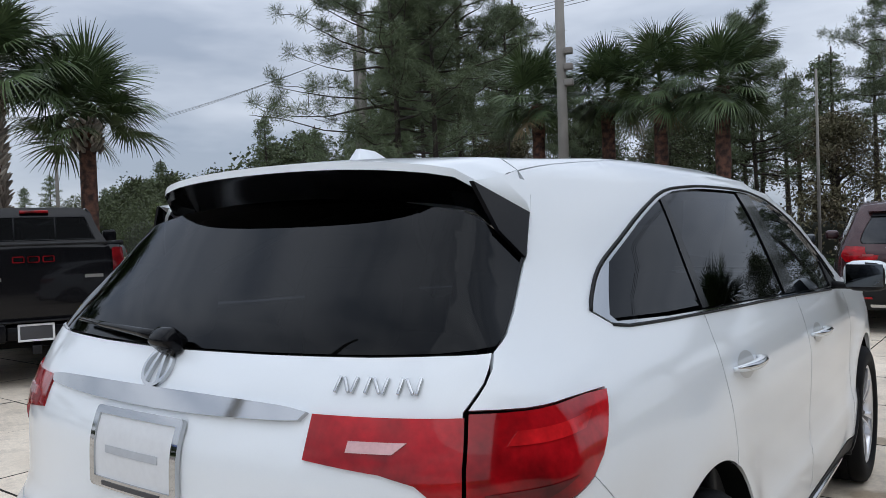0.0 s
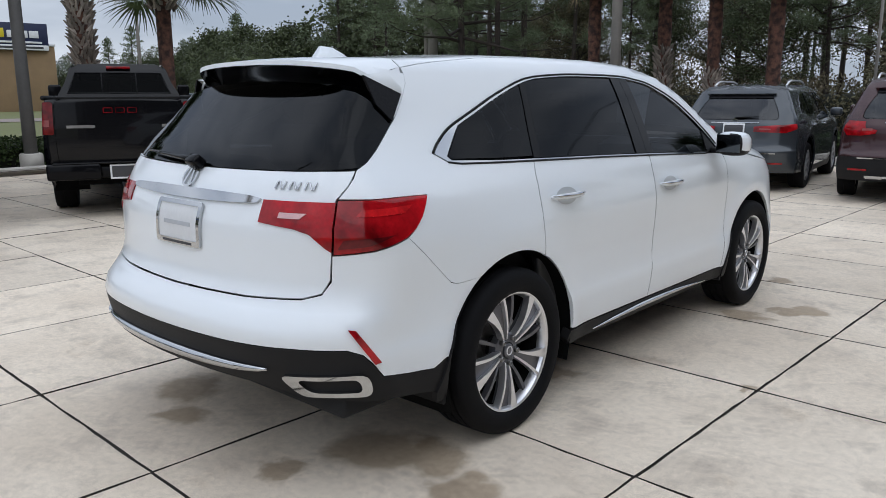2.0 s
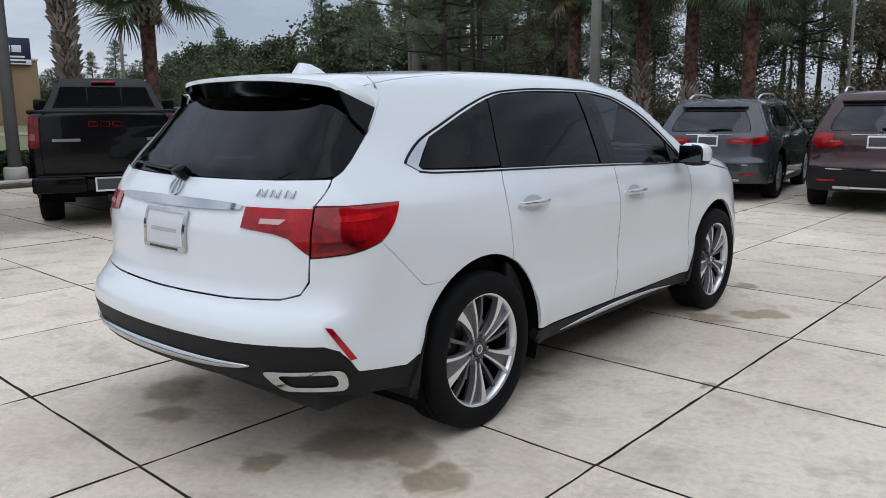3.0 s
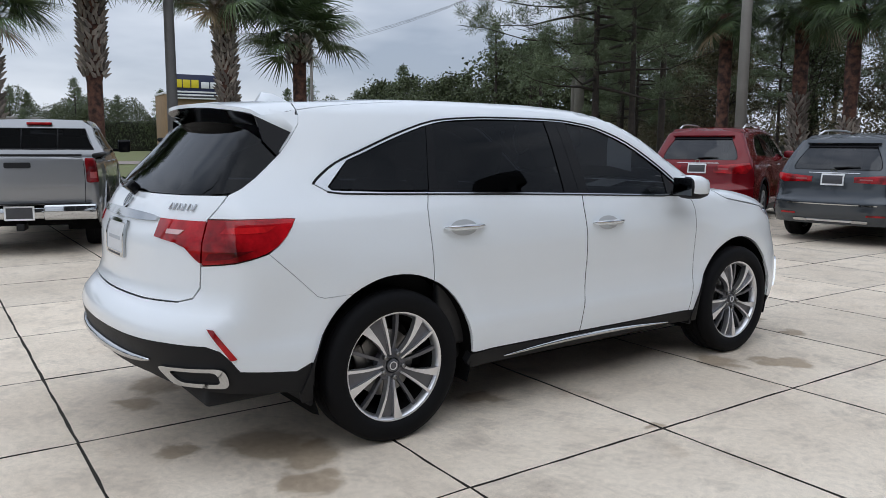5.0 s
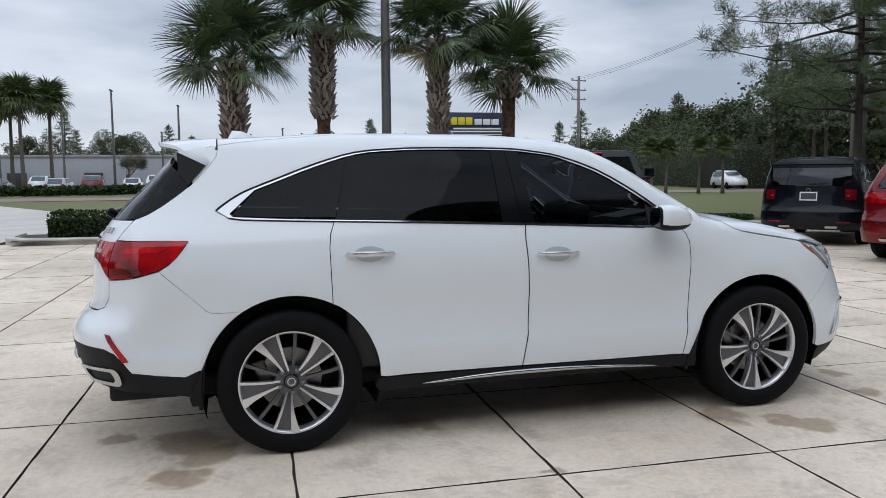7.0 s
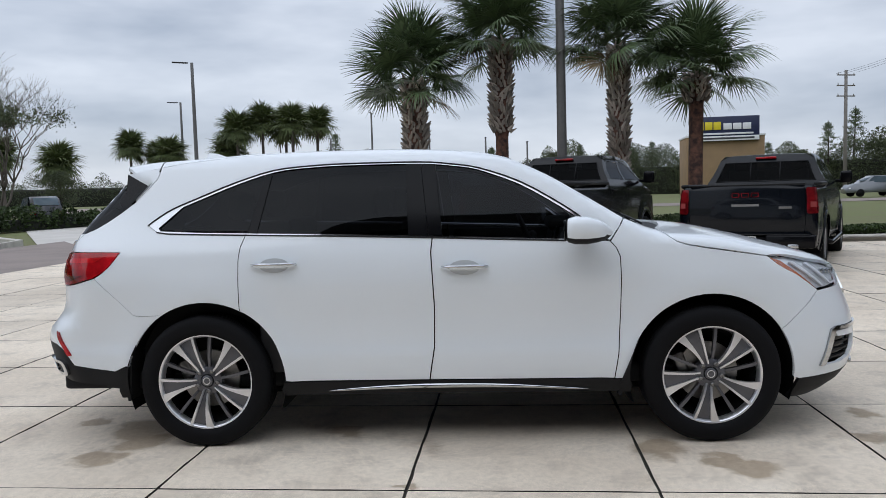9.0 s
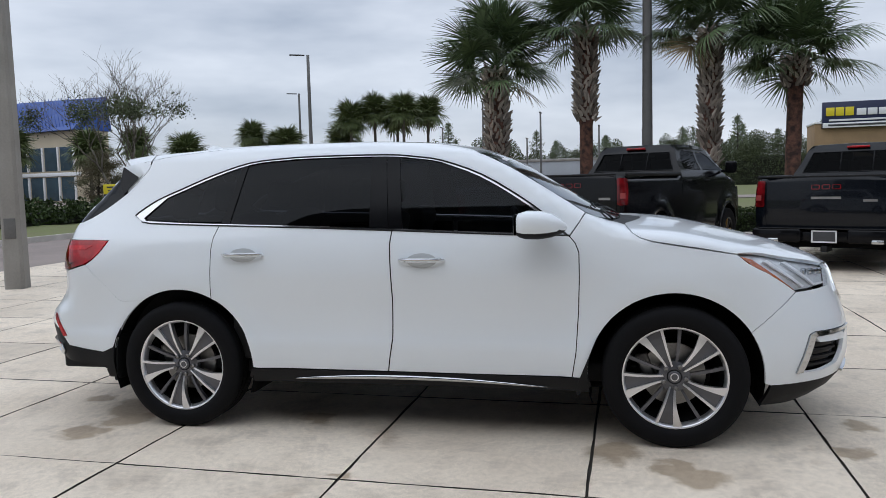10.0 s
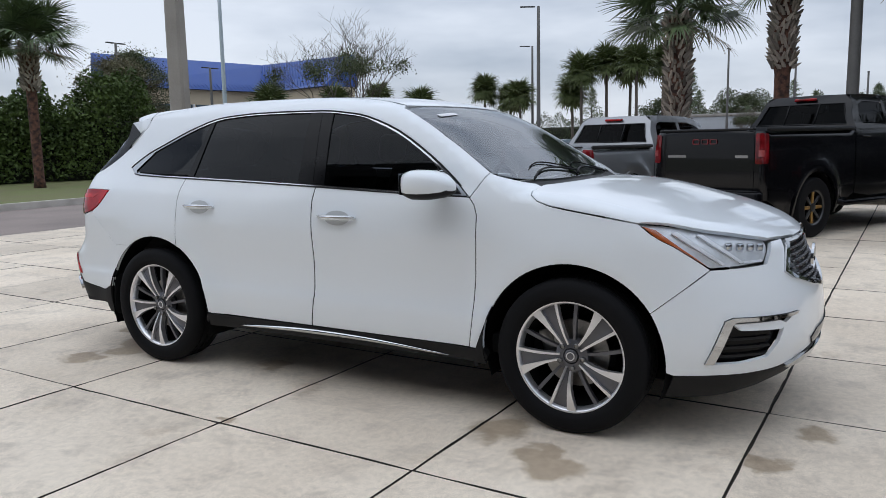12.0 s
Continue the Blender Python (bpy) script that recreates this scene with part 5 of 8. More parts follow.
        for y0 in (-1.05, -0.12):
            part("pillar", panel(h, "side", [((y0 + d) * sy, z * sz) for d, z in ((-0.05, 1.17), (0.03, 1.17), (0.02, 1.55), (-0.04, 1.55))], step=0.09, off=-0.001, depth=0.006, mirror=mirror, gap=0), GLOSSBLACK, body)
        for y0 in (-1.12, -0.12, 0.90):
            part("door_seam", panel(h, "side", [(y0 * sy, 0.75 if y0 < -1 else 0.40), (y0 * sy + 0.006, 0.75 if y0 < -1 else 0.40), (y0 * sy + 0.006, 1.13 * sz), (y0 * sy, 1.13 * sz)], step=0.2, off=0.001, depth=0.001, mirror=mirror, gap=0, sheet=True), UNDER, body)
        for y0 in (-0.95, 0.05):
            q = h.lay("side", [(y0 * sy + d, 1.02 * sz) for d in (-0.1, -0.05, 0.05, 0.1)])
            part("handle", tube([(s * (v[0] + o), v[1], v[2]) for v, o in zip(q, (0.0, 0.03, 0.03, 0.0))], 0.013, 6), CHROME if chrome_low else paint_mat, body)
        mp = pose(s * (0.93 * sx + 0.09), 0.78 * sy, 1.2 * sz)
        part("door_mirror", box(0.20, 0.12, 0.15, 0.045, mp, 3), paint_mat, body)
        for ax, r in ((ra, 0.46), (fa, 0.46)):
            v = [(s * x, ax[0] + r * math.cos(radians(a)), ax[1] + r * math.sin(radians(a))) for a in range(-15, 196, 15) for x in (0.93 * sx, 0.5)]
            part("arch_liner", raw_mesh("l", v, [(2 * i, 2 * i + 1, 2 * i + 3, 2 * i + 2) for i in range(14)]), UNDER, car)
            part("arch_trim", panel(h, "side", arc(*ax, -8, 188, 14) + arc(ax[0], ax[1], 0.49, 188, -8, 14), step=0.1, off=0.006, depth=0.01, mirror=mirror, gap=0), lower or TRIM, car)
        for y in (ra[0], fa[0]):
            plain_wheel(car, pose(s * (0.955 * sx - 0.12), y, R), mirror, R, rim)
        part("sill", panel(h, "side", [(ra[0] + 0.46, zl + 0.03), (fa[0] - 0.46, zl + 0.03), (fa[0] - 0.46, zl - 0.08), (ra[0] + 0.46, zl - 0.08)], step=0.1, off=0.006, depth=0.03, mirror=mirror, gap=0), TRIM, car)
        if rails:
            q = h.lay("top", [(s * 0.56 * sx, y * sy) for y in np.linspace(-1.55, 0.1, 9)])
            up = [0.0, 0.05, 0.062, 0.065, 0.066, 0.065, 0.062, 0.05, 0.0]
            part("roof_rail", tube([(v[0], v[1], v[2] + u) for v, u in zip(q, up)], 0.016, 8), ALLOY, car, "bright metal roof rail")
    yt = [float(v) for v in np.linspace(ye, 0.34 * sy, 12)]
    part("roof", panel(h, "top", [(xr, y) for y in yt] + [(-xr, y) for y in yt[::-1]], step=0.1, gap=0.0), paint_mat, car)
    sc = h.lay("side", scr)
    hs = [(xr, 0.345 * sy)] + [(float(q[0]) - 0.004, float(q[1])) for q in sc] + [(0.6 * sx, 1.10 * sy), (0, 1.16 * sy)]
    part("windscreen", panel(h, "top", hs + [(-x, y) for x, y in hs[::-1][1:]], step=0.1, off=-0.004, depth=0.005), DARKGLASS, car)
    hb = h.lay("side", [(1.1 * sy, 1.19 * sz), (1.3 * sy, 1.10 * sz), (1.6 * sy, 1.045 * sz), (front_y, 0.96 * sz)])
    hh = [(0, 1.17 * sy), (0.6 * sx, 1.11 * sy)] + [(float(q[0]) - 0.004, float(q[1])) for q in hb] + [(0.45, 2.2 * sy), (0, 2.28 * sy)]
    part("bonnet", panel(h, "top", hh + [(-x, y) for x, y in hh[::-1][1:-1]], step=0.1), paint_mat, car)
    fr = h.turn_front(h.lay("side", [(front_y, zl + 0.06), (front_y, 0.7), (front_y, 0.955 * sz)])) + [(math.atan2(0.45, 0.75 * sy), 0.945 * sz), (0, 0.93 * sz)]
    lo = [(a, zl + 0.02) for a in np.linspace(0, fr[0][0] * 0.97, 5)]
    fo = lo + fr
    part("front_bumper", panel(h, "wrap_front", fo[::-1] + [(-a, z) for a, z in fo[1:-1]], step=0.1), paint_mat, car)
    # tail
    top = h.turn_rear(h.lay("top", [(x, ye) for x in np.linspace(0, xr, 6)]))
    low = h.turn_rear(h.lay("side", [(ye, 1.35 * sz), (ye, 1.1 * sz), (ye, 0.8), (ye, 0.62 * sz)]))
    bot = [(low[-1][0] * f, 0.62 * sz) for f in (0.8, 0.6, 0.4, 0.2, 0.0)]
    z0, z1 = glass_z[0] * sz, glass_z[1] * sz
    a1, a2 = math.atan2(0.74 * sx, 0.62), math.atan2(0.64 * sx, 0.42)
    gl = fillet([(-a1, z0), (a1, z0), (a2, z1), (-a2, z1)], 0.07)
    ho = top + low + bot
    tail = part("tail_panel", panel(h, "wrap_rear", ho + [(-a, z) for a, z in ho[::-1][1:-1]], step=0.08, holes=[gl], gap=0.001), paint_mat, car)
    part("rear_window", panel(h, "wrap_rear", gl, step=0.09, off=-0.003, depth=0.005, gap=0.006), SKYGLASS, tail)
    sp = fillet([(-a2 * 1.02, z1 + 0.01), (a2 * 1.02, z1 + 0.01), (a2 * 1.05, z1 + 0.05), (-a2 * 1.05, z1 + 0.05)], 0.02)
    part("spoiler_lip", panel(h, "wrap_rear", sp, step=0.08, off=0.05, depth=0.07, gap=0), paint_mat, tail)
    part("spoiler_under", panel(h, "wrap_rear", [(-a2 * 0.98, z1 - 0.055), (a2 * 0.98, z1 - 0.055), (a2 * 1.0, z1 + 0.01), (-a2 * 1.0, z1 + 0.01)], step=0.08, off=0.012, depth=0.012, gap=0), GLOSSBLACK, tail)
    q = h.lay("rear", [(0.0, z0 + 0.03), (0.16, z0 + 0.045), (0.34, z0 + 0.05)], 0.02)
    part("rear_wiper", tube([tuple(v) for v in q], [0.016, 0.012, 0.006], 6), GLOSSBLACK, tail)
    for s in (1, -1):
        out = [(s * a, z * sz) for a, z in lamp]
        lm = part("tail_lamp", panel(h, "wrap_rear", out if s > 0 else out[::-1], step=0.05, off=0.010, depth=0.03, gap=0), REDDARK if lamp_dark else RED, car)
        zs = [z for _, z in out]
        aa = [abs(a) for a, _ in out]
        zc, zr = (min(zs) + max(zs)) / 2, (max(zs) - min(zs))
        ins = [(s * (min(aa) + (max(aa) - min(aa)) * f), zc + zr * g) for f, g in ((0.14, -0.14), (0.42, -0.16), (0.42, -0.02), (0.14, 0.0))]
        part("reversing_light", panel(h, "wrap_rear", ins if s > 0 else ins[::-1], step=0.06, off=0.014, depth=0.006, gap=0), CLEARRED, lm)
        rf = [(s * a, z * sz) for a, z in ((0.62, 0.44), (0.86, 0.44), (0.86, 0.465), (0.62, 0.465))]
        part("reflector", panel(h, "wrap_rear", rf if s > 0 else rf[::-1], step=0.06, off=0.014, depth=0.01, gap=0), RED, car)
        ex = [(s * a, z * sz) for a, z in ((0.42, 0.335), (0.66, 0.335), (0.66, 0.375), (0.42, 0.375))]
        part("exhaust_tip", panel(h, "wrap_rear", fillet(ex if s > 0 else ex[::-1], 0.02), step=0.04, off=0.02, depth=0.03, gap=0), CHROME, car)
    bb = h.turn_rear(h.lay("side", [(ye, 0.62 * sz), (ye, 0.45), (ye, zl + 0.1)]))
    bo = [(0, 0.62 * sz)] + [(bb[0][0] * f, 0.62 * sz) for f in (0.25, 0.5, 0.75)] + bb + [(bb[-1][0] * f, zl) for f in (0.9, 0.7, 0.4, 0.0)]
    bp_ = part("rear_bumper", panel(h, "wrap_rear", bo + [(-a, z) for a, z in bo[::-1][1:-1]], step=0.08, off=0.004, gap=0.002), lower or paint_mat, car)
    if chrome_low:
        st = [(-0.75, 0.60 * sz), (0.75, 0.60 * sz), (0.75, 0.615 * sz), (-0.75, 0.615 * sz)]
        part("chrome_strip", panel(h, "wrap_rear", st, step=0.08, off=0.014, depth=0.012, gap=0), CHROME, bp_)
        st = [(-0.55, 0.345 * sz), (0.55, 0.345 * sz), (0.62, 0.37 * sz), (-0.62, 0.37 * sz)]
        part("skid_strip", panel(h, "wrap_rear", st, step=0.08, off=0.016, depth=0.02, gap=0), ALLOY, bp_)
    bar_plate(h, tail, 0.0, plate_z * sz)
    q = h.lay("rear", [(0, plate_z * sz + 0.115)], 0.006)[0]
    part("badge", sharp(lathe([(0, 0.045), (0.008, 0.043), (0.008, 0.034), (0, 0.032)], 24)), CHROME, tail, at=pose(*q, 0, 0, -90))
    part("badge_bar", panel(h, "rear", [(-0.36, plate_z * sz + 0.092), (0.36, plate_z * sz + 0.092), (0.36, plate_z * sz + 0.100), (-0.36, plate_z * sz + 0.100)], step=0.08, off=0.010, depth=0.01, gap=0), CHROME if chrome_low else paint_mat, tail)
    part("floor_pan", box(W * 0.8, L * 0.85, 0.12, 0.02, pose(0, 0, zl + 0.05)), UNDER, car)
    part("cabin", box(W * 0.66, L * 0.5, 0.5, 0.1, pose(0, -0.35, 0.72 * sz)), LEATHER, car)
    for y0, z0_ in ((-0.75, 1.1), (0.2, 1.1)):
        for x0 in (-0.38, 0.38):
            part("seat", join(box(0.48, 0.12, 0.62, 0.05, pose(x0 * sx, y0 * sy, z0_ * sz, -12, 0, 0)), box(0.26, 0.08, 0.18, 0.04, pose(x0 * sx, y0 * sy - 0.07, (z0_ + 0.38) * sz))), LEATHER, car)
    return car


def pickup(label, at, paint_mat, size, bed, cab_rear, wheels, bumper_mat, lamp_z=(0.98, 1.32), group="", badge=None, bed_z=1.36, cab=(1.86,), lift=0.0, rim_mat=None, accent=None, double=True, badge_mat=None, handle_mat=None):
    """A crew-cab pickup, nose to +y: bed, tailgate and cab. size: length, width, height."""
    L, W, T = size
    w = W / 2
    yb, yf = -L / 2, L / 2
    c = cab_rear
    zl = 0.50 + lift
    h = Hull(
        width=[(0.3, w * 0.93), (0.5, w * 0.975), (0.8, w), (1.05, w * 0.995), (bed_z - 0.06, w * 0.97), (bed_z + 0.02, w * 0.945), (T - 0.3, w * 0.83), (T - 0.06, w * 0.74), (T + 0.1, w * 0.66)],
        roof=[(yb - 0.3, bed_z), (c - 0.16, bed_z), (c - 0.09, bed_z + 0.03), (c - 0.02, T - 0.16), (c + 0.10, T - 0.045), (c + 0.30, T - 0.01), (c + 0.8, T), (c + 1.5, T - 0.03), (c + 1.85, T - 0.14), (c + 2.35, bed_z - 0.02), (c + 2.6, bed_z - 0.07), (yf - 0.3, bed_z - 0.17), (yf + 0.1, bed_z - 0.33)],
        nose=[(0.3, yf - 0.2), (0.5, yf - 0.02), (0.9, yf), (1.2, yf - 0.08), (1.4, yf - 0.3)],
        tail=[(0.3, yb + 0.1), (0.55, yb + 0.03), (0.62, yb + 0.02), (0.9, yb), (bed_z - 0.03, yb + 0.015), (bed_z + 0.05, yb + 0.06), (T, c + 0.1)],
        taper=[(0.3, 0.0), (1.0, 0.002), (1.9, 0.01)], arches=[(bed, 0.42 + lift, 0.52, 0.03), (bed + L * 0.6, 0.42 + lift, 0.52, 0.03)],
        axes=(yb + 0.75, yf - 0.8), rear_curve=(0.02, 0.05), front_curve=(0.12, 0.3), crown=0.03, soft=0.04)
    car = thing("pickup_truck", label, "truck", group, at=at)
    R, rim = wheels
    wy = (bed, bed + L * 0.6)
    zr = R
    ye, yn = yb + 0.14, yf - 0.45
    xr = w * 0.62
    ar = [(wy[0], zr, R + 0.085), (wy[1], zr, R + 0.085)]
    edge = [(float(q[1]), float(q[2])) for q in h.lay("top", [(xr, y) for y in np.linspace(c + 0.25, c + 1.62, 10)])]
    scr = [(c + 1.95, T - 0.20), (c + 2.15, T - 0.32), (c + 2.36, bed_z - 0.03)]
    win = fillet([(c + 0.24, bed_z + 0.07), (c + 0.33, T - 0.17), (c + 0.45, T - 0.125), (c + 1.35, T - 0.135), (c + 1.66, T - 0.21), (c + 2.12, bed_z + 0.04)], 0.05)
    bedtop = [(float(q[1]), float(q[2])) for q in h.lay("top", [(w * 0.90, y) for y in (ye, (ye + c) / 2, c - 0.17)])]
    bed_out = [(ye, zl)] + [(ye, 1.0)] + bedtop + [(c - 0.02, bed_z - 0.05), (c - 0.02, zl)] + arc(*ar[0], -12, 192, 18)
    cab_out = [(c, zl), (c, bed_z - 0.06)] + [(c + 0.03, bed_z + 0.06), (c + 0.12, T - 0.25), (c + 0.17, T - 0.16)] + edge + scr + [(c + 2.6, bed_z - 0.10), (yn, bed_z - 0.26), (yn, zl)] + arc(*ar[1], -12, 192, 18)
    for mirror in (False, True):
        s = -1 if mirror else 1
        bs = part("bed_side", panel(h, "side", bed_out, step=0.1, mirror=mirror, gap=0.003), paint_mat, car)
        part("rail_cap", tube([(s * w * 0.955, ye, bed_z - 0.005), (s * w * 0.955, c - 0.05, bed_z - 0.005)], 0.03, 8), TRIM, bs)
        cs_ = part("cab_side", panel(h, "side", cab_out, step=0.1, mirror=mirror, holes=[win], gap=0.003), paint_mat, car)
        part("side_window", panel(h, "side", win, step=0.1, off=-0.006, depth=0.005, mirror=mirror, gap=0.01), DARKGLASS, cs_)
        part("pillar", panel(h, "side", [(c + 0.98, bed_z + 0.05), (c + 1.08, bed_z + 0.05), (c + 1.06, T - 0.10), (c + 0.98, T - 0.10)], step=0.1, off=0.0, depth=0.006, mirror=mirror, gap=0), paint_mat, cs_)
        for y0 in (c + 0.12, c + 1.03, c + 2.1):
            part("door_seam", panel(h, "side", [(y0, zl + 0.05), (y0 + 0.007, zl + 0.05), (y0 + 0.007, bed_z - 0.02), (y0, bed_z - 0.02)], step=0.2, off=0.001, depth=0.001, mirror=mirror, gap=0, sheet=True), UNDER, cs_)
        for y0 in (c + 0.28, c + 1.2):
            q = h.lay("side", [(y0 + d, bed_z - 0.12) for d in (-0.1, -0.05, 0.05, 0.1)])
            part("handle", tube([(s * (v[0] + o), v[1], v[2]) for v, o in zip(q, (0.0, 0.03, 0.03, 0.0))], 0.014, 6), handle_mat or paint_mat, cs_)
        part("door_mirror", join(box(0.20, 0.12, 0.22, 0.04, pose(s * (w + 0.13), c + 2.0, bed_z + 0.10), 3), box(0.16, 0.05, 0.05, 0.01, pose(s * (w + 0.02), c + 2.02, bed_z + 0.03))), GLOSSBLACK, cs_)
        part("step_bar", tube([(s * (w - 0.02), wy[0] + R + 0.12, zl - 0.08), (s * (w + 0.04), wy[0] + R + 0.22, zl - 0.12), (s * (w + 0.04), wy[1] - R - 0.22, zl - 0.12), (s * (w - 0.02), wy[1] - R - 0.12, zl - 0.08)], 0.04, 10), GLOSSBLACK, car)
        for cy, cz, r in ar:
            v = [(s * x, cy + (r + 0.01) * math.cos(radians(a)), cz + (r + 0.01) * math.sin(radians(a))) for a in range(-15, 196, 15) for x in (w * 0.97, w * 0.5)]
            part("arch_liner", raw_mesh("l", v, [(2 * i, 2 * i + 1, 2 * i + 3, 2 * i + 2) for i in range(14)]), UNDER, car)
            part("arch_flare", panel(h, "side", arc(cy, cz, r, -10, 190, 16) + arc(cy, cz, r + 0.045, 190, -10, 16), step=0.1, off=0.015, depth=0.02, mirror=mirror, gap=0), paint_mat, car)
        for y in wy:
            plain_wheel(car, pose(s * (w - 0.13), y, R), mirror, R, rim, 0.28, 8, rim_mat, accent)
        # tail lamps stand at the corners
        a0, a1 = math.atan2(w - 0.12, 0.75), math.atan2(w - 0.01, 0.63)
        lo = [(s * a0, lamp_z[0]), (s * a1, lamp_z[0] + 0.01), (s * a1, lamp_z[1] - 0.01), (s * a0, lamp_z[1])]
        tl_ = part("tail_lamp", panel(h, "wrap_rear", fillet(lo if s > 0 else lo[::-1], 0.03), step=0.05, off=0.008, depth=0.04, gap=0), REDDARK, car)
        zm = (lamp_z[0] + lamp_z[1]) / 2
        li = [(s * (a0 + 0.03), zm - 0.10), (s * (a0 + 0.085), zm - 0.10), (s * (a0 + 0.085), zm - 0.02), (s * (a0 + 0.03), zm - 0.02)]
        part("reversing_light", panel(h, "wrap_rear", li if s > 0 else li[::-1], step=0.05, off=0.013, depth=0.008, gap=0), CLEARRED, tl_)
    # corner posts by the gate
    post = h.turn_rear(h.lay("side", [(ye, zl), (ye, 1.0), (ye, bed_z - 0.03)]))
    ag = math.atan2(w - 0.13, 0.75)
    for s in (1, -1):
        o = [(s * a, z) for a, z in [(ag, zl), *post, (ag, bed_z - 0.02)]]
        part("corner_panel", panel(h, "wrap_rear", o if s > 0 else o[::-1], step=0.08, gap=0.002), paint_mat, car)
    g = [(-ag, zl + 0.10), (ag, zl + 0.10), (ag, bed_z - 0.02), (-ag, bed_z - 0.02)]
    gate_ = part("tailgate", panel(h, "wrap_rear", fillet(g, 0.02), step=0.06, off=0.002, depth=0.06, gap=0.004), paint_mat, car)
    part("gate_crease", panel(h, "rear", [(-w + 0.26, 0.86), (w - 0.26, 0.86), (w - 0.26, 0.875), (-w + 0.26, 0.875)], step=0.1, off=0.008, depth=0.01, gap=0), paint_mat, gate_)
    part("gate_top", box(W - 0.36, 0.07, 0.03, 0.012, pose(0, yb + 0.05, bed_z)), TRIM, gate_)
    if badge == "centre":
        for i, x in enumerate((-0.14, 0.0, 0.14)):
            part("badge_bar", panel(h, "rear", fillet([(x - 0.058, bed_z - 0.19), (x + 0.058, bed_z - 0.19), (x + 0.058, bed_z - 0.12), (x - 0.058, bed_z - 0.12)], 0.02), step=0.04, off=0.012, depth=0.012, holes=[[(x - 0.044, bed_z - 0.178), (x + 0.044, bed_z - 0.178), (x + 0.044, bed_z - 0.132), (x - 0.044, bed_z - 0.132)]], gap=0), badge_mat or REDDARK, gate_)
        part("name_bar", panel(h, "rear", [(-0.62, bed_z - 0.37), (-0.30, bed_z - 0.37), (-0.30, bed_z - 0.335), (-0.62, bed_z - 0.335)] if not double else [(-0.2, bed_z - 0.33), (0.2, bed_z - 0.33), (0.2, bed_z - 0.295), (-0.2, bed_z - 0.295)], step=0.05, off=0.008, depth=0.006, gap=0), STEEL, gate_)
        part("name_bar", panel(h, "rear", [(0.48, bed_z - 0.37), (0.66, bed_z - 0.37), (0.66, bed_z - 0.335), (0.48, bed_z - 0.335)], step=0.05, off=0.008, depth=0.006, gap=0), STEEL, gate_)
    else:
        part("gate_handle", panel(h, "rear", fillet([(-0.15, bed_z - 0.16), (0.15, bed_z - 0.16), (0.15, bed_z - 0.09), (-0.15, bed_z - 0.09)], 0.02), step=0.05, off=0.012, depth=0.012, gap=0), TRIM, gate_)
        part("name_bar", panel(h, "rear", [(-0.70, bed_z - 0.36), (-0.38, bed_z - 0.36), (-0.38, bed_z - 0.33), (-0.70, bed_z - 0.33)], step=0.05, off=0.008, depth=0.006, gap=0), STEEL, gate_)
    part("bed_cover", box(W * 0.88, abs(c - yb) - 0.1, 0.03, 0.01, pose(0, (c + yb) / 2, bed_z - 0.07)), TRIM, car)
    part("roof", panel(h, "top", [(xr, y) for y in np.linspace(c + 0.25, c + 1.62, 10)] + [(-xr, y) for y in np.linspace(c + 1.62, c + 0.25, 10)], step=0.1, gap=0), paint_mat, car)
    # the cab's back: a leaning sheet with one wide pane let into it
    rows = [(c - 0.01, bed_z - 0.16), (c, bed_z - 0.05), (c + 0.01, bed_z), (c + 0.02, bed_z + 0.03)]
    y_at = lambda z: c + 0.03 + 0.14 * (z - bed_z - 0.06) / (T - 0.22 - bed_z)
    rows += [(y_at(z), z) for z in np.linspace(bed_z + 0.06, T - 0.15, 4)] + [(c + 0.20, T - 0.11)]
    us = [-1.0, -0.93, -0.86, -0.6, -0.3, 0.0, 0.3, 0.6, 0.86, 0.93, 1.0]
    half_w = [float(q[0]) for q in h.lay("side", [(max(y, c + 0.05) + 0.02, z) for y, z in rows])]
    v = [(u * hw, y - 0.035 * (1 - u * u), z) for (y, z), hw in zip(rows, half_w) for u in us]
    lip = h.lay("top", [(u * xr, c + 0.25) for u in us])
    v += [tuple(map(float, q)) for q in lip]
    nu, nr = len(us), len(rows) + 1
    cell = lambda i, j: (i * nu + j, i * nu + j + 1, (i + 1) * nu + j + 1, (i + 1) * nu + j)
    pane = {(i, j) for i in range(4, 7) for j in range(2, 8)}
    cb = part("cab_back", sharp(raw_mesh("back", v, [cell(i, j) for i in range(nr - 1) for j in range(nu - 1) if (i, j) not in pane]), 40), paint_mat, car)
    gv = [(x, y + 0.006, z) for x, y, z in v[:nu * nr]]
    rw = part("rear_window", raw_mesh("pane", gv, [cell(i, j) for i, j in sorted(pane)]), DARKGLASS, cb)
    y0, y1, z0, z1 = rows[4][0], rows[7][0], rows[4][1], rows[7][1]
    for x in (-0.24, 0.24):
        part("slider_frame", tube([(x, y0 - 0.032, z0), (x, y1 - 0.032, z1)], 0.009, 5), TRIM, rw)
    rim_ = [v[4 * nu + 2], v[4 * nu + 5], v[4 * nu + 8], v[7 * nu + 8], v[7 * nu + 5], v[7 * nu + 2]]
    part("window_seal", tube([(x, y - 0.002, z) for x, y, z in rim_], 0.011, 5, closed=True), TRIM, rw)
    part("high_brake_light", box(0.34, 0.05, 0.04, 0.012, pose(0, c + 0.165, T - 0.075)), RED, cb)
    sc = h.lay("side", scr)
    hs = [(xr, c + 1.63)] + [(float(v[0]) - 0.004, float(v[1])) for v in sc] + [(0, c + 2.5)]
    part("windscreen", panel(h, "top", hs + [(-x, y) for x, y in hs[::-1][1:]], step=0.1, off=-0.004, depth=0.005), DARKGLASS, car)
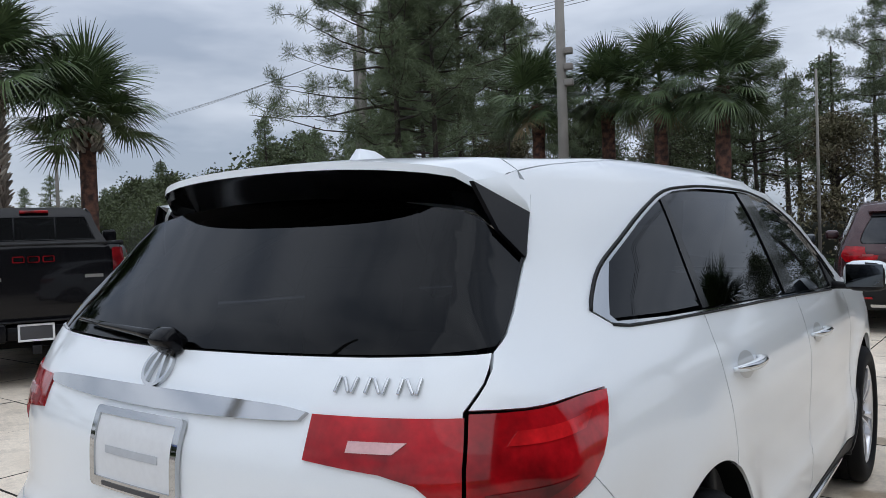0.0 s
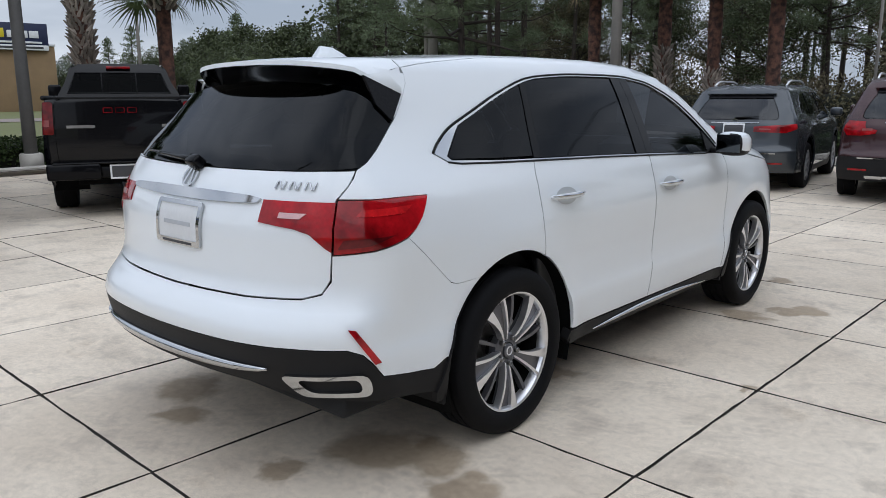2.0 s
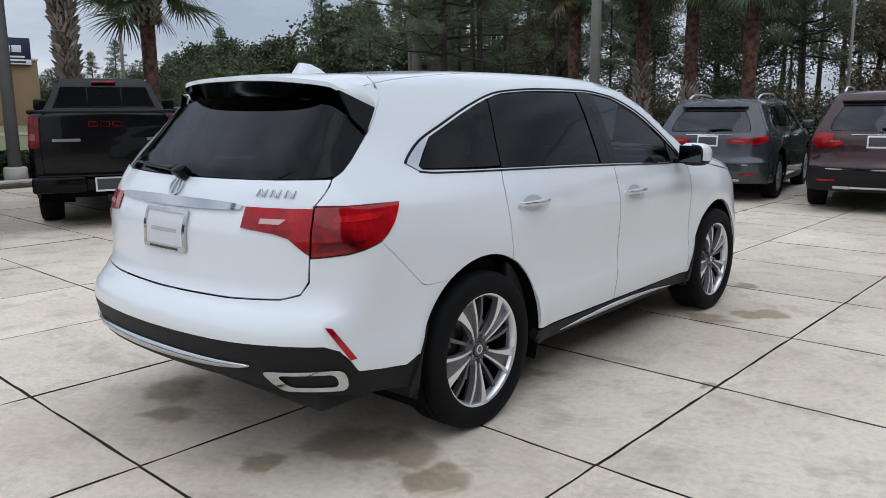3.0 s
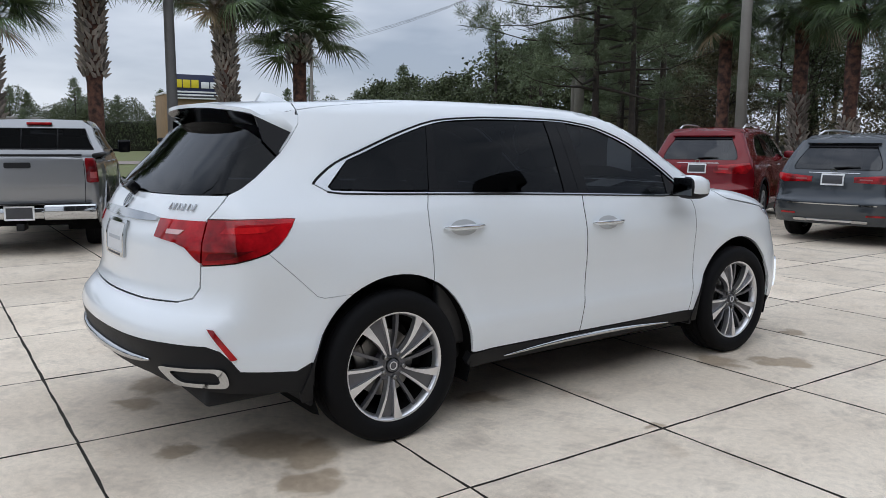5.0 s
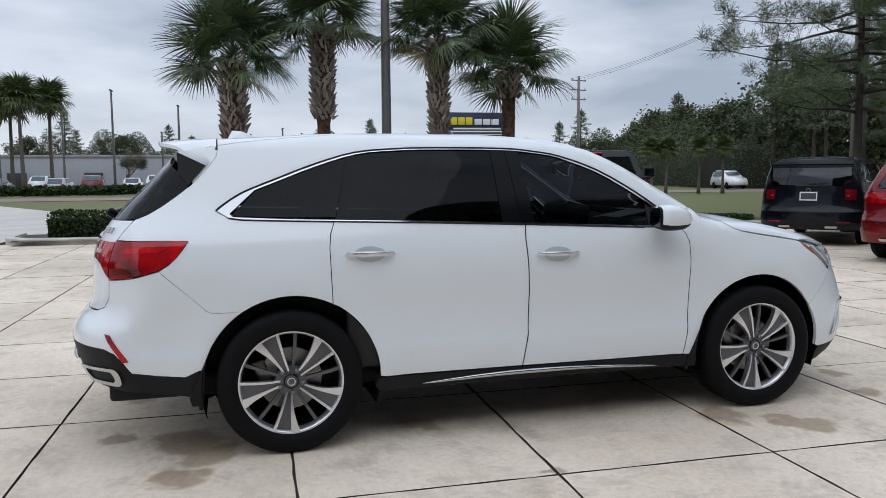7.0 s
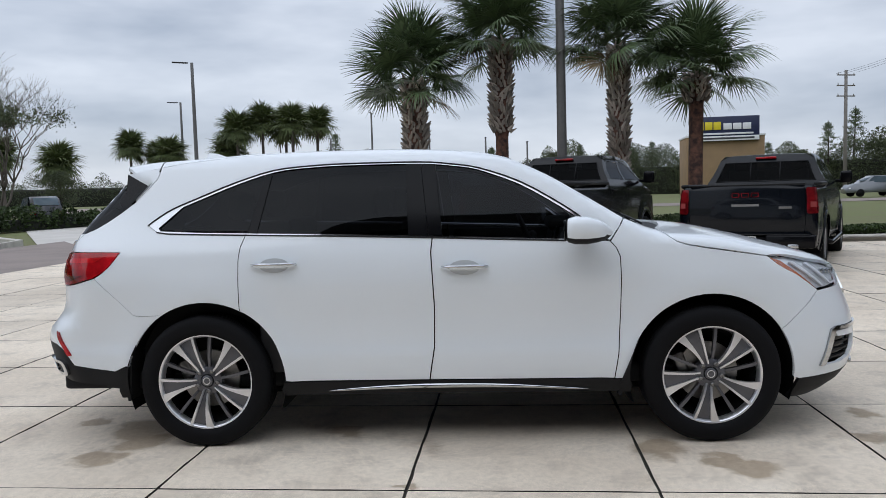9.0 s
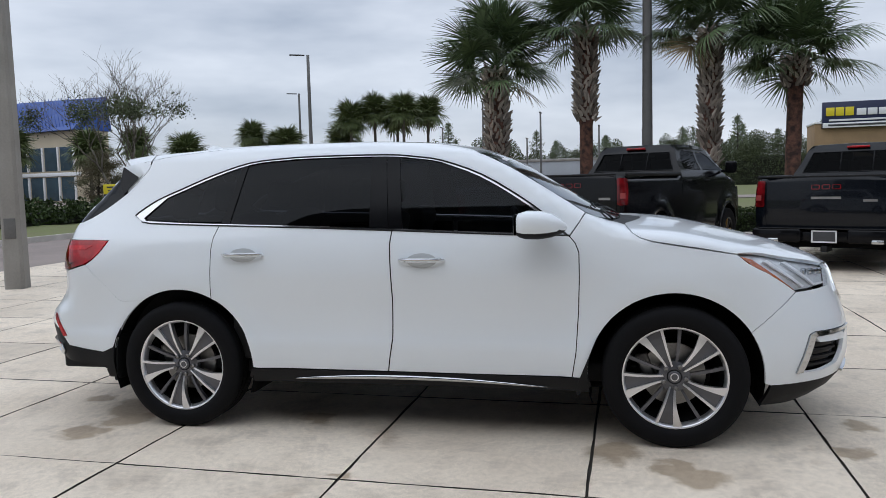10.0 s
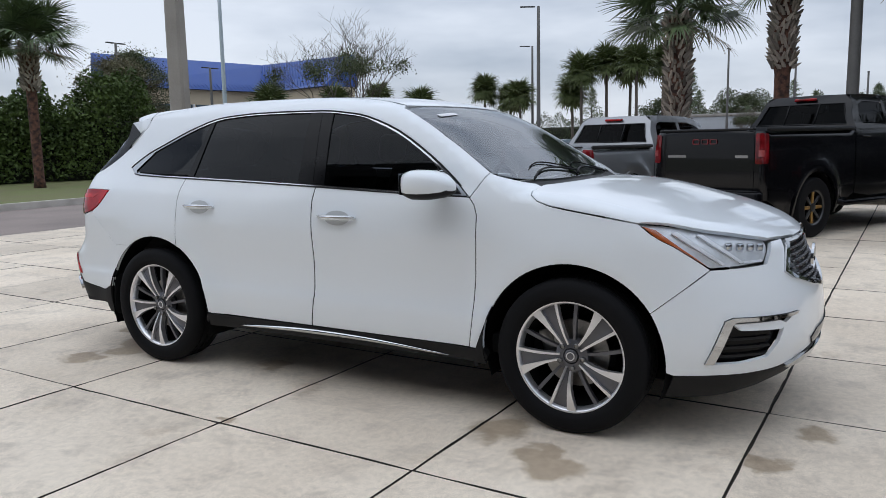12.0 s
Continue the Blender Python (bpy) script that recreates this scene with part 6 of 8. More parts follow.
    hb = [(float(v[0]) - 0.004, float(v[1])) for v in h.lay("side", [(c + 2.37, bed_z - 0.035), (c + 2.6, bed_z - 0.10), (yn, bed_z - 0.26)])]
    hd = [(0, c + 2.51)] + hb + [(0.5, yf - 0.17), (0, yf - 0.12)]
    part("bonnet", panel(h, "top", hd + [(-x, y) for x, y in hd[::-1][1:-1]], step=0.12), paint_mat, car)
    fr = h.turn_front(h.lay("side", [(yn, zl), (yn, 0.9), (yn, bed_z - 0.27)])) + [(math.atan2(0.5, 0.6), bed_z - 0.25), (0, bed_z - 0.24)]
    fo = [(a, zl) for a in np.linspace(0, fr[0][0] * 0.97, 5)] + fr
    part("front_panel", panel(h, "wrap_front", fo[::-1] + [(-a, z) for a, z in fo[1:-1]], step=0.12), GLOSSBLACK, car)
    # bumper, hitch, plate
    bz = zl + 0.02
    bm = join(box(W * 0.34, 0.17, 0.20, 0.03, pose(-W * 0.32, yb - 0.03, bz)), box(W * 0.34, 0.17, 0.20, 0.03, pose(W * 0.32, yb - 0.03, bz)), box(W * 0.32, 0.12, 0.15, 0.02, pose(0, yb + 0.0, bz - 0.01)))
    rb = part("rear_bumper", bm, bumper_mat, car)
    part("step_pad", box(W * 0.9, 0.15, 0.012, 0.004, pose(0, yb - 0.03, bz + 0.104)), TRIM, rb)
    pl_ = part("number_plate", box(0.30, 0.008, 0.14, 0.002, pose(0, yb - 0.068, bz - 0.01)), PLATEINK, rb)
    part("plate_frame", join(box(0.34, 0.012, 0.022, 0.003, pose(0, yb - 0.07, bz + 0.07)), box(0.34, 0.012, 0.022, 0.003, pose(0, yb - 0.07, bz - 0.09)), box(0.022, 0.012, 0.16, 0.003, pose(-0.16, yb - 0.07, bz - 0.01)), box(0.022, 0.012, 0.16, 0.003, pose(0.16, yb - 0.07, bz - 0.01))), PLATEWHITE, pl_)
    part("tow_hitch", box(0.09, 0.30, 0.09, 0.01, pose(0, yb + 0.08, bz - 0.19)), TRIM, car)
    if double:
        for s in (1, -1):
            part("exhaust_tip", box(0.16, 0.08, 0.06, 0.015, pose(s * W * 0.34, yb - 0.08, bz - 0.07)), CHROME, rb)
    part("frame", box(W * 0.62, L * 0.9, 0.16, 0.02, pose(0, 0, zl - 0.10)), UNDER, car)
    part("axle", tube([(-w + 0.2, wy[0], zr), (w - 0.2, wy[0], zr)], 0.07, 10), UNDER, car)
    part("bed_floor", box(W * 0.8, abs(c - yb) - 0.15, 0.5, 0.05, pose(0, (c + yb) / 2 + 0.05, bed_z - 0.40)), UNDER, car)
    part("cabin", box(W * 0.7, 2.0, 0.7, 0.1, pose(0, c + 1.2, bed_z - 0.38)), LEATHER, car)
    for y0 in (c + 0.35, c + 1.25):
        for x0 in (-0.42, 0.42):
            part("seat", join(box(0.5, 0.12, 0.5, 0.05, pose(x0, y0, bed_z + 0.02, -12, 0, 0)), box(0.27, 0.09, 0.18, 0.04, pose(x0, y0 - 0.05, bed_z + 0.33))), LEATHER, car)
    return car


RUBY = paint("ruby_red_paint", (0.15, 0.004, 0.008), flake=0.25, rough=0.2, coat=0.6)
STEELBLUE = paint("graphite_blue_paint", (0.050, 0.058, 0.067), flake=0.4, rough=0.25, coat=0.9)
MAROON = paint("brown_maroon_paint", (0.048, 0.019, 0.021), flake=0.3, rough=0.25, coat=0.9)
BLACKPAINT = paint("black_paint", (0.0035, 0.0035, 0.0045), rough=0.2, coat=0.28)
NAVYBLACK = paint("deep_blue_black_paint", (0.0035, 0.005, 0.008), rough=0.2, coat=0.28)
SILVER = paint("silver_paint", (0.265, 0.272, 0.285), flake=0.6, rough=0.3)

ROW = "cars parked beyond the SUV"
lamp_wide = [(0.40, 1.025), (0.72, 1.055), (1.06, 1.08), (1.08, 0.98), (0.98, 0.90), (0.70, 0.90), (0.40, 0.915)]
lamp_slim = [(0.42, 1.02), (0.74, 1.04), (1.10, 1.065), (1.10, 0.99), (0.92, 0.925), (0.42, 0.94)]
lamp_claw = [(0.58, 0.98), (0.74, 1.0), (0.78, 1.09), (1.02, 1.10), (1.05, 0.97), (0.98, 0.90), (0.80, 0.90), (0.60, 0.93)]
lamp_box = [(0.80, 0.86), (1.0, 0.86), (1.01, 1.06), (0.80, 1.06)]
wagon("ruby red SUV with chrome roof rails and dark glass", pose(-4.35 - 2.41 * 0.36, 8.35 + 2.41 * 0.93, 0, 0, 0, 21), RUBY, (4.82, 1.95, 1.78), lamp_wide, ROW, wheel=(0.375, 0.255))
wagon("graphite grey SUV with silver roof rails", pose(-1.72 - 2.33 * 0.12, 7.9 + 2.33 * 0.99, 0, 0, 0, 7), STEELBLUE, (4.66, 1.89, 1.64), lamp_slim, ROW, wheel=(0.36, 0.24))
wagon("brown maroon SUV with silver roof rails and black bumper", pose(0.78 - 2.4 * 0.14, 7.62 + 2.4 * 0.99, 0, 0, 0, 8), MAROON, (4.82, 1.90, 1.72), lamp_claw, ROW, lower=TRIM, wheel=(0.36, 0.24))
wagon("black boxy SUV with clear round tail lamps", pose(-7.75 - 2.39 * 0.62, 9.35 + 2.39 * 0.78, 0, 0, 0, 38), NAVYBLACK, (4.78, 1.98, 1.78), lamp_box, ROW, boxy=1.0, rails=False, chrome_low=False, lamp_dark=True, wheel=(0.38, 0.27), plate_z=0.93)


def parked(tail, heading, L):
    """The pose of a vehicle from the middle of its tail and its heading."""
    a = radians(heading)
    return pose(tail[0] - math.sin(a) * L / 2, tail[1] + math.cos(a) * L / 2, 0, 0, 0, heading)


TRUCKS = "pickup trucks parked by the hedge"
pickup("black crew-cab pickup with chrome badge on its tailgate", parked((-6.95, 4.2), 62, 5.85), NAVYBLACK, (5.85, 2.04, 1.92), -1.70, -1.05, (0.41, 0.25), GLOSSBLACK, lamp_z=(0.93, 1.33), group=TRUCKS, badge="centre", bed_z=1.38)
pickup("black lifted pickup with black wheels and bronze accents", parked((-6.58, 0.56), 63.5, 5.5), BLACKPAINT, (5.5, 1.80, 1.99), -1.55, -0.55, (0.41, 0.235), GLOSSBLACK, lamp_z=(1.03, 1.43), group=TRUCKS, badge="centre", bed_z=1.48, rim_mat=RIMBLACK, accent=BRONZE, double=False, lift=0.06)
pickup("silver pickup with chrome rear bumper", parked((-6.9, -1.95), 73, 5.3), SILVER, (5.3, 1.83, 1.78), -1.50, -0.85, (0.38, 0.22), CHROME, lamp_z=(0.92, 1.24), group=TRUCKS, bed_z=1.27, double=False, lift=0.04)
# ---------- plants ----------
def leaf_material(name, color, second, rough=0.6, island=0.35):
    m = material(name, color, rough=rough, vary=0.2, scale=0.6, fine=9, second=second, spec=0.3 if rough < 0.5 else 0.22)
    nt = m.node_tree
    b = nt.nodes["Principled BSDF"]
    src = b.inputs["Base Color"].links[0].from_socket
    geo, rng, mx = nt.nodes.new("ShaderNodeNewGeometry"), nt.nodes.new("ShaderNodeMapRange"), nt.nodes.new("ShaderNodeMix")
    rng.inputs["To Min"].default_value, rng.inputs["To Max"].default_value = 1 - island, 1 + island
    mx.data_type, mx.blend_type = "RGBA", "MULTIPLY"
    mx.inputs[0].default_value = 1
    nt.links.new(geo.outputs["Random Per Island"], rng.inputs["Value"])
    nt.links.new(src, mx.inputs[6])
    nt.links.new(rng.outputs["Result"], mx.inputs[7])
    nt.links.new(mx.outputs[2], b.inputs["Base Color"])
    return m


FROND = leaf_material("palm_frond", (0.10, 0.142, 0.062), (0.060, 0.088, 0.040), 0.38)
FRONDDRY = leaf_material("dry_frond", (0.20, 0.145, 0.075), (0.12, 0.09, 0.05))
BOOT = leaf_material("palm_boots", (0.44, 0.395, 0.345), (0.22, 0.185, 0.155), 0.9, 0.55)
PALMBARK = material("palm_bark", (0.15, 0.070, 0.048), rough=0.95, vary=0.45, scale=7, fine=38, bump=1.0, second=(0.035, 0.020, 0.016), blotch=(0.38, 0.62))
BARK = material("pine_bark", (0.060, 0.045, 0.036), rough=0.95, vary=0.35, scale=4, fine=18, bump=0.7, second=(0.03, 0.024, 0.02))
NEEDLE = leaf_material("pine_needles", (0.150, 0.185, 0.100), (0.098, 0.124, 0.070))
LEAF = leaf_material("broad_leaves", (0.088, 0.108, 0.05), (0.058, 0.070, 0.036))
HEDGELEAF = leaf_material("hedge_leaves", (0.042, 0.066, 0.018), (0.026, 0.042, 0.013))
BUSHLEAF = leaf_material("bush_leaves", (0.085, 0.125, 0.032), (0.045, 0.070, 0.020))
SCRUB = leaf_material("woodland_scrub", (0.135, 0.132, 0.072), (0.115, 0.092, 0.058))
TWIG = material("grey_twigs", (0.13, 0.11, 0.09), rough=0.9, vary=0.3, fine=20)
# near-black: the shade between the leaves is put into this colour
SHADECORE = material("painted_thicket_shade", (0.016, 0.018, 0.010), rough=1.0, vary=0.3, fine=8)


def quads(name, centres, along, across):
    """Many small four-sided leaves as one mesh; along and across are half axes."""
    n = len(centres)
    v = np.empty((n, 4, 3))
    v[:, 0] = centres - along
    v[:, 1] = centres + across
    v[:, 2] = centres + along
    v[:, 3] = centres - across
    me = bpy.data.meshes.new(name)
    me.vertices.add(4 * n)
    me.vertices.foreach_set("co", v.astype(np.float32).ravel())
    me.loops.add(4 * n)
    me.loops.foreach_set("vertex_index", np.arange(4 * n, dtype=np.int32))
    me.polygons.add(n)
    me.polygons.foreach_set("loop_start", np.arange(0, 4 * n, 4, dtype=np.int32))
    me.update(calc_edges=True)
    me.validate()
    return me


rng = np.random.default_rng(7)


def unit(n):
    v = rng.normal(size=(n, 3))
    return v / np.linalg.norm(v, axis=1, keepdims=True)


def leaf_cloud(name, centres, size, flat=0.0, long=1.0):
    """Leaves of mixed pose at the centres. long: length against width."""
    n = len(centres)
    a = unit(n)
    a[:, 2] *= 1 - flat
    a /= np.linalg.norm(a, axis=1, keepdims=True)
    b = np.cross(a, unit(n))
    b /= np.maximum(np.linalg.norm(b, axis=1, keepdims=True), 1e-6)
    s = size * rng.uniform(0.6, 1.3, (n, 1))
    return quads(name, centres, a * s * long, b * s)


def frond_mesh(seed, radius=0.85, stalk=1.0, droop=0.5, fingers=30, wide=0.0195):
    """A fan frond: an arched stalk and a split fan, growing along +x from the origin."""
    r = random.Random(seed)
    verts, faces = [], []

    def strip(pts, widths, up):
        k = len(verts)
        for i, (p, w) in enumerate(zip(pts, widths)):
            t = (pts[min(i + 1, len(pts) - 1)] - pts[max(i - 1, 0)]).normalized()
            s = t.cross(up).normalized() * w
            verts.append(p + s)
            verts.append(p - s)
        for i in range(len(pts) - 1):
            faces.append((k + 2 * i, k + 2 * i + 1, k + 2 * i + 3, k + 2 * i + 2))
    line = [Vector((stalk * t, 0, 0.16 * math.sin(t * 2.2) - 0.10 * t * t)) for t in (0, 0.25, 0.5, 0.75, 1.0)]
    strip(line, [0.03, 0.018, 0.014, 0.012, 0.012], Vector((0, 0, 1)))
    strip([p + Vector((0, 0, 0.004)) for p in line], [0.03, 0.018, 0.014, 0.012, 0.012], Vector((0, 1, 0.2)))
    base = line[-1]
    for i in range(fingers):
        a = radians(-128 + 256 * i / (fingers - 1)) + r.uniform(-0.04, 0.04)
        L = radius * (1.0 - 0.28 * abs(a / 2.24) ** 2) * r.uniform(0.88, 1.08)
        ridge = base + Vector((0.22 * max(0, math.cos(a)), 0, -0.05 * max(0, math.cos(a))))
        way = Vector((math.cos(a), math.sin(a), 0.10 - 0.25 * abs(math.sin(a)) * 0.4))
        pts = []
        dr = droop * r.uniform(0.6, 1.4)
        for t in (0.0, 0.35, 0.65, 0.85, 1.0):
            pts.append(ridge + way * (L * t) + Vector((0, 0, -dr * L * max(0, t - 0.35) ** 1.6 * 1.4)))
        w = wide * r.uniform(0.8, 1.2)
        strip(pts, [w * 0.45, w, w * 0.75, w * 0.38, 0.003], Vector((0, 0, 1)))
    return raw_mesh("frond", verts, faces, smooth=False)


FRONDS = [frond_mesh(i, 0.76 + 0.05 * (i % 3), 0.60 + 0.11 * (i % 4), 0.28 + 0.13 * (i % 4), 44) for i in range(6)]


def cabbage_palm(x, y, crown_z, seed, boots_from=0.0, girth=0.24, lean=(0, 0), fronds=42, size=1.0, low=-20, boots_to=1.0, group="cabbage palms", label="cabbage palm with criss-cross leaf bases on its trunk"):
    r = random.Random(seed)
    palm = thing("palm_tree", label, "palm", group, at=pose(x, y, 0.0, 0, 0, r.uniform(0, 360)))
    H_ = crown_z - 0.25
    ax = lambda z: Vector((lean[0] * (z / H_) ** 1.5, lean[1] * (z / H_) ** 1.5, z))
    n = 14
    zs = [H_ * i / (n - 1) for i in range(n)]
    part("trunk", tube([ax(z) for z in zs], [girth * ((0.72 if i == 0 else 0.58) if i / n < boots_from - 0.04 else 0.70 + 0.16 * i / n + 0.05 * math.sin(i * 1.7)) for i in range(n)], 14), PALMBARK, palm)
    # leaf bases: short split wedges that cross in spirals
    v, f = [], []
    z, k = max(0.15, H_ * boots_from), 0
    while z < H_ * boots_to + 0.05:
        for j in range(11):
            a = 2 * math.pi * (j + 0.5 * (k % 2)) / 11 + r.uniform(-0.12, 0.12)
            c = ax(min(z, H_)) + Vector((0, 0, r.uniform(-0.03, 0.03)))
            o = Vector((math.cos(a), math.sin(a), 0))
            t = Vector((-math.sin(a), math.cos(a), 0))
            g = girth * (0.70 + 0.20 * z / H_)
            hgt, sk = r.uniform(0.13, 0.24), r.choice((-1, 1)) * r.uniform(0.05, 0.11)
            p0, p1 = c + o * g - t * 0.036, c + o * g + t * 0.036
            tip = c + o * (g + r.uniform(0.07, 0.15)) + t * sk + Vector((0, 0, hgt))
            q = len(v)
            w = t * 0.013
            v += [p0, p1, tip + w, tip - w, p0 + o * -0.05 + Vector((0, 0, 0.08)), p1 + o * -0.05 + Vector((0, 0, 0.08)), tip + w * 0.8 - o * 0.03, tip - w * 0.8 - o * 0.03]
            f += [(q, q + 1, q + 2, q + 3), (q + 4, q + 7, q + 6, q + 5), (q, q + 3, q + 7, q + 4), (q + 1, q + 5, q + 6, q + 2), (q + 3, q + 2, q + 6, q + 7)]
        z += 0.10
        k += 1
    tagged(part("boot_cover", raw_mesh("boots", v, f, smooth=False), BOOT, palm), kind="stuff")
    top = ax(H_)
    for i in range(fronds):
        u = (i + 0.5) / fronds
        pitch = 82 - (82 - low) * u ** 0.9 + r.uniform(-8, 8)
        yaw = i * 137.5 + r.uniform(-10, 10)
        dry = pitch < low + 6 and r.random() < 0.35
        s = size * r.uniform(0.92, 1.1)
        m = Matrix.Translation(top + Vector((0, 0, 0.30 * (1 - u)))) @ Matrix.Rotation(radians(yaw), 4, "Z") @ Matrix.Rotation(radians(-pitch), 4, "Y") @ Matrix.Rotation(radians(r.uniform(-35, 35)), 4, "X") @ Matrix.Diagonal((s, s, s, 1))
        me = FRONDS[r.randrange(6)]
        if dry:
            if "dry_fan" not in bpy.data.meshes:
                c = FRONDS[5].copy()
                c.name = "dry_fan"
                c.materials.clear()
                c.materials.append(FRONDDRY)
            me = bpy.data.meshes["dry_fan"]
        part("frond", me, FROND, palm, at=m)
    return palm


cabbage_palm(-13.95, -1.49, 4.3, 1, girth=0.30)
cabbage_palm(-14.49, 0.66, 5.35, 2, boots_from=0.56, girth=0.28)
cabbage_palm(-13.97, 3.52, 5.0, 3, boots_from=0.35, girth=0.24, lean=(0.0, 0.3))
cabbage_palm(-13.81, 5.28, 4.25, 4, boots_from=0.85, girth=0.29, lean=(0.1, 0.25))
cabbage_palm(-8.9, 15.8, 5.25, 5, boots_to=0.30, girth=0.22, size=0.85, low=-50)
cabbage_palm(-7.15, 16.6, 5.3, 6, boots_to=0.52, girth=0.23, size=0.85, low=-50)
cabbage_palm(-5.3, 15.6, 5.2, 7, boots_to=0.40, girth=0.21, size=0.85, low=-50)
cabbage_palm(-3.75, 15.5, 5.0, 8, boots_to=0.25, girth=0.22, size=0.85, low=-50)
for px_, py_, ph_ in ((9.0, 22.0, 5.0), (12.5, 23.5, 5.6), (15.5, 22.5, 4.8)):
    cabbage_palm(px_, py_, ph_, int(px_), boots_from=0.7, girth=0.25)
cabbage_palm(-12.7, -23.8, 5.2, 10, boots_from=0.7, girth=0.30, size=1.15)


def branch_line(a, b, n, wob, r):
    out = []
    for i in range(n + 1):
        t = i / n
        p = a.lerp(b, t)
        if 0 < i < n:
            p = p + Vector((r.uniform(-wob, wob), r.uniform(-wob, wob), r.uniform(-wob, wob)))
        out.append(p)
    return out


def bm_of(meshes):
    bm = bmesh.new()
    for me in meshes:
        bm.from_mesh(me)
        bpy.data.meshes.remove(me)
    return bm


def tree_meshes(seed, height, crown_from, spread, tufts, leaf, long, per, droop=0.0, kind="pine", ends_each=4, clump=0.17):
    """Trunk with limbs, and a crown of many small leaves. Returns two meshes."""
    r = random.Random(seed)
    bits, ends = [], []
    lean = Vector((r.uniform(-0.5, 0.5), r.uniform(-0.5, 0.5), 0))
    ax = lambda t: Vector((lean.x * t + 0.12 * math.sin(5 * t + seed), lean.y * t, height * t))
    g = height * 0.014 + 0.06
    ts = [i / 9 for i in range(10)]
    bits.append(tube([ax(t) for t in ts], [g * (1 - 0.85 * t) + 0.015 for t in ts], 9))
    for i in range(tufts):
        u = crown_from + (1 - crown_from) * ((i + 0.5) / tufts) ** 0.9
        a = i * 2.4 + r.uniform(-0.4, 0.4)
        if kind == "pine":
            L = spread * (1.15 - ((u - crown_from) / (1 - crown_from)) ** 1.4) * r.uniform(0.5, 1.15)
            rise = L * r.uniform(-0.05, 0.45)
        else:
            L = spread * math.sin(math.pi * min(0.98, 0.18 + 0.8 * (u - crown_from) / (1 - crown_from))) * r.uniform(0.6, 1.1)
            rise = L * r.uniform(0.2, 0.8)
        s = ax(u * 0.96)
        e = s + Vector((math.cos(a) * L, math.sin(a) * L, rise))
        bits.append(tube(branch_line(s, e, 4, 0.08 * L, r), [0.05 * (1.2 - u) + 0.02, 0.03, 0.022, 0.016, 0.008], 5))
        for q in range(ends_each):
            m = s.lerp(e, r.uniform(0.35, 1.0)) + Vector((r.uniform(-0.3, 0.3), r.uniform(-0.3, 0.3), r.uniform(-0.1, 0.3))) * L * 0.35
            ends.append(m)
            if q % 2:
                bits.append(tube(branch_line(s.lerp(e, 0.5), m, 2, 0.05, r), [0.018, 0.012, 0.006], 4))
    wood = bpy.data.meshes.new("wood")
    bm = bm_of(bits)
    bm.to_mesh(wood)
    bm.free()
    ends = np.array([tuple(p) for p in ends])
    c = np.repeat(ends, per, axis=0)
    rad = spread * clump * rng.uniform(0.5, 1.4, (len(ends), 1))
    c = c + rng.normal(size=c.shape) * np.repeat(rad, per, axis=0) * np.array([1, 1, 0.55])
    c[:, 2] -= droop * rng.random(len(c))
    return wood, leaf_cloud("leaves", c, leaf, 0.2, long)


SHAPES = [(11, 17.5, 0.42, 3.4, 46), (12, 15.0, 0.5, 3.0, 40), (13, 19.0, 0.55, 3.2, 40), (14, 12.0, 0.35, 2.8, 40), (15, 13.5, 0.26, 4.4, 60)]


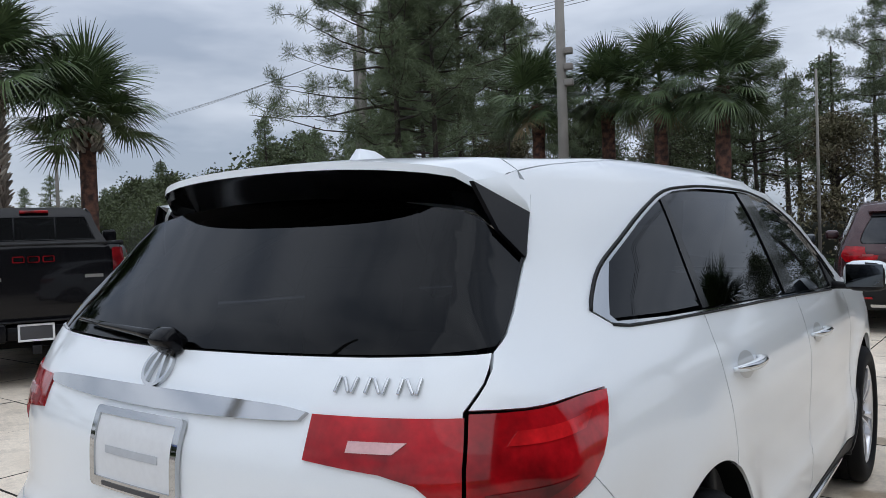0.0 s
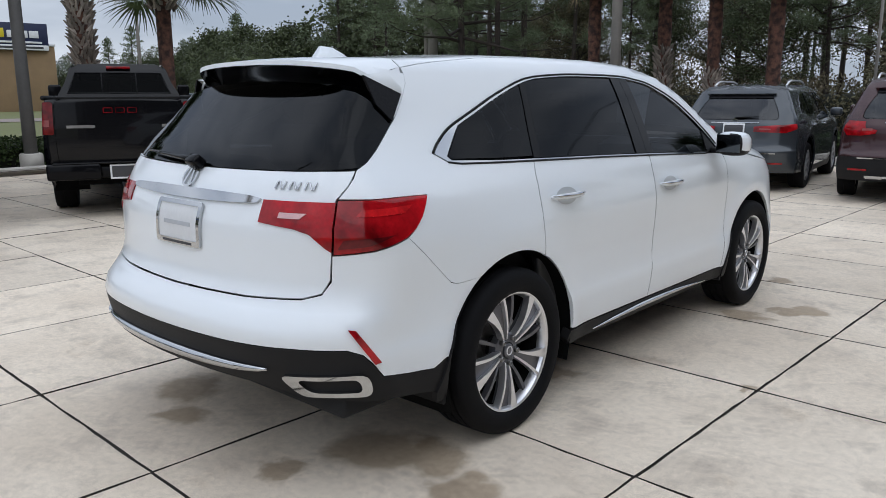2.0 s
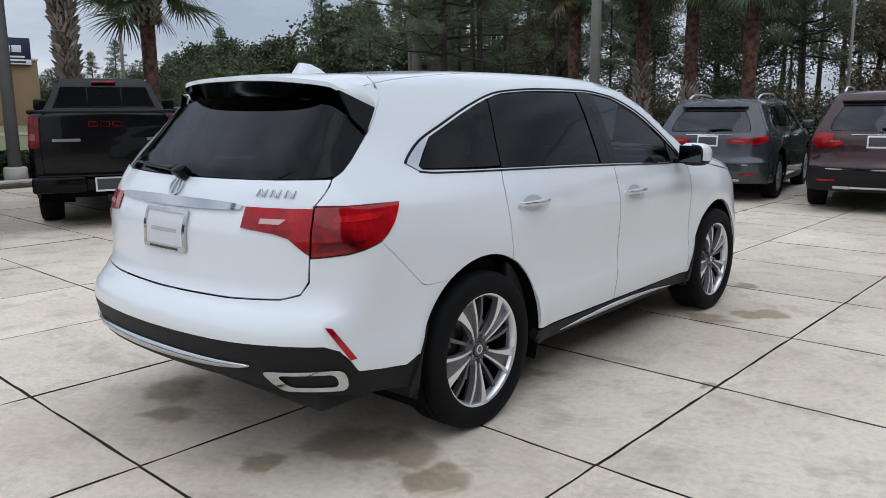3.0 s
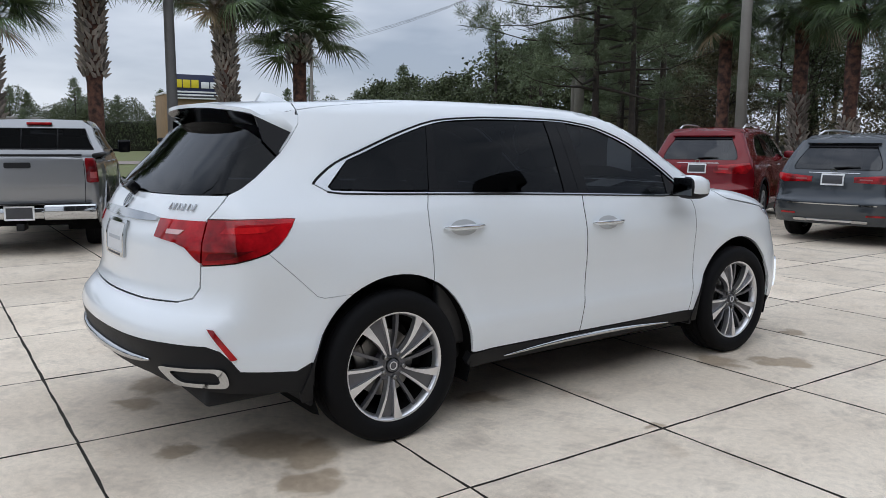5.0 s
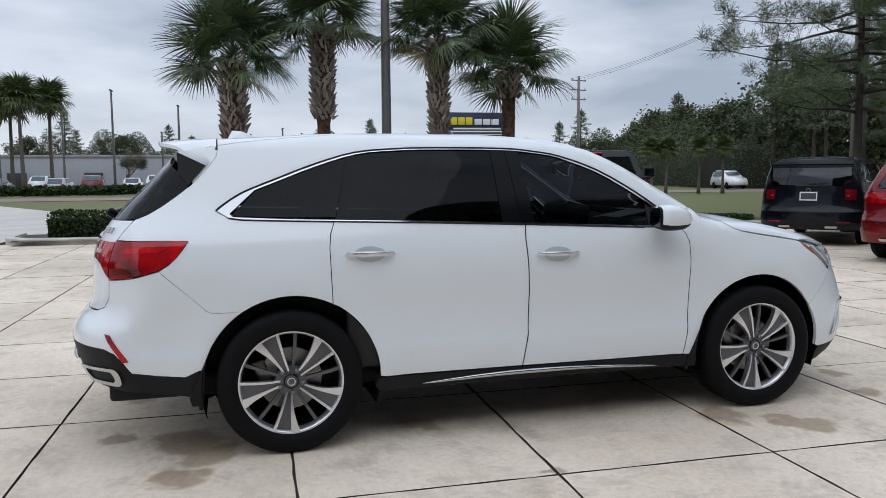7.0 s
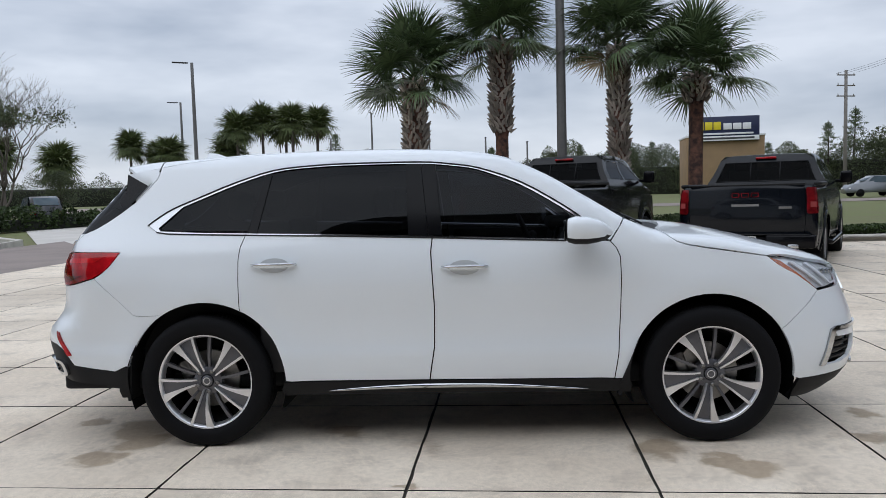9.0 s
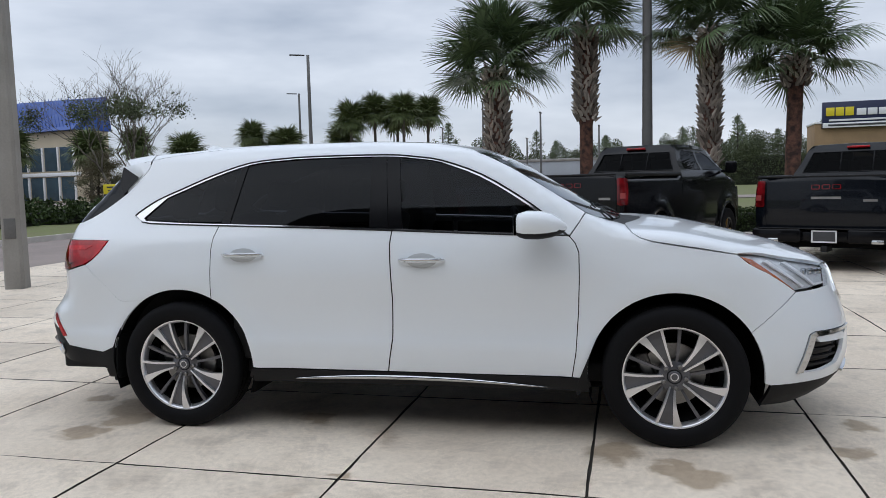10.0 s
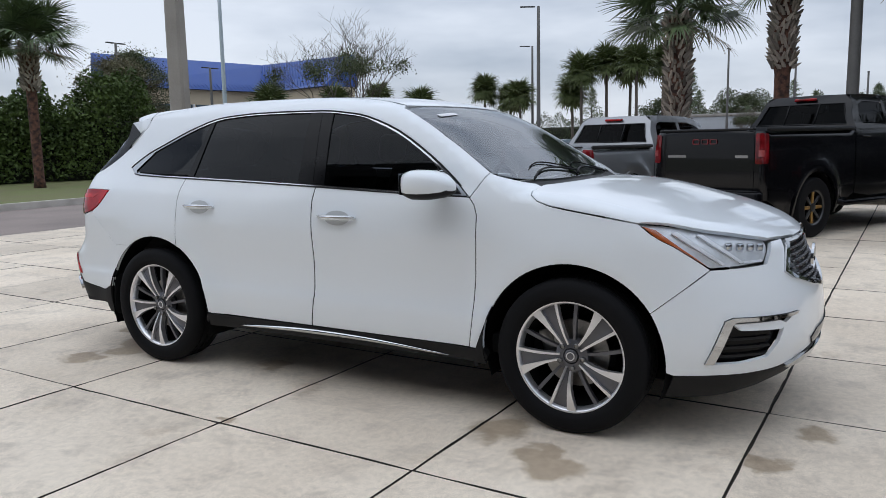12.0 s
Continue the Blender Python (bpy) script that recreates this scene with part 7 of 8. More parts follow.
def pine_meshes(seed, height, crown_from, spread, limbs, puffs=7, needles=150):
    """A long-needled pine: bare trunk, bent limbs, and round needle tufts along their outer halves. Returns two meshes."""
    r = random.Random(seed)
    g = np.random.default_rng(seed)
    lean = Vector((r.uniform(-0.5, 0.5), r.uniform(-0.5, 0.5), 0))
    ax = lambda t: Vector((lean.x * t + 0.10 * math.sin(4 * t + seed), lean.y * t, height * t))
    ts = [i / 9 for i in range(10)]
    girth_ = height * 0.0085 + 0.02
    bits, heads = [tube([ax(t) for t in ts], [girth_ * (1 - 0.8 * t) + 0.012 for t in ts], 9)], []
    for i in range(limbs):
        v = (i + 0.5) / limbs
        u = crown_from + (0.99 - crown_from) * v
        a = i * 2.4 + r.uniform(-0.5, 0.5)
        L = spread * (0.55 + 0.6 * math.sin(math.pi * min(1, 0.25 + 0.75 * v))) * (1 - 0.45 * v) * r.uniform(0.55, 1.15)
        s_ = ax(u)
        e = s_ + Vector((math.cos(a) * L, math.sin(a) * L, L * (r.uniform(-0.15, 0.25) + 0.55 * v)))
        mid = s_.lerp(e, 0.5) + Vector((0, 0, -0.07 * L))
        line = branch_line(s_, mid, 2, 0.05 * L, r) + branch_line(mid, e, 2, 0.05 * L, r)[1:]
        bits.append(tube(line, [0.055 * (1.2 - u) + 0.02, 0.04 * (1.2 - u) + 0.016, 0.024, 0.016, 0.008], 5))
        for q in range(puffs):
            t = 0.38 + 0.62 * (q + r.random()) / puffs
            base = s_.lerp(e, t)
            h = base + Vector((r.uniform(-1, 1), r.uniform(-1, 1), r.uniform(-0.15, 0.55))) * (0.26 * L * (1.1 - 0.5 * t))
            heads.append(h)
            bits.append(tube([base, base.lerp(h, 0.6) + Vector((0, 0, -0.04)), h], [0.014, 0.010, 0.006], 4))
    wood = bpy.data.meshes.new("wood")
    bm = bm_of(bits)
    bm.to_mesh(wood)
    bm.free()
    c = np.repeat(np.array([tuple(p) for p in heads]), needles, axis=0)
    way = g.normal(size=c.shape) + np.array([0, 0, 0.35])
    way /= np.linalg.norm(way, axis=1, keepdims=True)
    ln = g.uniform(0.09, 0.18, (len(c), 1)) * np.repeat(g.uniform(0.7, 1.35, (len(heads), 1)), needles, axis=0)
    across = np.cross(way, g.normal(size=c.shape))
    across /= np.maximum(np.linalg.norm(across, axis=1, keepdims=True), 1e-6)
    c = c + way * ln * 1.25 + g.normal(size=c.shape) * 0.10
    return wood, quads("needles", c, way * ln, across * 0.0085)


PINES = [pine_meshes(*q) for q in SHAPES[:4]] + [pine_meshes(15, 14.5, 0.24, 4.9, 66, 8, 165)]
MIDPINES = [tree_meshes(*q, 0.032, 5.0, 20, ends_each=6, clump=0.085) for q in SHAPES[:4]]
FARPINES = [tree_meshes(*q, 0.055, 3.0, 16, ends_each=6, clump=0.10) for q in SHAPES[:4]]
OAKS = [tree_meshes(21, 8.5, 0.22, 3.4, 46, 0.036, 1.7, 80, kind="broad", ends_each=7, clump=0.13), tree_meshes(22, 6.5, 0.15, 2.8, 40, 0.034, 1.7, 80, kind="broad", ends_each=7, clump=0.13)]
FAROAKS = [tree_meshes(23, 8.5, 0.12, 3.6, 46, 0.11, 1.4, 16, kind="broad", ends_each=5, clump=0.14), tree_meshes(24, 6.5, 0.10, 3.0, 40, 0.11, 1.4, 16, kind="broad", ends_each=5, clump=0.14)]


def plant(kind, name, label, x, y, turn, size, group, leaves):
    t = thing(name, label, "tree", group, at=pose(x, y, -0.05, 0, 0, turn))
    t.scale = (size, size, size)
    part("trunk", kind[0], BARK, t)
    part("crown", kind[1], leaves, t)
    return t


woods = random.Random(5)
near = [(-16.2, 18.7, 4, 0.98), (-15.2, 19.4, 0, 0.75), (-15.7, 21.8, 0, 0.85), (-17.6, 28.5, 1, 0.8), (-13.5, 26.5, 0, 0.45), (-10.0, 29.5, 1, 0.5), (-26.5, 32.0, 1, 1.0), (-31.0, 37.0, 0, 0.95), (-6.0, 28.0, 3, 0.8), (-1.5, 30.5, 1, 0.75), (2.5, 29.0, 3, 0.85), (-37.0, 44.0, 3, 1.0), (-16.0, 35.0, 2, 0.42), (-21.2, 26.6, 1, 0.85), (-25.0, 31.6, 4, 0.8)]
for i, (x, y, k, s) in enumerate(near):
    plant(PINES[k], "pine_tree", "tall pine with dark needles and a bare lower trunk", x, y, woods.uniform(0, 360), s, "pines at the woodland edge", NEEDLE)
for i in range(22):
    d = woods.uniform(0, 1)
    x = 10 - 62 * ((i + 0.5) / 22) + woods.uniform(-1.5, 1.5)
    y = 33 + max(0, -x - 18) * 0.75 + woods.uniform(0, 14)
    k = woods.randrange(4)
    plant(MIDPINES[k], "pine_tree", "pine in the dense wood behind the lot", x, y, woods.uniform(0, 360), woods.uniform(0.4, 0.55) if x > -17 else woods.uniform(0.75, 1.0), "pines of the wood", NEEDLE)
for i in range(13):
    x, y = -10.5 + 1.45 * i + woods.uniform(-0.5, 0.5), 36 + woods.uniform(0, 8)
    plant(MIDPINES[i % 4], "pine_tree", "slim pine of the wood with sky between the trunks", x, y, woods.uniform(0, 360), woods.uniform(9.0, 11.0) / SHAPES[i % 4][1], "pines of the wood", NEEDLE)
for i in range(14):
    x = 9 - 50 * ((i + 0.5) / 14) + woods.uniform(-1, 1)
    y = 27.5 + max(0, -x - 16) * 0.8 + woods.uniform(-1.0, 5.0)
    plant(OAKS[i % 2], "understory_tree", "low leafy tree under the pines", x, y, woods.uniform(0, 360), woods.uniform(0.6, 1.0), "understory trees", SCRUB if i % 3 else LEAF)


def bush_row(name, label, line, width, height, count, leaf, mat, z0=0.0, clump=0.0, core=True, category="hedge", wave=1.0):
    """A clipped or loose row of shrubs along a line: many leaves over a core painted near-black as inner shade."""
    p = np.array(line, float)
    seg = np.linalg.norm(np.diff(p, axis=0), axis=1)
    cum = np.concatenate([[0], np.cumsum(seg)])
    s = rng.uniform(0, cum[-1], count)
    i = np.clip(np.searchsorted(cum, s) - 1, 0, len(seg) - 1)
    f = ((s - cum[i]) / seg[i])[:, None]
    base = p[i] * (1 - f) + p[i + 1] * f
    t = (p[i + 1] - p[i]) / seg[i][:, None]
    nrm = np.stack([-t[:, 1], t[:, 0]], 1)
    a = rng.uniform(0, np.pi, count)
    a = np.where(rng.random(count) < 0.25, a ** 2 / np.pi * 0.2, a)
    a = np.where(rng.random(count) < 0.5, a, np.pi - a)
    q = s * wave
    bump = 1 + clump * np.sin(q * 1.9 + 0.9 * np.sin(q * 0.7)) * 0.35 + clump * np.sin(q * 4.3 + 1.3 * np.sin(q * 1.1)) * 0.25 + clump * np.sin(q * 0.53) * 0.25
    rr = rng.uniform(0.80, 1.05, count)
    ca, sa = np.cos(a), np.sin(a)
    off = np.sign(ca) * np.abs(ca) ** 0.45 * width / 2 * rr
    up = np.abs(sa) ** 0.45 * height * rr * bump
    c = np.column_stack([base + nrm * off[:, None], z0 + 0.02 + up])
    t_ = thing(name, label, category)
    tagged(part("leaves", leaf_cloud("leaves", c, leaf, 0.0, 1.6), mat, t_), kind="stuff")
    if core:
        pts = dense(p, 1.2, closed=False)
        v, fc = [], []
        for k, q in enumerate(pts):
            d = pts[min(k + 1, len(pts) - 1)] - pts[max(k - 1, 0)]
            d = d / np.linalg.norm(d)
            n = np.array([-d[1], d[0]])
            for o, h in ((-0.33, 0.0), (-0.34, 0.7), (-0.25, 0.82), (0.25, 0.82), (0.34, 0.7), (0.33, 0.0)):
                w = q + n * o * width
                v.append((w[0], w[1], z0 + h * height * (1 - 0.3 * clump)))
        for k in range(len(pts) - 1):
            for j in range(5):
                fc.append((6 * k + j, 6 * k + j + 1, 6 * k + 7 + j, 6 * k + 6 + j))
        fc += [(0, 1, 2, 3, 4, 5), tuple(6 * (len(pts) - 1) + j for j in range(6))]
        part("shaded_inside", raw_mesh("core", v, fc), SHADECORE, t_)
    return t_


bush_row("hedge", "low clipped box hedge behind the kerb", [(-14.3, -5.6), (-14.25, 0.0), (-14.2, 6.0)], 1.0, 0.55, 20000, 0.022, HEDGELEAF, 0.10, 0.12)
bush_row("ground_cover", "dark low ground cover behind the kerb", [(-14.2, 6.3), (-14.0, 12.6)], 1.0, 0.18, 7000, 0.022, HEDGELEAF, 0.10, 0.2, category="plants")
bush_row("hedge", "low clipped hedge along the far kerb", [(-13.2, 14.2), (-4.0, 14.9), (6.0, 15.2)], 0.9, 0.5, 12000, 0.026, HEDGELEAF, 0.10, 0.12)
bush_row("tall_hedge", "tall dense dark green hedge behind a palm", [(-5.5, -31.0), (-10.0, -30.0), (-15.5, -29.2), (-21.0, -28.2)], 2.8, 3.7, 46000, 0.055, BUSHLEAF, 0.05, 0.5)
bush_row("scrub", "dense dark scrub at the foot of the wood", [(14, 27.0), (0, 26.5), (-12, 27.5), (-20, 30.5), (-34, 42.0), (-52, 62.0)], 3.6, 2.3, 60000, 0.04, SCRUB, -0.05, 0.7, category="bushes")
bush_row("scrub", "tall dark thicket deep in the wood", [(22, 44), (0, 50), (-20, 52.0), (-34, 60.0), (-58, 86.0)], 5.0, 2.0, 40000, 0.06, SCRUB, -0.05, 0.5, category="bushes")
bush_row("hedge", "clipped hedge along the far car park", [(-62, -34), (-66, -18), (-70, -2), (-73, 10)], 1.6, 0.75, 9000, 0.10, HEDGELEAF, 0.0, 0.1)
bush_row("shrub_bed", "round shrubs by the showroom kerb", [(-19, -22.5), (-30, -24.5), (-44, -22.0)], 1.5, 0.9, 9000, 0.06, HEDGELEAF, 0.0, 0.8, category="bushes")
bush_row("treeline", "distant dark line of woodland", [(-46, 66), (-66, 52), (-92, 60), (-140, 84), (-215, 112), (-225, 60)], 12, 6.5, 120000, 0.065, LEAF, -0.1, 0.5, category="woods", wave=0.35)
bush_row("treeline", "distant woodland along the horizon", [(-190, 60), (-230, 10), (-230, -60), (-200, -140), (-140, -190)], 14, 7.5, 70000, 0.12, LEAF, -0.1, 0.5, category="woods", wave=0.25)

bush_row("treeline", "leafy woodland behind the store sign", [(-112, 72), (-126, 46), (-134, 26), (-137, 20)], 9, 6.8, 70000, 0.075, LEAF, -0.1, 0.5, category="woods", wave=0.3)
bush_row("treeline", "woodland behind the low grey building", [(-168, 34), (-170, 0), (-168, -44)], 9, 8.6, 60000, 0.10, LEAF, -0.1, 0.5, category="woods", wave=0.25)

far = random.Random(9)
for i in range(26):
    t = i / 25
    x, y = (-114 - 22 * t, 70 - 52 * t) if i % 2 else (-166 - 3 * far.random(), 34 - 76 * t)
    k = FARPINES[far.randrange(4)] if i % 3 else FAROAKS[i % 2]
    plant(k, "far_tree", "mid-green tree in the woodland beyond the road", x + far.uniform(-3, 3), y + far.uniform(-2, 2), far.uniform(0, 360), (0.62 if i % 3 else 1.05) * far.uniform(0.85, 1.15) * (1.0 if i % 2 else 1.2), "trees beyond the road", NEEDLE if i % 3 else LEAF)
for i in range(56):
    x, y = -50 - 2.6 * i + far.uniform(-3, 3), 50 + 0.42 * 2.6 * i + far.uniform(-6, 8)
    plant(FARPINES[far.randrange(4)], "pine_tree", "far pine above the woodland line", x, y, far.uniform(0, 360), far.uniform(0.6, 0.9), "far pines", NEEDLE)
for i in range(36):
    x = -50 - 3.6 * i + far.uniform(-2, 2)
    plant(FAROAKS[i % 2], "far_tree", "leafy tree in the distant woodland line", x, 52 + abs(x + 66) * 0.40 + far.uniform(-3, 3), far.uniform(0, 360), far.uniform(1.05, 1.5), "far trees", LEAF)
for x, y, s in ((-150, -28, 0.55), (-155, -20, 0.5), (-148, -8, 0.5), (-152, 2, 0.55), (-128, -42, 0.6), (-150, 16, 0.6), (-145, 26, 0.6)):
    plant(FARPINES[far.randrange(4)], "pine_tree", "far pine behind the car park", x, y, far.uniform(0, 360), s, "far pines", NEEDLE)
for x, y, s, k in ((-46, -29, 0.42, 0), (-40, -31.5, 0.62, 1), (-23.5, -32.5, 0.95, 1), (-25.5, -34, 0.8, 0), (-54, -25, 0.55, 1)):
    plant(OAKS[k], "small_tree", "small leafy tree in a planting bed", x, y, far.uniform(0, 360), s, "trees by the showroom", LEAF)


def bare_tree(x, y, height, seed):
    """A half-bare tree: forking grey limbs with few leaves."""
    r = random.Random(seed)
    bits, tips = [], []

    def grow_limb(p, way, L, g, depth):
        e = p + way * L
        bits.append(tube(branch_line(p, e, 3, 0.05 * L, r), [g, g * 0.85, g * 0.7, g * 0.6], 5))
        if depth == 0:
            tips.append(e)
            return
        for _ in range(3):
            w = (way + Vector((r.uniform(-0.8, 0.8), r.uniform(-0.8, 0.8), r.uniform(-0.15, 0.6)))).normalized()
            grow_limb(e, w, L * r.uniform(0.6, 0.85), g * 0.58, depth - 1)
    for k in range(4):
        grow_limb(Vector((0, 0, -0.15)), Vector((r.uniform(-0.6, 0.6), r.uniform(-0.6, 0.6), 1)).normalized(), height * 0.235, 0.10, 5)
    t = thing("bare_tree", "half-bare spreading tree with thin grey branches", "tree", at=pose(x, y, 0))
    part("branch_work", bm_of(bits), TWIG, t)
    e = np.array([tuple(p) for p in tips])
    low = e[e[:, 2] < height * 0.50]
    c = np.repeat(low, 40, axis=0) + rng.normal(size=(len(low) * 40, 3)) * 0.26
    part("crown", leaf_cloud("leaves", c, 0.042, 0.0, 1.6), LEAF, t)
    return t


bare_tree(-37.5, -27.9, 12.6, 3)
bare_tree(-120, -17, 8.0, 6)


FARFROND = leaf_material("sunlit_fan_frond", (0.165, 0.195, 0.075), (0.085, 0.110, 0.045), 0.5)
FARFANS = [frond_mesh(60 + i, 0.72, 0.34 + 0.08 * i, 0.55, 20, 0.045) for i in range(3)]


def fan_palm(x, y, height, seed, group="far fan palms", size=2.3):
    """A slim tall palm seen from afar."""
    r = random.Random(seed)
    p = thing("palm_tree", "slim tall fan palm with a round crown", "palm", group, at=pose(x, y, 0, 0, 0, r.uniform(0, 360)))
    part("trunk", tube([(0.1 * math.sin(2.0 * t + seed), 0, height * t) for t in np.linspace(0, 1, 7)], [k * min(1.0, size / 1.6) for k in (0.30, 0.24, 0.2, 0.19, 0.18, 0.18, 0.22)], 9), TWIG, p)
    for i in range(44):
        u = (i + 0.5) / 44
        m = Matrix.Translation((0.1 * math.sin(2 + seed), 0, height + 0.2)) @ Matrix.Rotation(radians(i * 137.5), 4, "Z") @ Matrix.Rotation(radians(-(80 - 125 * u + r.uniform(-8, 8))), 4, "Y") @ Matrix.Diagonal((size, size, size, 1))
        part("frond", FARFANS[r.randrange(3)], FARFROND, p, at=m)


for i, (x, y) in enumerate(((-44.8, 31.9), (-43.9, 33.3), (-46.7, 29.0), (-46.1, 30.0))):
    fan_palm(x, y, 3.15, 40 + i, "young palms beside the highway", 0.8)
for i, (x, y, hgt) in enumerate([(-90, -30.5, 9.5), (-92, -28.0, 10.6), (-94, -25.5, 9.8), (-90, -23.5, 10.2), (-95, -21.5, 10.4), (-92, -32.5, 7.0), (-100, -49, 8.5), (-101, -45.5, 7.0), (-98, -42.5, 7.4), (-88, -60, 7.2), (-70, -54, 5.6), (-76, -46, 5.2), (-63, -58, 5.6)]):
    fan_palm(x, y, hgt, i)
# ---------- ground sheets, kerbs, poles, buildings ----------
def plane(x0, y0, x1, y1, z, n=1):
    bm = bmesh.new()
    bmesh.ops.create_grid(bm, x_segments=n, y_segments=n, size=0.5, matrix=pose((x0 + x1) / 2, (y0 + y1) / 2, z) @ Matrix.Diagonal((x1 - x0, y1 - y0, 1, 1)))
    return bm


def sheet(name, pts, z, mat, label, category="ground"):
    bm = bmesh.new()
    f = bm.faces.new([bm.verts.new((x, y, z)) for x, y in pts])
    if f.normal.z < 0:
        f.normal_flip()
    bmesh.ops.recalc_face_normals(bm, faces=bm.faces[:])
    for q in bm.faces:
        if q.normal.z < 0:
            q.normal_flip()
    return tagged(part(name, bm, mat), label, category, kind="structure")


sheet("ground", [(-900, -900), (900, -900), (900, 900), (-900, 900)], -0.06, GRASS, "grassy ground reaching the horizon")
sheet("woodland_floor", [(30, 20), (-10, 20.5), (-22, 26), (-70, 78), (-40, 110), (30, 90)], -0.045, SOIL, "leaf litter under the trees")
sheet("road", [(-58, -200), (-50, -200), (-50, 34), (-44, 66), (-36, 90), (-46, 90), (-58, 40)], -0.03, ASPHALT, "grey highway beyond the grass", "road")
sheet("driveway", [(-12.9, -6.7), (-12.9, -9.4), (-20, -15), (-40, -28), (-50, -30), (-50, -18), (-32, -9), (-15.4, 3.0), (-15.4, -6.7)], -0.02, PALEROAD, "pale concrete driveway", "road")
sheet("car_park", [(-64, -90), (-140, -90), (-140, 12), (-76, 12), (-70, -16)], -0.035, ASPHALT, "asphalt of the far car park", "car park")
sheet("access_road", [(14, -9.4), (-14.0, -9.4), (-22, -15.2), (14, -15.2)], -0.012, ASPHALT, "worn brown-grey asphalt drive", "road")
sheet("lawn", [(14, -15.4), (-19, -15.4), (-24, -20), (-24, -40), (14, -40)], 0.02, GRASS, "patchy lawn before the tall hedge", "grass")


def kerb(name, line, label, height=0.15, width=0.16):
    p = dense(np.array(line, float), 0.9, closed=False)
    v, f = [], []
    prof = [(0.0, -0.08), (0.0, height - 0.03), (0.03, height), (width, height), (width, -0.08)]
    for i, q in enumerate(p):
        d = p[min(i + 1, len(p) - 1)] - p[max(i - 1, 0)]
        d = d / np.linalg.norm(d)
        n = np.array([-d[1], d[0]])
        for o, z in prof:
            w = q + n * o
            v.append((w[0], w[1], z))
    k = len(prof)
    for i in range(len(p) - 1):
        for j in range(k - 1):
            f.append((k * i + j, k * i + k + j, k * i + k + 1 + j, k * i + 1 + j))
    f += [tuple(range(k)), tuple(k * (len(p) - 1) + j for j in range(k))[::-1]]
    bm = bmesh.new()
    bm.from_mesh(raw_mesh("k", v, f, smooth=False))
    bmesh.ops.recalc_face_normals(bm, faces=bm.faces[:])
    return tagged(part(name, bm, KERB), label, "kerb", kind="structure")


kerb("kerb", [(-15.3, -6.5), (-13.9, -6.45), (-13.35, -6.0), (-13.15, -5.0), (-13.15, 4.0), (-13.0, 12.0), (-12.7, 13.1), (-11.8, 13.4), (-3.0, 13.7), (10.0, 14.0)], "pale concrete kerb round the parking bays")
kerb("kerb", [(14, -15.2), (-17.5, -15.2), (-20.5, -16.0), (-23.0, -18.5)][::-1], "pale concrete kerb along the lawn")
sheet("planting_strip", [(-13.1, -6.2), (-15.5, -6.4), (-15.5, 20), (12, 20), (12, 14.1), (-11.9, 13.55), (-12.9, 12.8)], 0.09, SOIL, "mulched planting strip with palms", "planting bed")


def lamp_pole(x, y, height, r0, mat, label, head=2, name="light_pole", spread=0.9, turn=0.0, base=True):
    p = thing(name, label, "lamp post", "light poles", at=pose(x, y, 0, 0, 0, turn))
    part("shaft", tube([(0, 0, height * t) for t in (0, 0.25, 0.5, 0.75, 1)], [r0, r0 * 0.92, r0 * 0.84, r0 * 0.76, r0 * 0.68], 12), mat, p)
    if base:
        part("base", tube([(0, 0, -0.05), (0, 0, 0.35), (0, 0, 0.38)], [r0 * 1.7, r0 * 1.7, r0 * 1.5], 16), KERB, p)
    for k in range(head):
        s = 1 if k == 0 else -1
        part("lamp_head", box(spread * 0.75, 0.32, 0.12, 0.03, pose(s * spread * 0.55, 0, height - 0.05)), POLEDARK, p)
    return p


POLEGREY = material("grey_pole_paint", (0.12, 0.115, 0.11), rough=0.6, vary=0.15, fine=30)
POLEDARK = material("dark_lamp_housing", (0.03, 0.03, 0.032), rough=0.5)
POLECONC = material("concrete_pole", (0.30, 0.285, 0.26), rough=0.85, vary=0.12, scale=1.2, fine=40, bump=0.25, second=(0.22, 0.205, 0.185))
POLEBLUE = material("pale_blue_pole", (0.42, 0.48, 0.52), rough=0.5, vary=0.08)
POLEWOOD = material("weathered_utility_pole", (0.22, 0.20, 0.18), rough=0.9, vary=0.2, scale=2, fine=30, bump=0.3)
lamp_pole(-13.65, 2.08, 9.2, 0.13, POLEGREY, "dark grey light pole among the palms", base=True, spread=1.2)
lamp_pole(-33.9, -35.7, 13.0, 0.16, POLEBLUE, "slim pale blue light pole", head=1)
lamp_pole(-77.0, -31.0, 16.0, 0.24, POLEGREY, "tall grey car park light pole", head=1, turn=-60, spread=2.2)
lamp_pole(-106.0, -44.0, 15.5, 0.22, POLEGREY, "tall grey car park light pole", head=1, turn=-60, spread=2.0)
for x, y, hgt in ((-120, -18, 14.5), (-118, -8.5, 12.2), (-128, 0.5, 10.5), (-126, -26, 11), (-132, -12, 9), (-135, 8, 10), (-62, -66, 10.5), (-54, -72, 13.0), (-138, -38, 12)):
    lamp_pole(x, y, hgt, 0.2, POLEGREY, "tall grey car park light pole", head=2, spread=1.3, base=False)
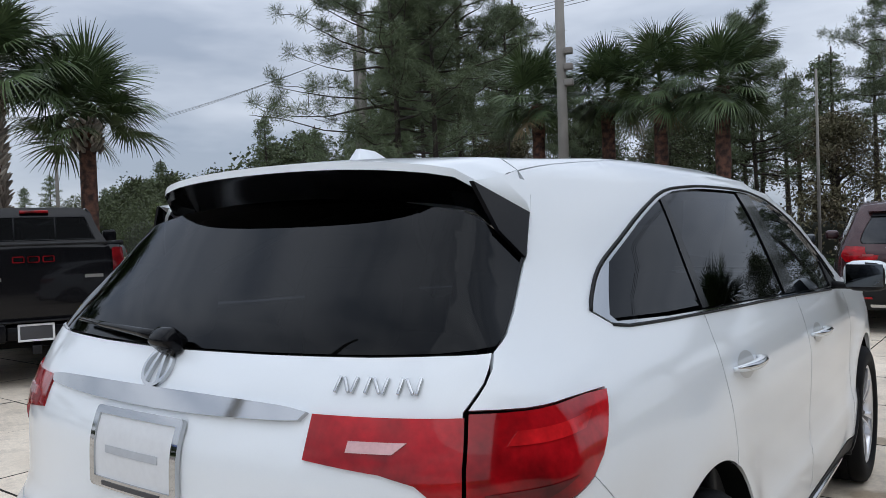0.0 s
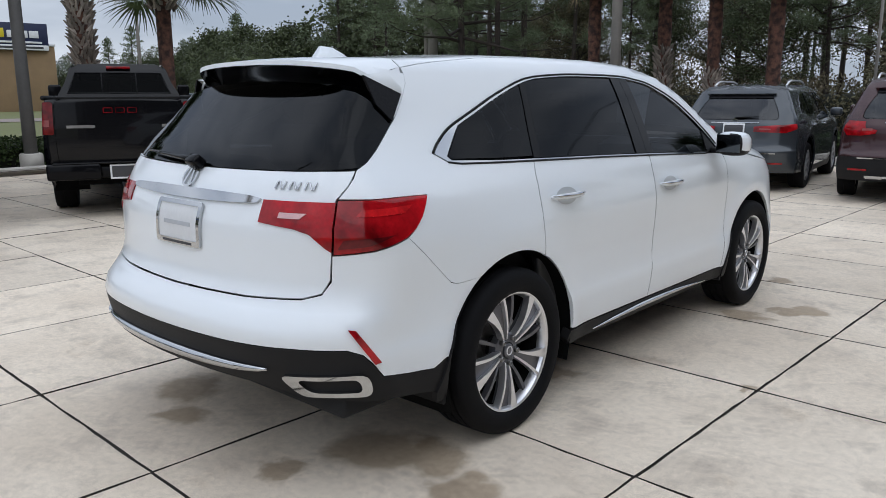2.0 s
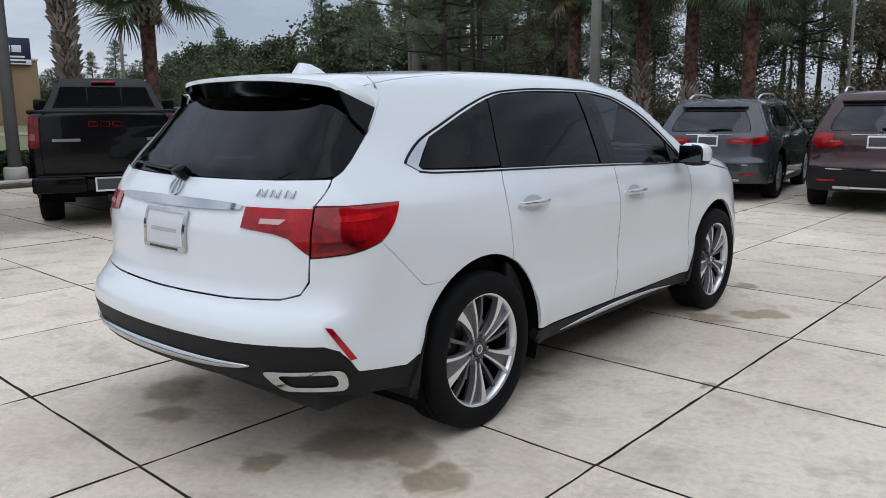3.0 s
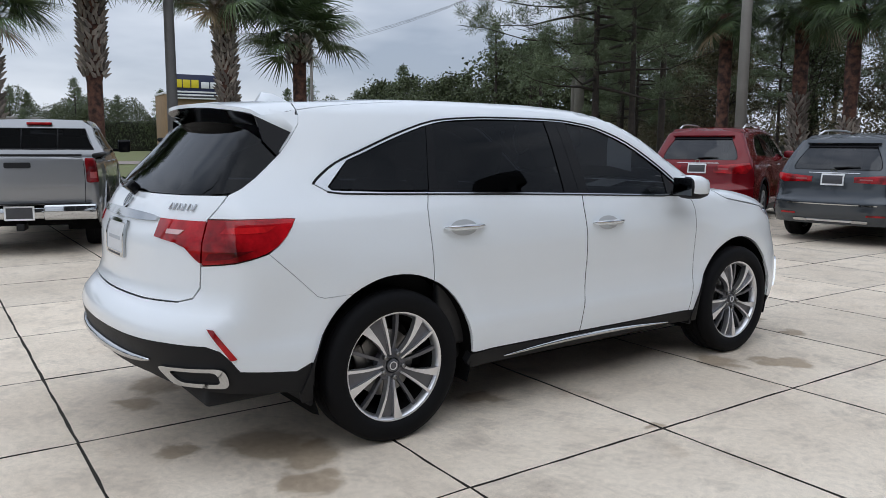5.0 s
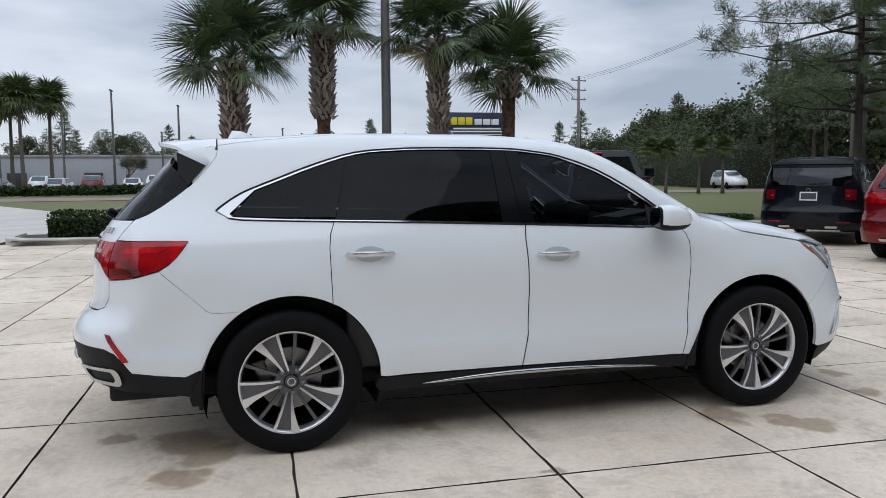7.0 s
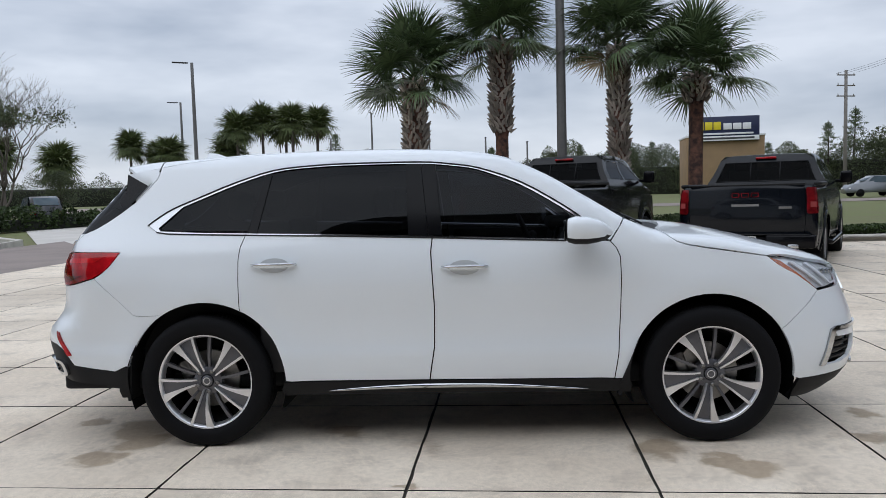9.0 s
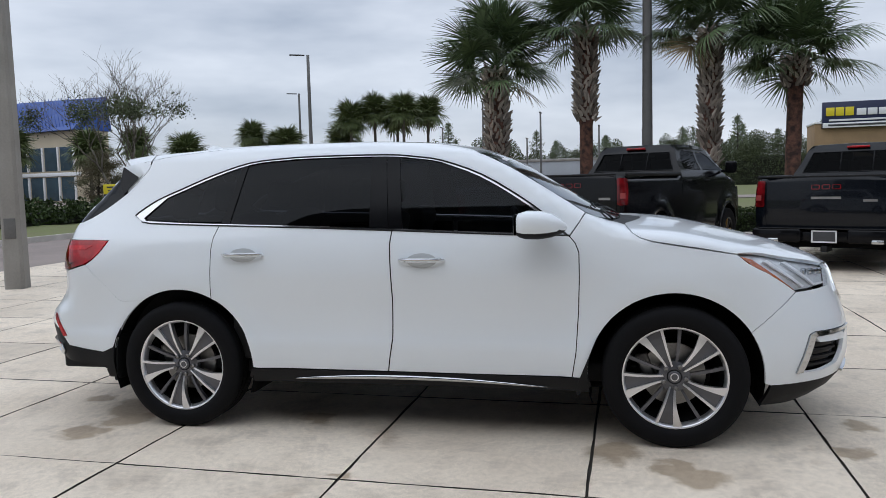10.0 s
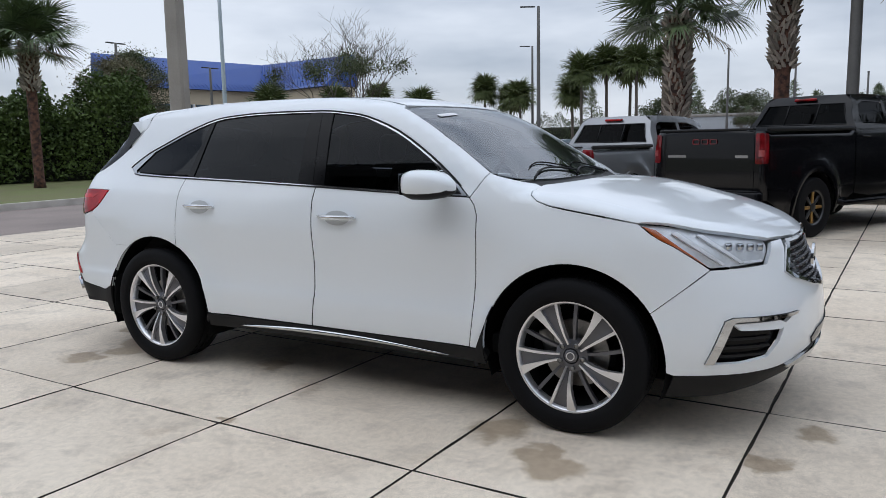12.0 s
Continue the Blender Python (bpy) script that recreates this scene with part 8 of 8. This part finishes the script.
# square concrete pole by the drive
cp = thing("concrete_pole", "thick weathered concrete pole beside the drive", "pole", at=pose(-4.85, -7.55, 0, 0, 0, 20))
bm = bmesh.new()
v = []
for z, a in ((-0.05, 0.145), (0.0, 0.145), (11.5, 0.085)):
    c = a * 0.72
    v.append([bm.verts.new((x, y, z)) for x, y in ((a, -c), (a, c), (c, a), (-c, a), (-a, c), (-a, -c), (-c, -a), (c, -a))])
for i in range(2):
    for j in range(8):
        bm.faces.new((v[i][j], v[i][(j + 1) % 8], v[i + 1][(j + 1) % 8], v[i + 1][j]))
bm.faces.new(v[2])
part("shaft", bm, POLECONC, cp)
part("cover_plate", box(0.02, 0.16, 0.3, 0.005, pose(0.142, 0, 0.9)), POLEGREY, cp)


def utility_pole(x, y, height, r, arms, label, mat=None, gear=False):
    p = thing("utility_pole", label, "pole", "utility poles", at=pose(x, y, 0, 0, 0, 15))
    part("shaft", tube([(0, 0, height * t) for t in (0, 0.5, 1)], [r, r * 0.85, r * 0.68], 12), mat or POLEWOOD, p)
    for k in range(arms):
        arm = part("cross_arm", box(0.10, 2.2, 0.12, 0.01, pose(0, 0, height - 0.5 - 1.1 * k)), POLEWOOD, p)
        for o in (-0.95, 0.0, 0.95):
            part("insulator", tube([(0, o, height - 0.44 - 1.1 * k), (0, o, height - 0.25 - 1.1 * k)], [0.05, 0.04], 8), POLECONC, arm)
    if gear:
        for z in (5.2, 5.6, 6.0):
            part("meter_box", box(0.22, 0.18, 0.16, 0.02, pose(0.2, -0.05, z)), POLECONC, p)
    return p


utility_pole(-7.43, 14.41, 10.5, 0.15, 0, "grey pole with small boxes near its top", POLECONC, True)
utility_pole(-28.7, 30.75, 14.5, 0.32, 1, "thick weathered utility pole before the wood")
utility_pole(-29.6, 31.2, 13.0, 0.18, 0, "second slim pole beside a thick one")
utility_pole(-79, 38.5, 13.0, 0.22, 3, "far utility pole with cross arms")
utility_pole(22.0, 24.5, 14.5, 0.25, 1, "weathered utility pole before the wood")
utility_pole(-2.2, 18.5, 5.4, 0.045, 0, "slim pale pole at the edge of the wood", POLECONC)
for k, o in enumerate((-0.95, 0.0, 0.95)):
    pts = []
    a, b, c = Vector((-79 + 0.25 * o, 38.5 + o, 12.7)), Vector((-28.7 + 0.25 * o, 30.75 + o, 12.6 + 0.5 * o)), Vector((22 + 0.25 * o, 24.5 + o, 12.6 + 0.5 * o))
    for s, e in ((a, b), (b, c)):
        for i in range(12):
            t = i / 12
            pts.append(s.lerp(e, t) + Vector((0, 0, -1.3 * 4 * t * (1 - t) * 0.6)))
    w = part("power_line", tube(pts + [c], 0.013, 5), POLEDARK)
    tagged(w, "thin black overhead power line", "cable", "power lines")
# far sign building: tan brick with a dark board
TAN = material("tan_brick", (0.30, 0.20, 0.11), rough=0.9, vary=0.15, scale=0.8, fine=12)
NAVY = material("navy_sign_face", (0.012, 0.018, 0.060), rough=0.4, vary=0.1)
YELLOW = material("yellow_sign_paint", (0.70, 0.56, 0.02), rough=0.5, vary=0.05)
SIGNWHITE = material("sign_white", (0.75, 0.75, 0.75), rough=0.5, vary=0.05)
sb = thing("sign_building", "tan brick store front with a navy and yellow sign board", "building", at=pose(-92, 29.5, 0, 0, 0, -6))
part("wall", box(6, 9.0, 7.2, 0.05, pose(-0.5, 0, 3.5)), TAN, sb)
part("coping", box(6.2, 9.2, 0.25, 0.04, pose(-0.5, 0, 7.2)), SIGNWHITE, sb)
board = part("sign_board", box(0.5, 7.6, 2.9, 0.04, pose(2.7, 0, 8.0)), NAVY, sb)
part("base_strip", box(0.12, 7.5, 0.55, 0.01, pose(3.0, 0, 6.85)), SIGNWHITE, board)
for i in range(3):
    part("logo_bar", box(0.12, 0.85, 0.95, 0.03, pose(3.0, -3.0 + 0.98 * i, 8.35)), YELLOW, board)
for i in range(3):
    part("logo_bar", box(0.12, 0.95, 0.75, 0.03, pose(3.0, 0.15 + 1.1 * i, 8.25)), SIGNWHITE, board)
part("text_bar", box(0.1, 6.2, 0.2, 0.01, pose(3.02, 0, 7.4)), SIGNWHITE, board)
part("text_bar", box(0.1, 6.4, 0.22, 0.01, pose(3.03, 0, 6.85)), PLATEINK, board)
# long low grey store beyond the car park
GREYWALL = material("grey_metal_wall", (0.34, 0.36, 0.38), rough=0.7, vary=0.08, scale=0.3, fine=4)
lw = thing("warehouse", "long low grey building beyond the car park", "building", at=pose(-150, -12, 0))
part("wall", box(20, 64, 5.2, 0.1, pose(0, 0, 2.5)), GREYWALL, lw)
part("roof_edge", box(20.4, 64.4, 0.5, 0.1, pose(0, 0, 5.2)), POLECONC, lw)
for i in range(5):
    part("door", box(0.2, 3.0, 2.4, 0.02, pose(10.05, -24 + 12 * i, 1.2)), POLEDARK, lw)
# showroom with a blue metal roof
BLUEROOF = material("blue_metal_roof", (0.022, 0.075, 0.30), rough=0.45, vary=0.06, scale=0.3, fine=6)
CREAM = material("cream_stucco", (0.52, 0.44, 0.32), rough=0.85, vary=0.06, scale=0.5, fine=10)
SHOPGLASS = material("blue_grey_shop_glass", (0.05, 0.08, 0.10), rough=0.08, vary=0.2, scale=0.4, fine=2)
sr_ = thing("showroom", "cream two-storey showroom with a steep blue metal roof", "building")
spot = lambda az, d: Vector((4.3 + d * math.cos(radians(az)), 2.6 + d * math.sin(radians(az)), 0))
CORNER, LEFT_END, RIGHT_END = spot(-137.6, 132), spot(-127.5, 118), spot(-142.3, 118)
IN = (Vector((4.3, 2.6, 0)) - CORNER).normalized()
for a_, b_ in ((LEFT_END, CORNER), (CORNER, RIGHT_END)):
    t_ = (b_ - a_).normalized()
    n_ = Vector((t_.y, -t_.x, 0))
    if n_.dot(Vector((4.3, 2.6, 0)) - a_) < 0:
        n_ = -n_
    L_ = (b_ - a_).length
    turn = math.degrees(math.atan2(t_.y, t_.x))
    mid = (a_ + b_) / 2
    up = Vector((0, 0, 1))
    eave, ridge = 10.0, 14.9
    na, nb = (n_, IN) if b_ == CORNER else (IN, n_)
    v = [a_ + na * 1.0 + up * eave, b_ + nb * 1.0 + up * eave, b_ - nb * 5 + up * ridge, a_ - na * 5 + up * ridge, b_ - nb * 5.6 + up * eave, a_ - na * 5.6 + up * eave]
    roof_ = part("roof", raw_mesh("roof", v, [(0, 1, 2, 3), (3, 2, 4, 5), (1, 4, 2), (0, 3, 5), (0, 5, 4, 1)], smooth=False), BLUEROOF, sr_)
    slope = (v[3] - v[0])
    for i in range(int(L_ / 0.7)):
        o = t_ * (0.4 + 0.7 * i) + n_ * 0.03 + up * 0.05
        part("roof_rib", tube([v[0] + o, v[3] + o], 0.05, 4), BLUEROOF, roof_)
    part("wall", box(L_ - 0.3, 5.0, eave - 0.05, 0.05, Matrix.Translation(mid - n_ * 2.6 + up * (eave / 2)) @ Matrix.Rotation(radians(turn), 4, "Z")), CREAM, sr_)
    for r_ in range(2):
        for i in range(int(L_ / 3.2)):
            at = Matrix.Translation(a_ + t_ * (1.8 + 3.2 * i) + n_ * -0.06 + up * (1.9 + 4.2 * r_)) @ Matrix.Rotation(radians(turn), 4, "Z")
            wn_ = part("window", box(2.5, 0.2, 3.3, 0.02, at), SHOPGLASS, sr_)
            part("window_frame", box(0.28, 0.34, 3.4, 0.02, at @ pose(1.5, 0, 0)), SIGNWHITE, wn_)
    part("fascia", box(L_, 0.3, 0.5, 0.02, Matrix.Translation(mid + n_ * 0.1 + up * 3.95) @ Matrix.Rotation(radians(turn), 4, "Z")), SIGNWHITE, sr_)
# small signs
ds = thing("direction_sign", "small navy and yellow drive sign on the ground", "sign", at=pose(-29.6, -23.2, 0, 0, 0, 35))
ds.scale = (0.52, 0.48, 0.66)
part("panel", box(0.3, 1.7, 2.0, 0.03, pose(0, 0, 1.0)), NAVY, ds)
part("top_panel", box(0.34, 1.75, 0.75, 0.03, pose(0.02, 0, 2.3)), YELLOW, ds)
part("text_bar", box(0.02, 1.1, 0.12, 0.0, pose(0.2, 0, 2.45)), PLATEINK, ds)
part("text_bar", box(0.02, 0.9, 0.10, 0.0, pose(0.2, 0, 2.2)), PLATEINK, ds)
ds2 = copy_thing(ds, pose(-26.7, 24.3, -0.3, 0, 0, -40))
# unseen dark building wall behind the camera, added to darken reflections and close the place
ft = thing("dealership_front", "unseen dark building wall added to darken the window reflections", "building", at=pose(14, 0, 0))
part("wall", box(3, 27, 12.0, 0.05, pose(1.5, 0, 6.0)), POLEDARK, ft)
part("fascia", box(0.4, 27.4, 1.2, 0.03, pose(-0.1, 0, 11.6)), POLEGREY, ft)
for i in range(7):
    part("column", box(0.4, 0.4, 11.0, 0.03, pose(-0.25, -12.6 + 4.2 * i, 5.5)), POLEGREY, ft)


def far_car(x, y, turn, mat, group, tall=0.0, name="car", label="small parked car far across the car park"):
    c = thing(name, label, "car", group, at=pose(x, y, 0, 0, 0, turn))
    prof = [(-2.2, 0.35), (-2.25, 0.7), (-2.15, 0.95 + tall), (-1.75, 1.35 + tall), (-1.2, 1.46 + tall), (0.1, 1.46 + tall), (0.75, 1.2 + tall * 0.8), (1.1, 0.98 + tall * 0.6), (1.9, 0.88 + tall * 0.5), (2.2, 0.7), (2.25, 0.35)]
    n = len(prof)
    bm = bmesh.new()
    L_ = [bm.verts.new((-0.88 * (0.80 if z > 1.05 + tall * 0.6 else 1), yy, z)) for yy, z in prof]
    R_ = [bm.verts.new((0.88 * (0.80 if z > 1.05 + tall * 0.6 else 1), yy, z)) for yy, z in prof]
    for i in range(n):
        bm.faces.new((L_[i], L_[(i + 1) % n], R_[(i + 1) % n], R_[i]))
    bm.faces.new(L_[::-1])
    bm.faces.new(R_)
    bmesh.ops.recalc_face_normals(bm, faces=bm.faces[:])
    bmesh.ops.bevel(bm, geom=[e for e in bm.edges if abs(e.verts[0].co.x - e.verts[1].co.x) < 0.3], offset=0.05, segments=2, affect="EDGES")
    for q in bm.faces:
        q.smooth = True
    part("body", bm, mat, c)
    zt = 1.40 + tall
    for s in (-1, 1):
        part("window", raw_mesh("w", [(s * 0.80, -1.75, 1.02 + tall * 0.6), (s * 0.80, 0.85, 1.02 + tall * 0.6), (s * 0.715, 0.2, zt), (s * 0.715, -1.3, zt), (s * 0.70, -1.75, 1.02 + tall * 0.6), (s * 0.70, 0.85, 1.02 + tall * 0.6), (s * 0.66, 0.2, zt), (s * 0.66, -1.3, zt)], [(0, 1, 2, 3), (7, 6, 5, 4), (0, 4, 5, 1), (3, 2, 6, 7)], smooth=False), SHOPGLASS, c, at=pose(s * 0.06, 0, 0))
        for yy in (-1.35, 1.4):
            part("wheel", tube([(s * 0.68, yy, 0.33), (s * 0.90, yy, 0.33)], 0.33, 16), RUBBER, c)
    part("windscreen", box(1.25, 0.85, 0.03, 0.01, pose(0, 0.62, 1.235 + tall * 0.9, -22, 0, 0)), SHOPGLASS, c)
    part("rear_window", box(1.2, 0.6, 0.03, 0.01, pose(0, -1.93, 1.18 + tall, 44, 0, 0)), SHOPGLASS, c)
    for s in (-1, 1):
        part("tail_lamp", box(0.25, 0.06, 0.14, 0.01, pose(s * 0.7, -2.22, 0.85)), RED, c)
        part("headlamp", box(0.28, 0.08, 0.12, 0.01, pose(s * 0.68, 2.18, 0.72)), SIGNWHITE, c)


FARPAINT = [paint("far_white", (0.75, 0.76, 0.77)), paint("far_silver", (0.42, 0.43, 0.45)), paint("far_black", (0.015, 0.015, 0.017)), paint("far_red", (0.16, 0.02, 0.02)), paint("far_grey", (0.15, 0.16, 0.17))]
lot = random.Random(4)
for i in range(17):
    far_car(-73.5 - 0.6 * (i % 2) - 5.0 * (i % 3 == 2), -33 + 2.75 * i + lot.uniform(-0.2, 0.2), 90 + lot.uniform(-4, 4), FARPAINT[(0, 1, 2, 0, 4, 0, 1, 3, 0)[i % 9]], "cars in the far car park", 0.25 * (i % 2))
for i in range(6):
    far_car(-41 - 3.6 * i, -48 - 2.4 * i, 60 + lot.uniform(-5, 5), FARPAINT[(1, 2, 0, 4, 1, 0)[i]], "cars by the showroom", 0.2 * (i % 2))
far_car(-60.0, 45.5, -100, FARPAINT[0], "cars on the highway", 0.3, "suv", "white SUV on the highway")
far_car(-74.0, 6.0, 180, FARPAINT[1], "cars on the highway", 0.1, "car", "silver car on the highway")
far_car(-62.0, 33.0, 182, FARPAINT[4], "cars on the highway", 0.3, "suv", "grey pickup-like SUV on the highway")
far_car(-37.0, -25.0, 130, FARPAINT[2], "cars by the drive sign", 0.3, "suv", "dark SUV beside a drive sign")
# ---------- concrete slabs of the lot, each its own piece ----------
STAINS = [(1.05, 1.08, 0.16), (1.36, 1.49, 0.14), (1.25, 1.38, 0.10), (0.46, 2.43, 0.12), (0.88, 2.30, 0.09), (1.12, -1.95, 0.13), (0.62, -1.92, 0.22), (0.85, -1.80, 0.16), (0.45, -2.33, 0.10), (-0.62, -2.1, 0.20), (-0.35, -2.3, 0.14), (0.70, -0.66, 0.13), (1.54, -0.22, 0.06)]


def add_stains(mat):
    """Dark brown oil and water marks, each with a ragged outline."""
    nt = mat.node_tree
    b = nt.nodes["Principled BSDF"]
    src = b.inputs["Base Color"].links[0].from_socket
    geo, n = nt.nodes.new("ShaderNodeNewGeometry"), nt.nodes.new("ShaderNodeTexNoise")
    n.inputs["Scale"].default_value, n.inputs["Detail"].default_value = 5.0, 6
    nt.links.new(geo.outputs["Position"], n.inputs["Vector"])
    jit = nt.nodes.new("ShaderNodeVectorMath")
    jit.operation = "MULTIPLY_ADD"
    jit.inputs[1].default_value = (0.34, 0.34, 0.0)
    nt.links.new(n.outputs["Color"], jit.inputs[0])
    nt.links.new(geo.outputs["Position"], jit.inputs[2])
    total = None
    for x, y, r in STAINS:
        d, m = nt.nodes.new("ShaderNodeVectorMath"), nt.nodes.new("ShaderNodeMapRange")
        d.operation = "DISTANCE"
        d.inputs[1].default_value = (x + 0.17, y + 0.17, 0)
        m.inputs["From Min"].default_value, m.inputs["From Max"].default_value = r * 0.70, r * 1.12
        m.inputs["To Min"].default_value, m.inputs["To Max"].default_value = 1.0, 0.0
        nt.links.new(jit.outputs[0], d.inputs[0])
        nt.links.new(d.outputs["Value"], m.inputs["Value"])
        if total is None:
            total = m.outputs[0]
        else:
            mx = nt.nodes.new("ShaderNodeMath")
            mx.operation = "MAXIMUM"
            nt.links.new(total, mx.inputs[0])
            nt.links.new(m.outputs[0], mx.inputs[1])
            total = mx.outputs[0]
    mix = nt.nodes.new("ShaderNodeMix")
    mix.data_type, mix.blend_type = "RGBA", "MULTIPLY"
    mix.inputs[7].default_value = (0.58, 0.53, 0.47, 1)
    nt.links.new(total, mix.inputs[0])
    nt.links.new(src, mix.inputs[6])
    nt.links.new(mix.outputs[2], b.inputs["Base Color"])


add_stains(CONCRETE)
paving = thing("pavement", "worn pale concrete slabs with dark joints and stains", "pavement", kind="structure")
part("joint_bed", plane(-13.3, -9.5, 6.0, 13.8, -0.012), JOINT, paving)
tilt = Matrix.Rotation(radians(-1.9), 4, "Z")
ys = [-9.96, -8.75, -7.54, -6.33, -5.11, -3.90, -2.676, -1.387, -0.157, 1.02, 2.22] + [2.22 + 1.21 * i for i in range(1, 11)]
xs = [4.05, 2.83, 1.617, 0.173, -1.03, -2.277] + [-2.277 - 1.235 * i for i in range(1, 10)]
slab_cache = {}


def slab_mesh(w, d, v):
    """A slab with worn, slightly ragged edges."""
    key = (round(w, 2), round(d, 2), v)
    if key not in slab_cache:
        r = random.Random(v * 7 + 1)
        ring = []
        corners = [(-w / 2, -d / 2), (w / 2, -d / 2), (w / 2, d / 2), (-w / 2, d / 2)]
        for i in range(4):
            (x0, y0), (x1, y1) = corners[i], corners[(i + 1) % 4]
            for k in range(9):
                ring.append((x0 + (x1 - x0) * k / 9, y0 + (y1 - y0) * k / 9))
        bm = bmesh.new()
        top, low = [], []
        for x, y in ring:
            g = 0.0045 + r.uniform(-0.003, 0.003)
            sx, sy = (w / 2 - g) / (w / 2), (d / 2 - g) / (d / 2)
            low.append(bm.verts.new((x * sx, y * sy, -0.016)))
            e = 0.001 + r.uniform(0, 0.004)
            top.append(bm.verts.new((x * (sx - 2 * e / w), y * (sy - 2 * e / d), 0.0)))
        bm.faces.new(top)
        for i in range(36):
            bm.faces.new((low[i], low[(i + 1) % 36], top[(i + 1) % 36], top[i]))
        me = bpy.data.meshes.new("slab")
        bm.to_mesh(me)
        bm.free()
        me.materials.append(CONCRETE)
        me.materials.append(JOINT)
        for q in me.polygons:
            q.material_index = 0 if len(q.vertices) > 4 else 1
        slab_cache[key] = me
    return slab_cache[key]


sl = random.Random(3)
for i in range(len(xs) - 1):
    for j in range(len(ys) - 1):
        w, d = xs[i] - xs[i + 1], ys[j + 1] - ys[j]
        cx, cy = (xs[i] + xs[i + 1]) / 2, (ys[j] + ys[j + 1]) / 2
        p = tilt @ Vector((cx, cy, 0))
        if -13.0 < p.x and -9.5 < p.y < 13.6:
            part("slab", slab_mesh(w, d, (i * 3 + j) % 4), CONCRETE, paving, at=Matrix.Translation((p.x, p.y, sl.uniform(-0.0015, 0.0015))) @ tilt)
sheet("forecourt", [(3.9, -9.4), (30, -9.4), (30, 14), (4.4, 14)], -0.004, CONCRETE, "worn concrete of the wider forecourt", "pavement")
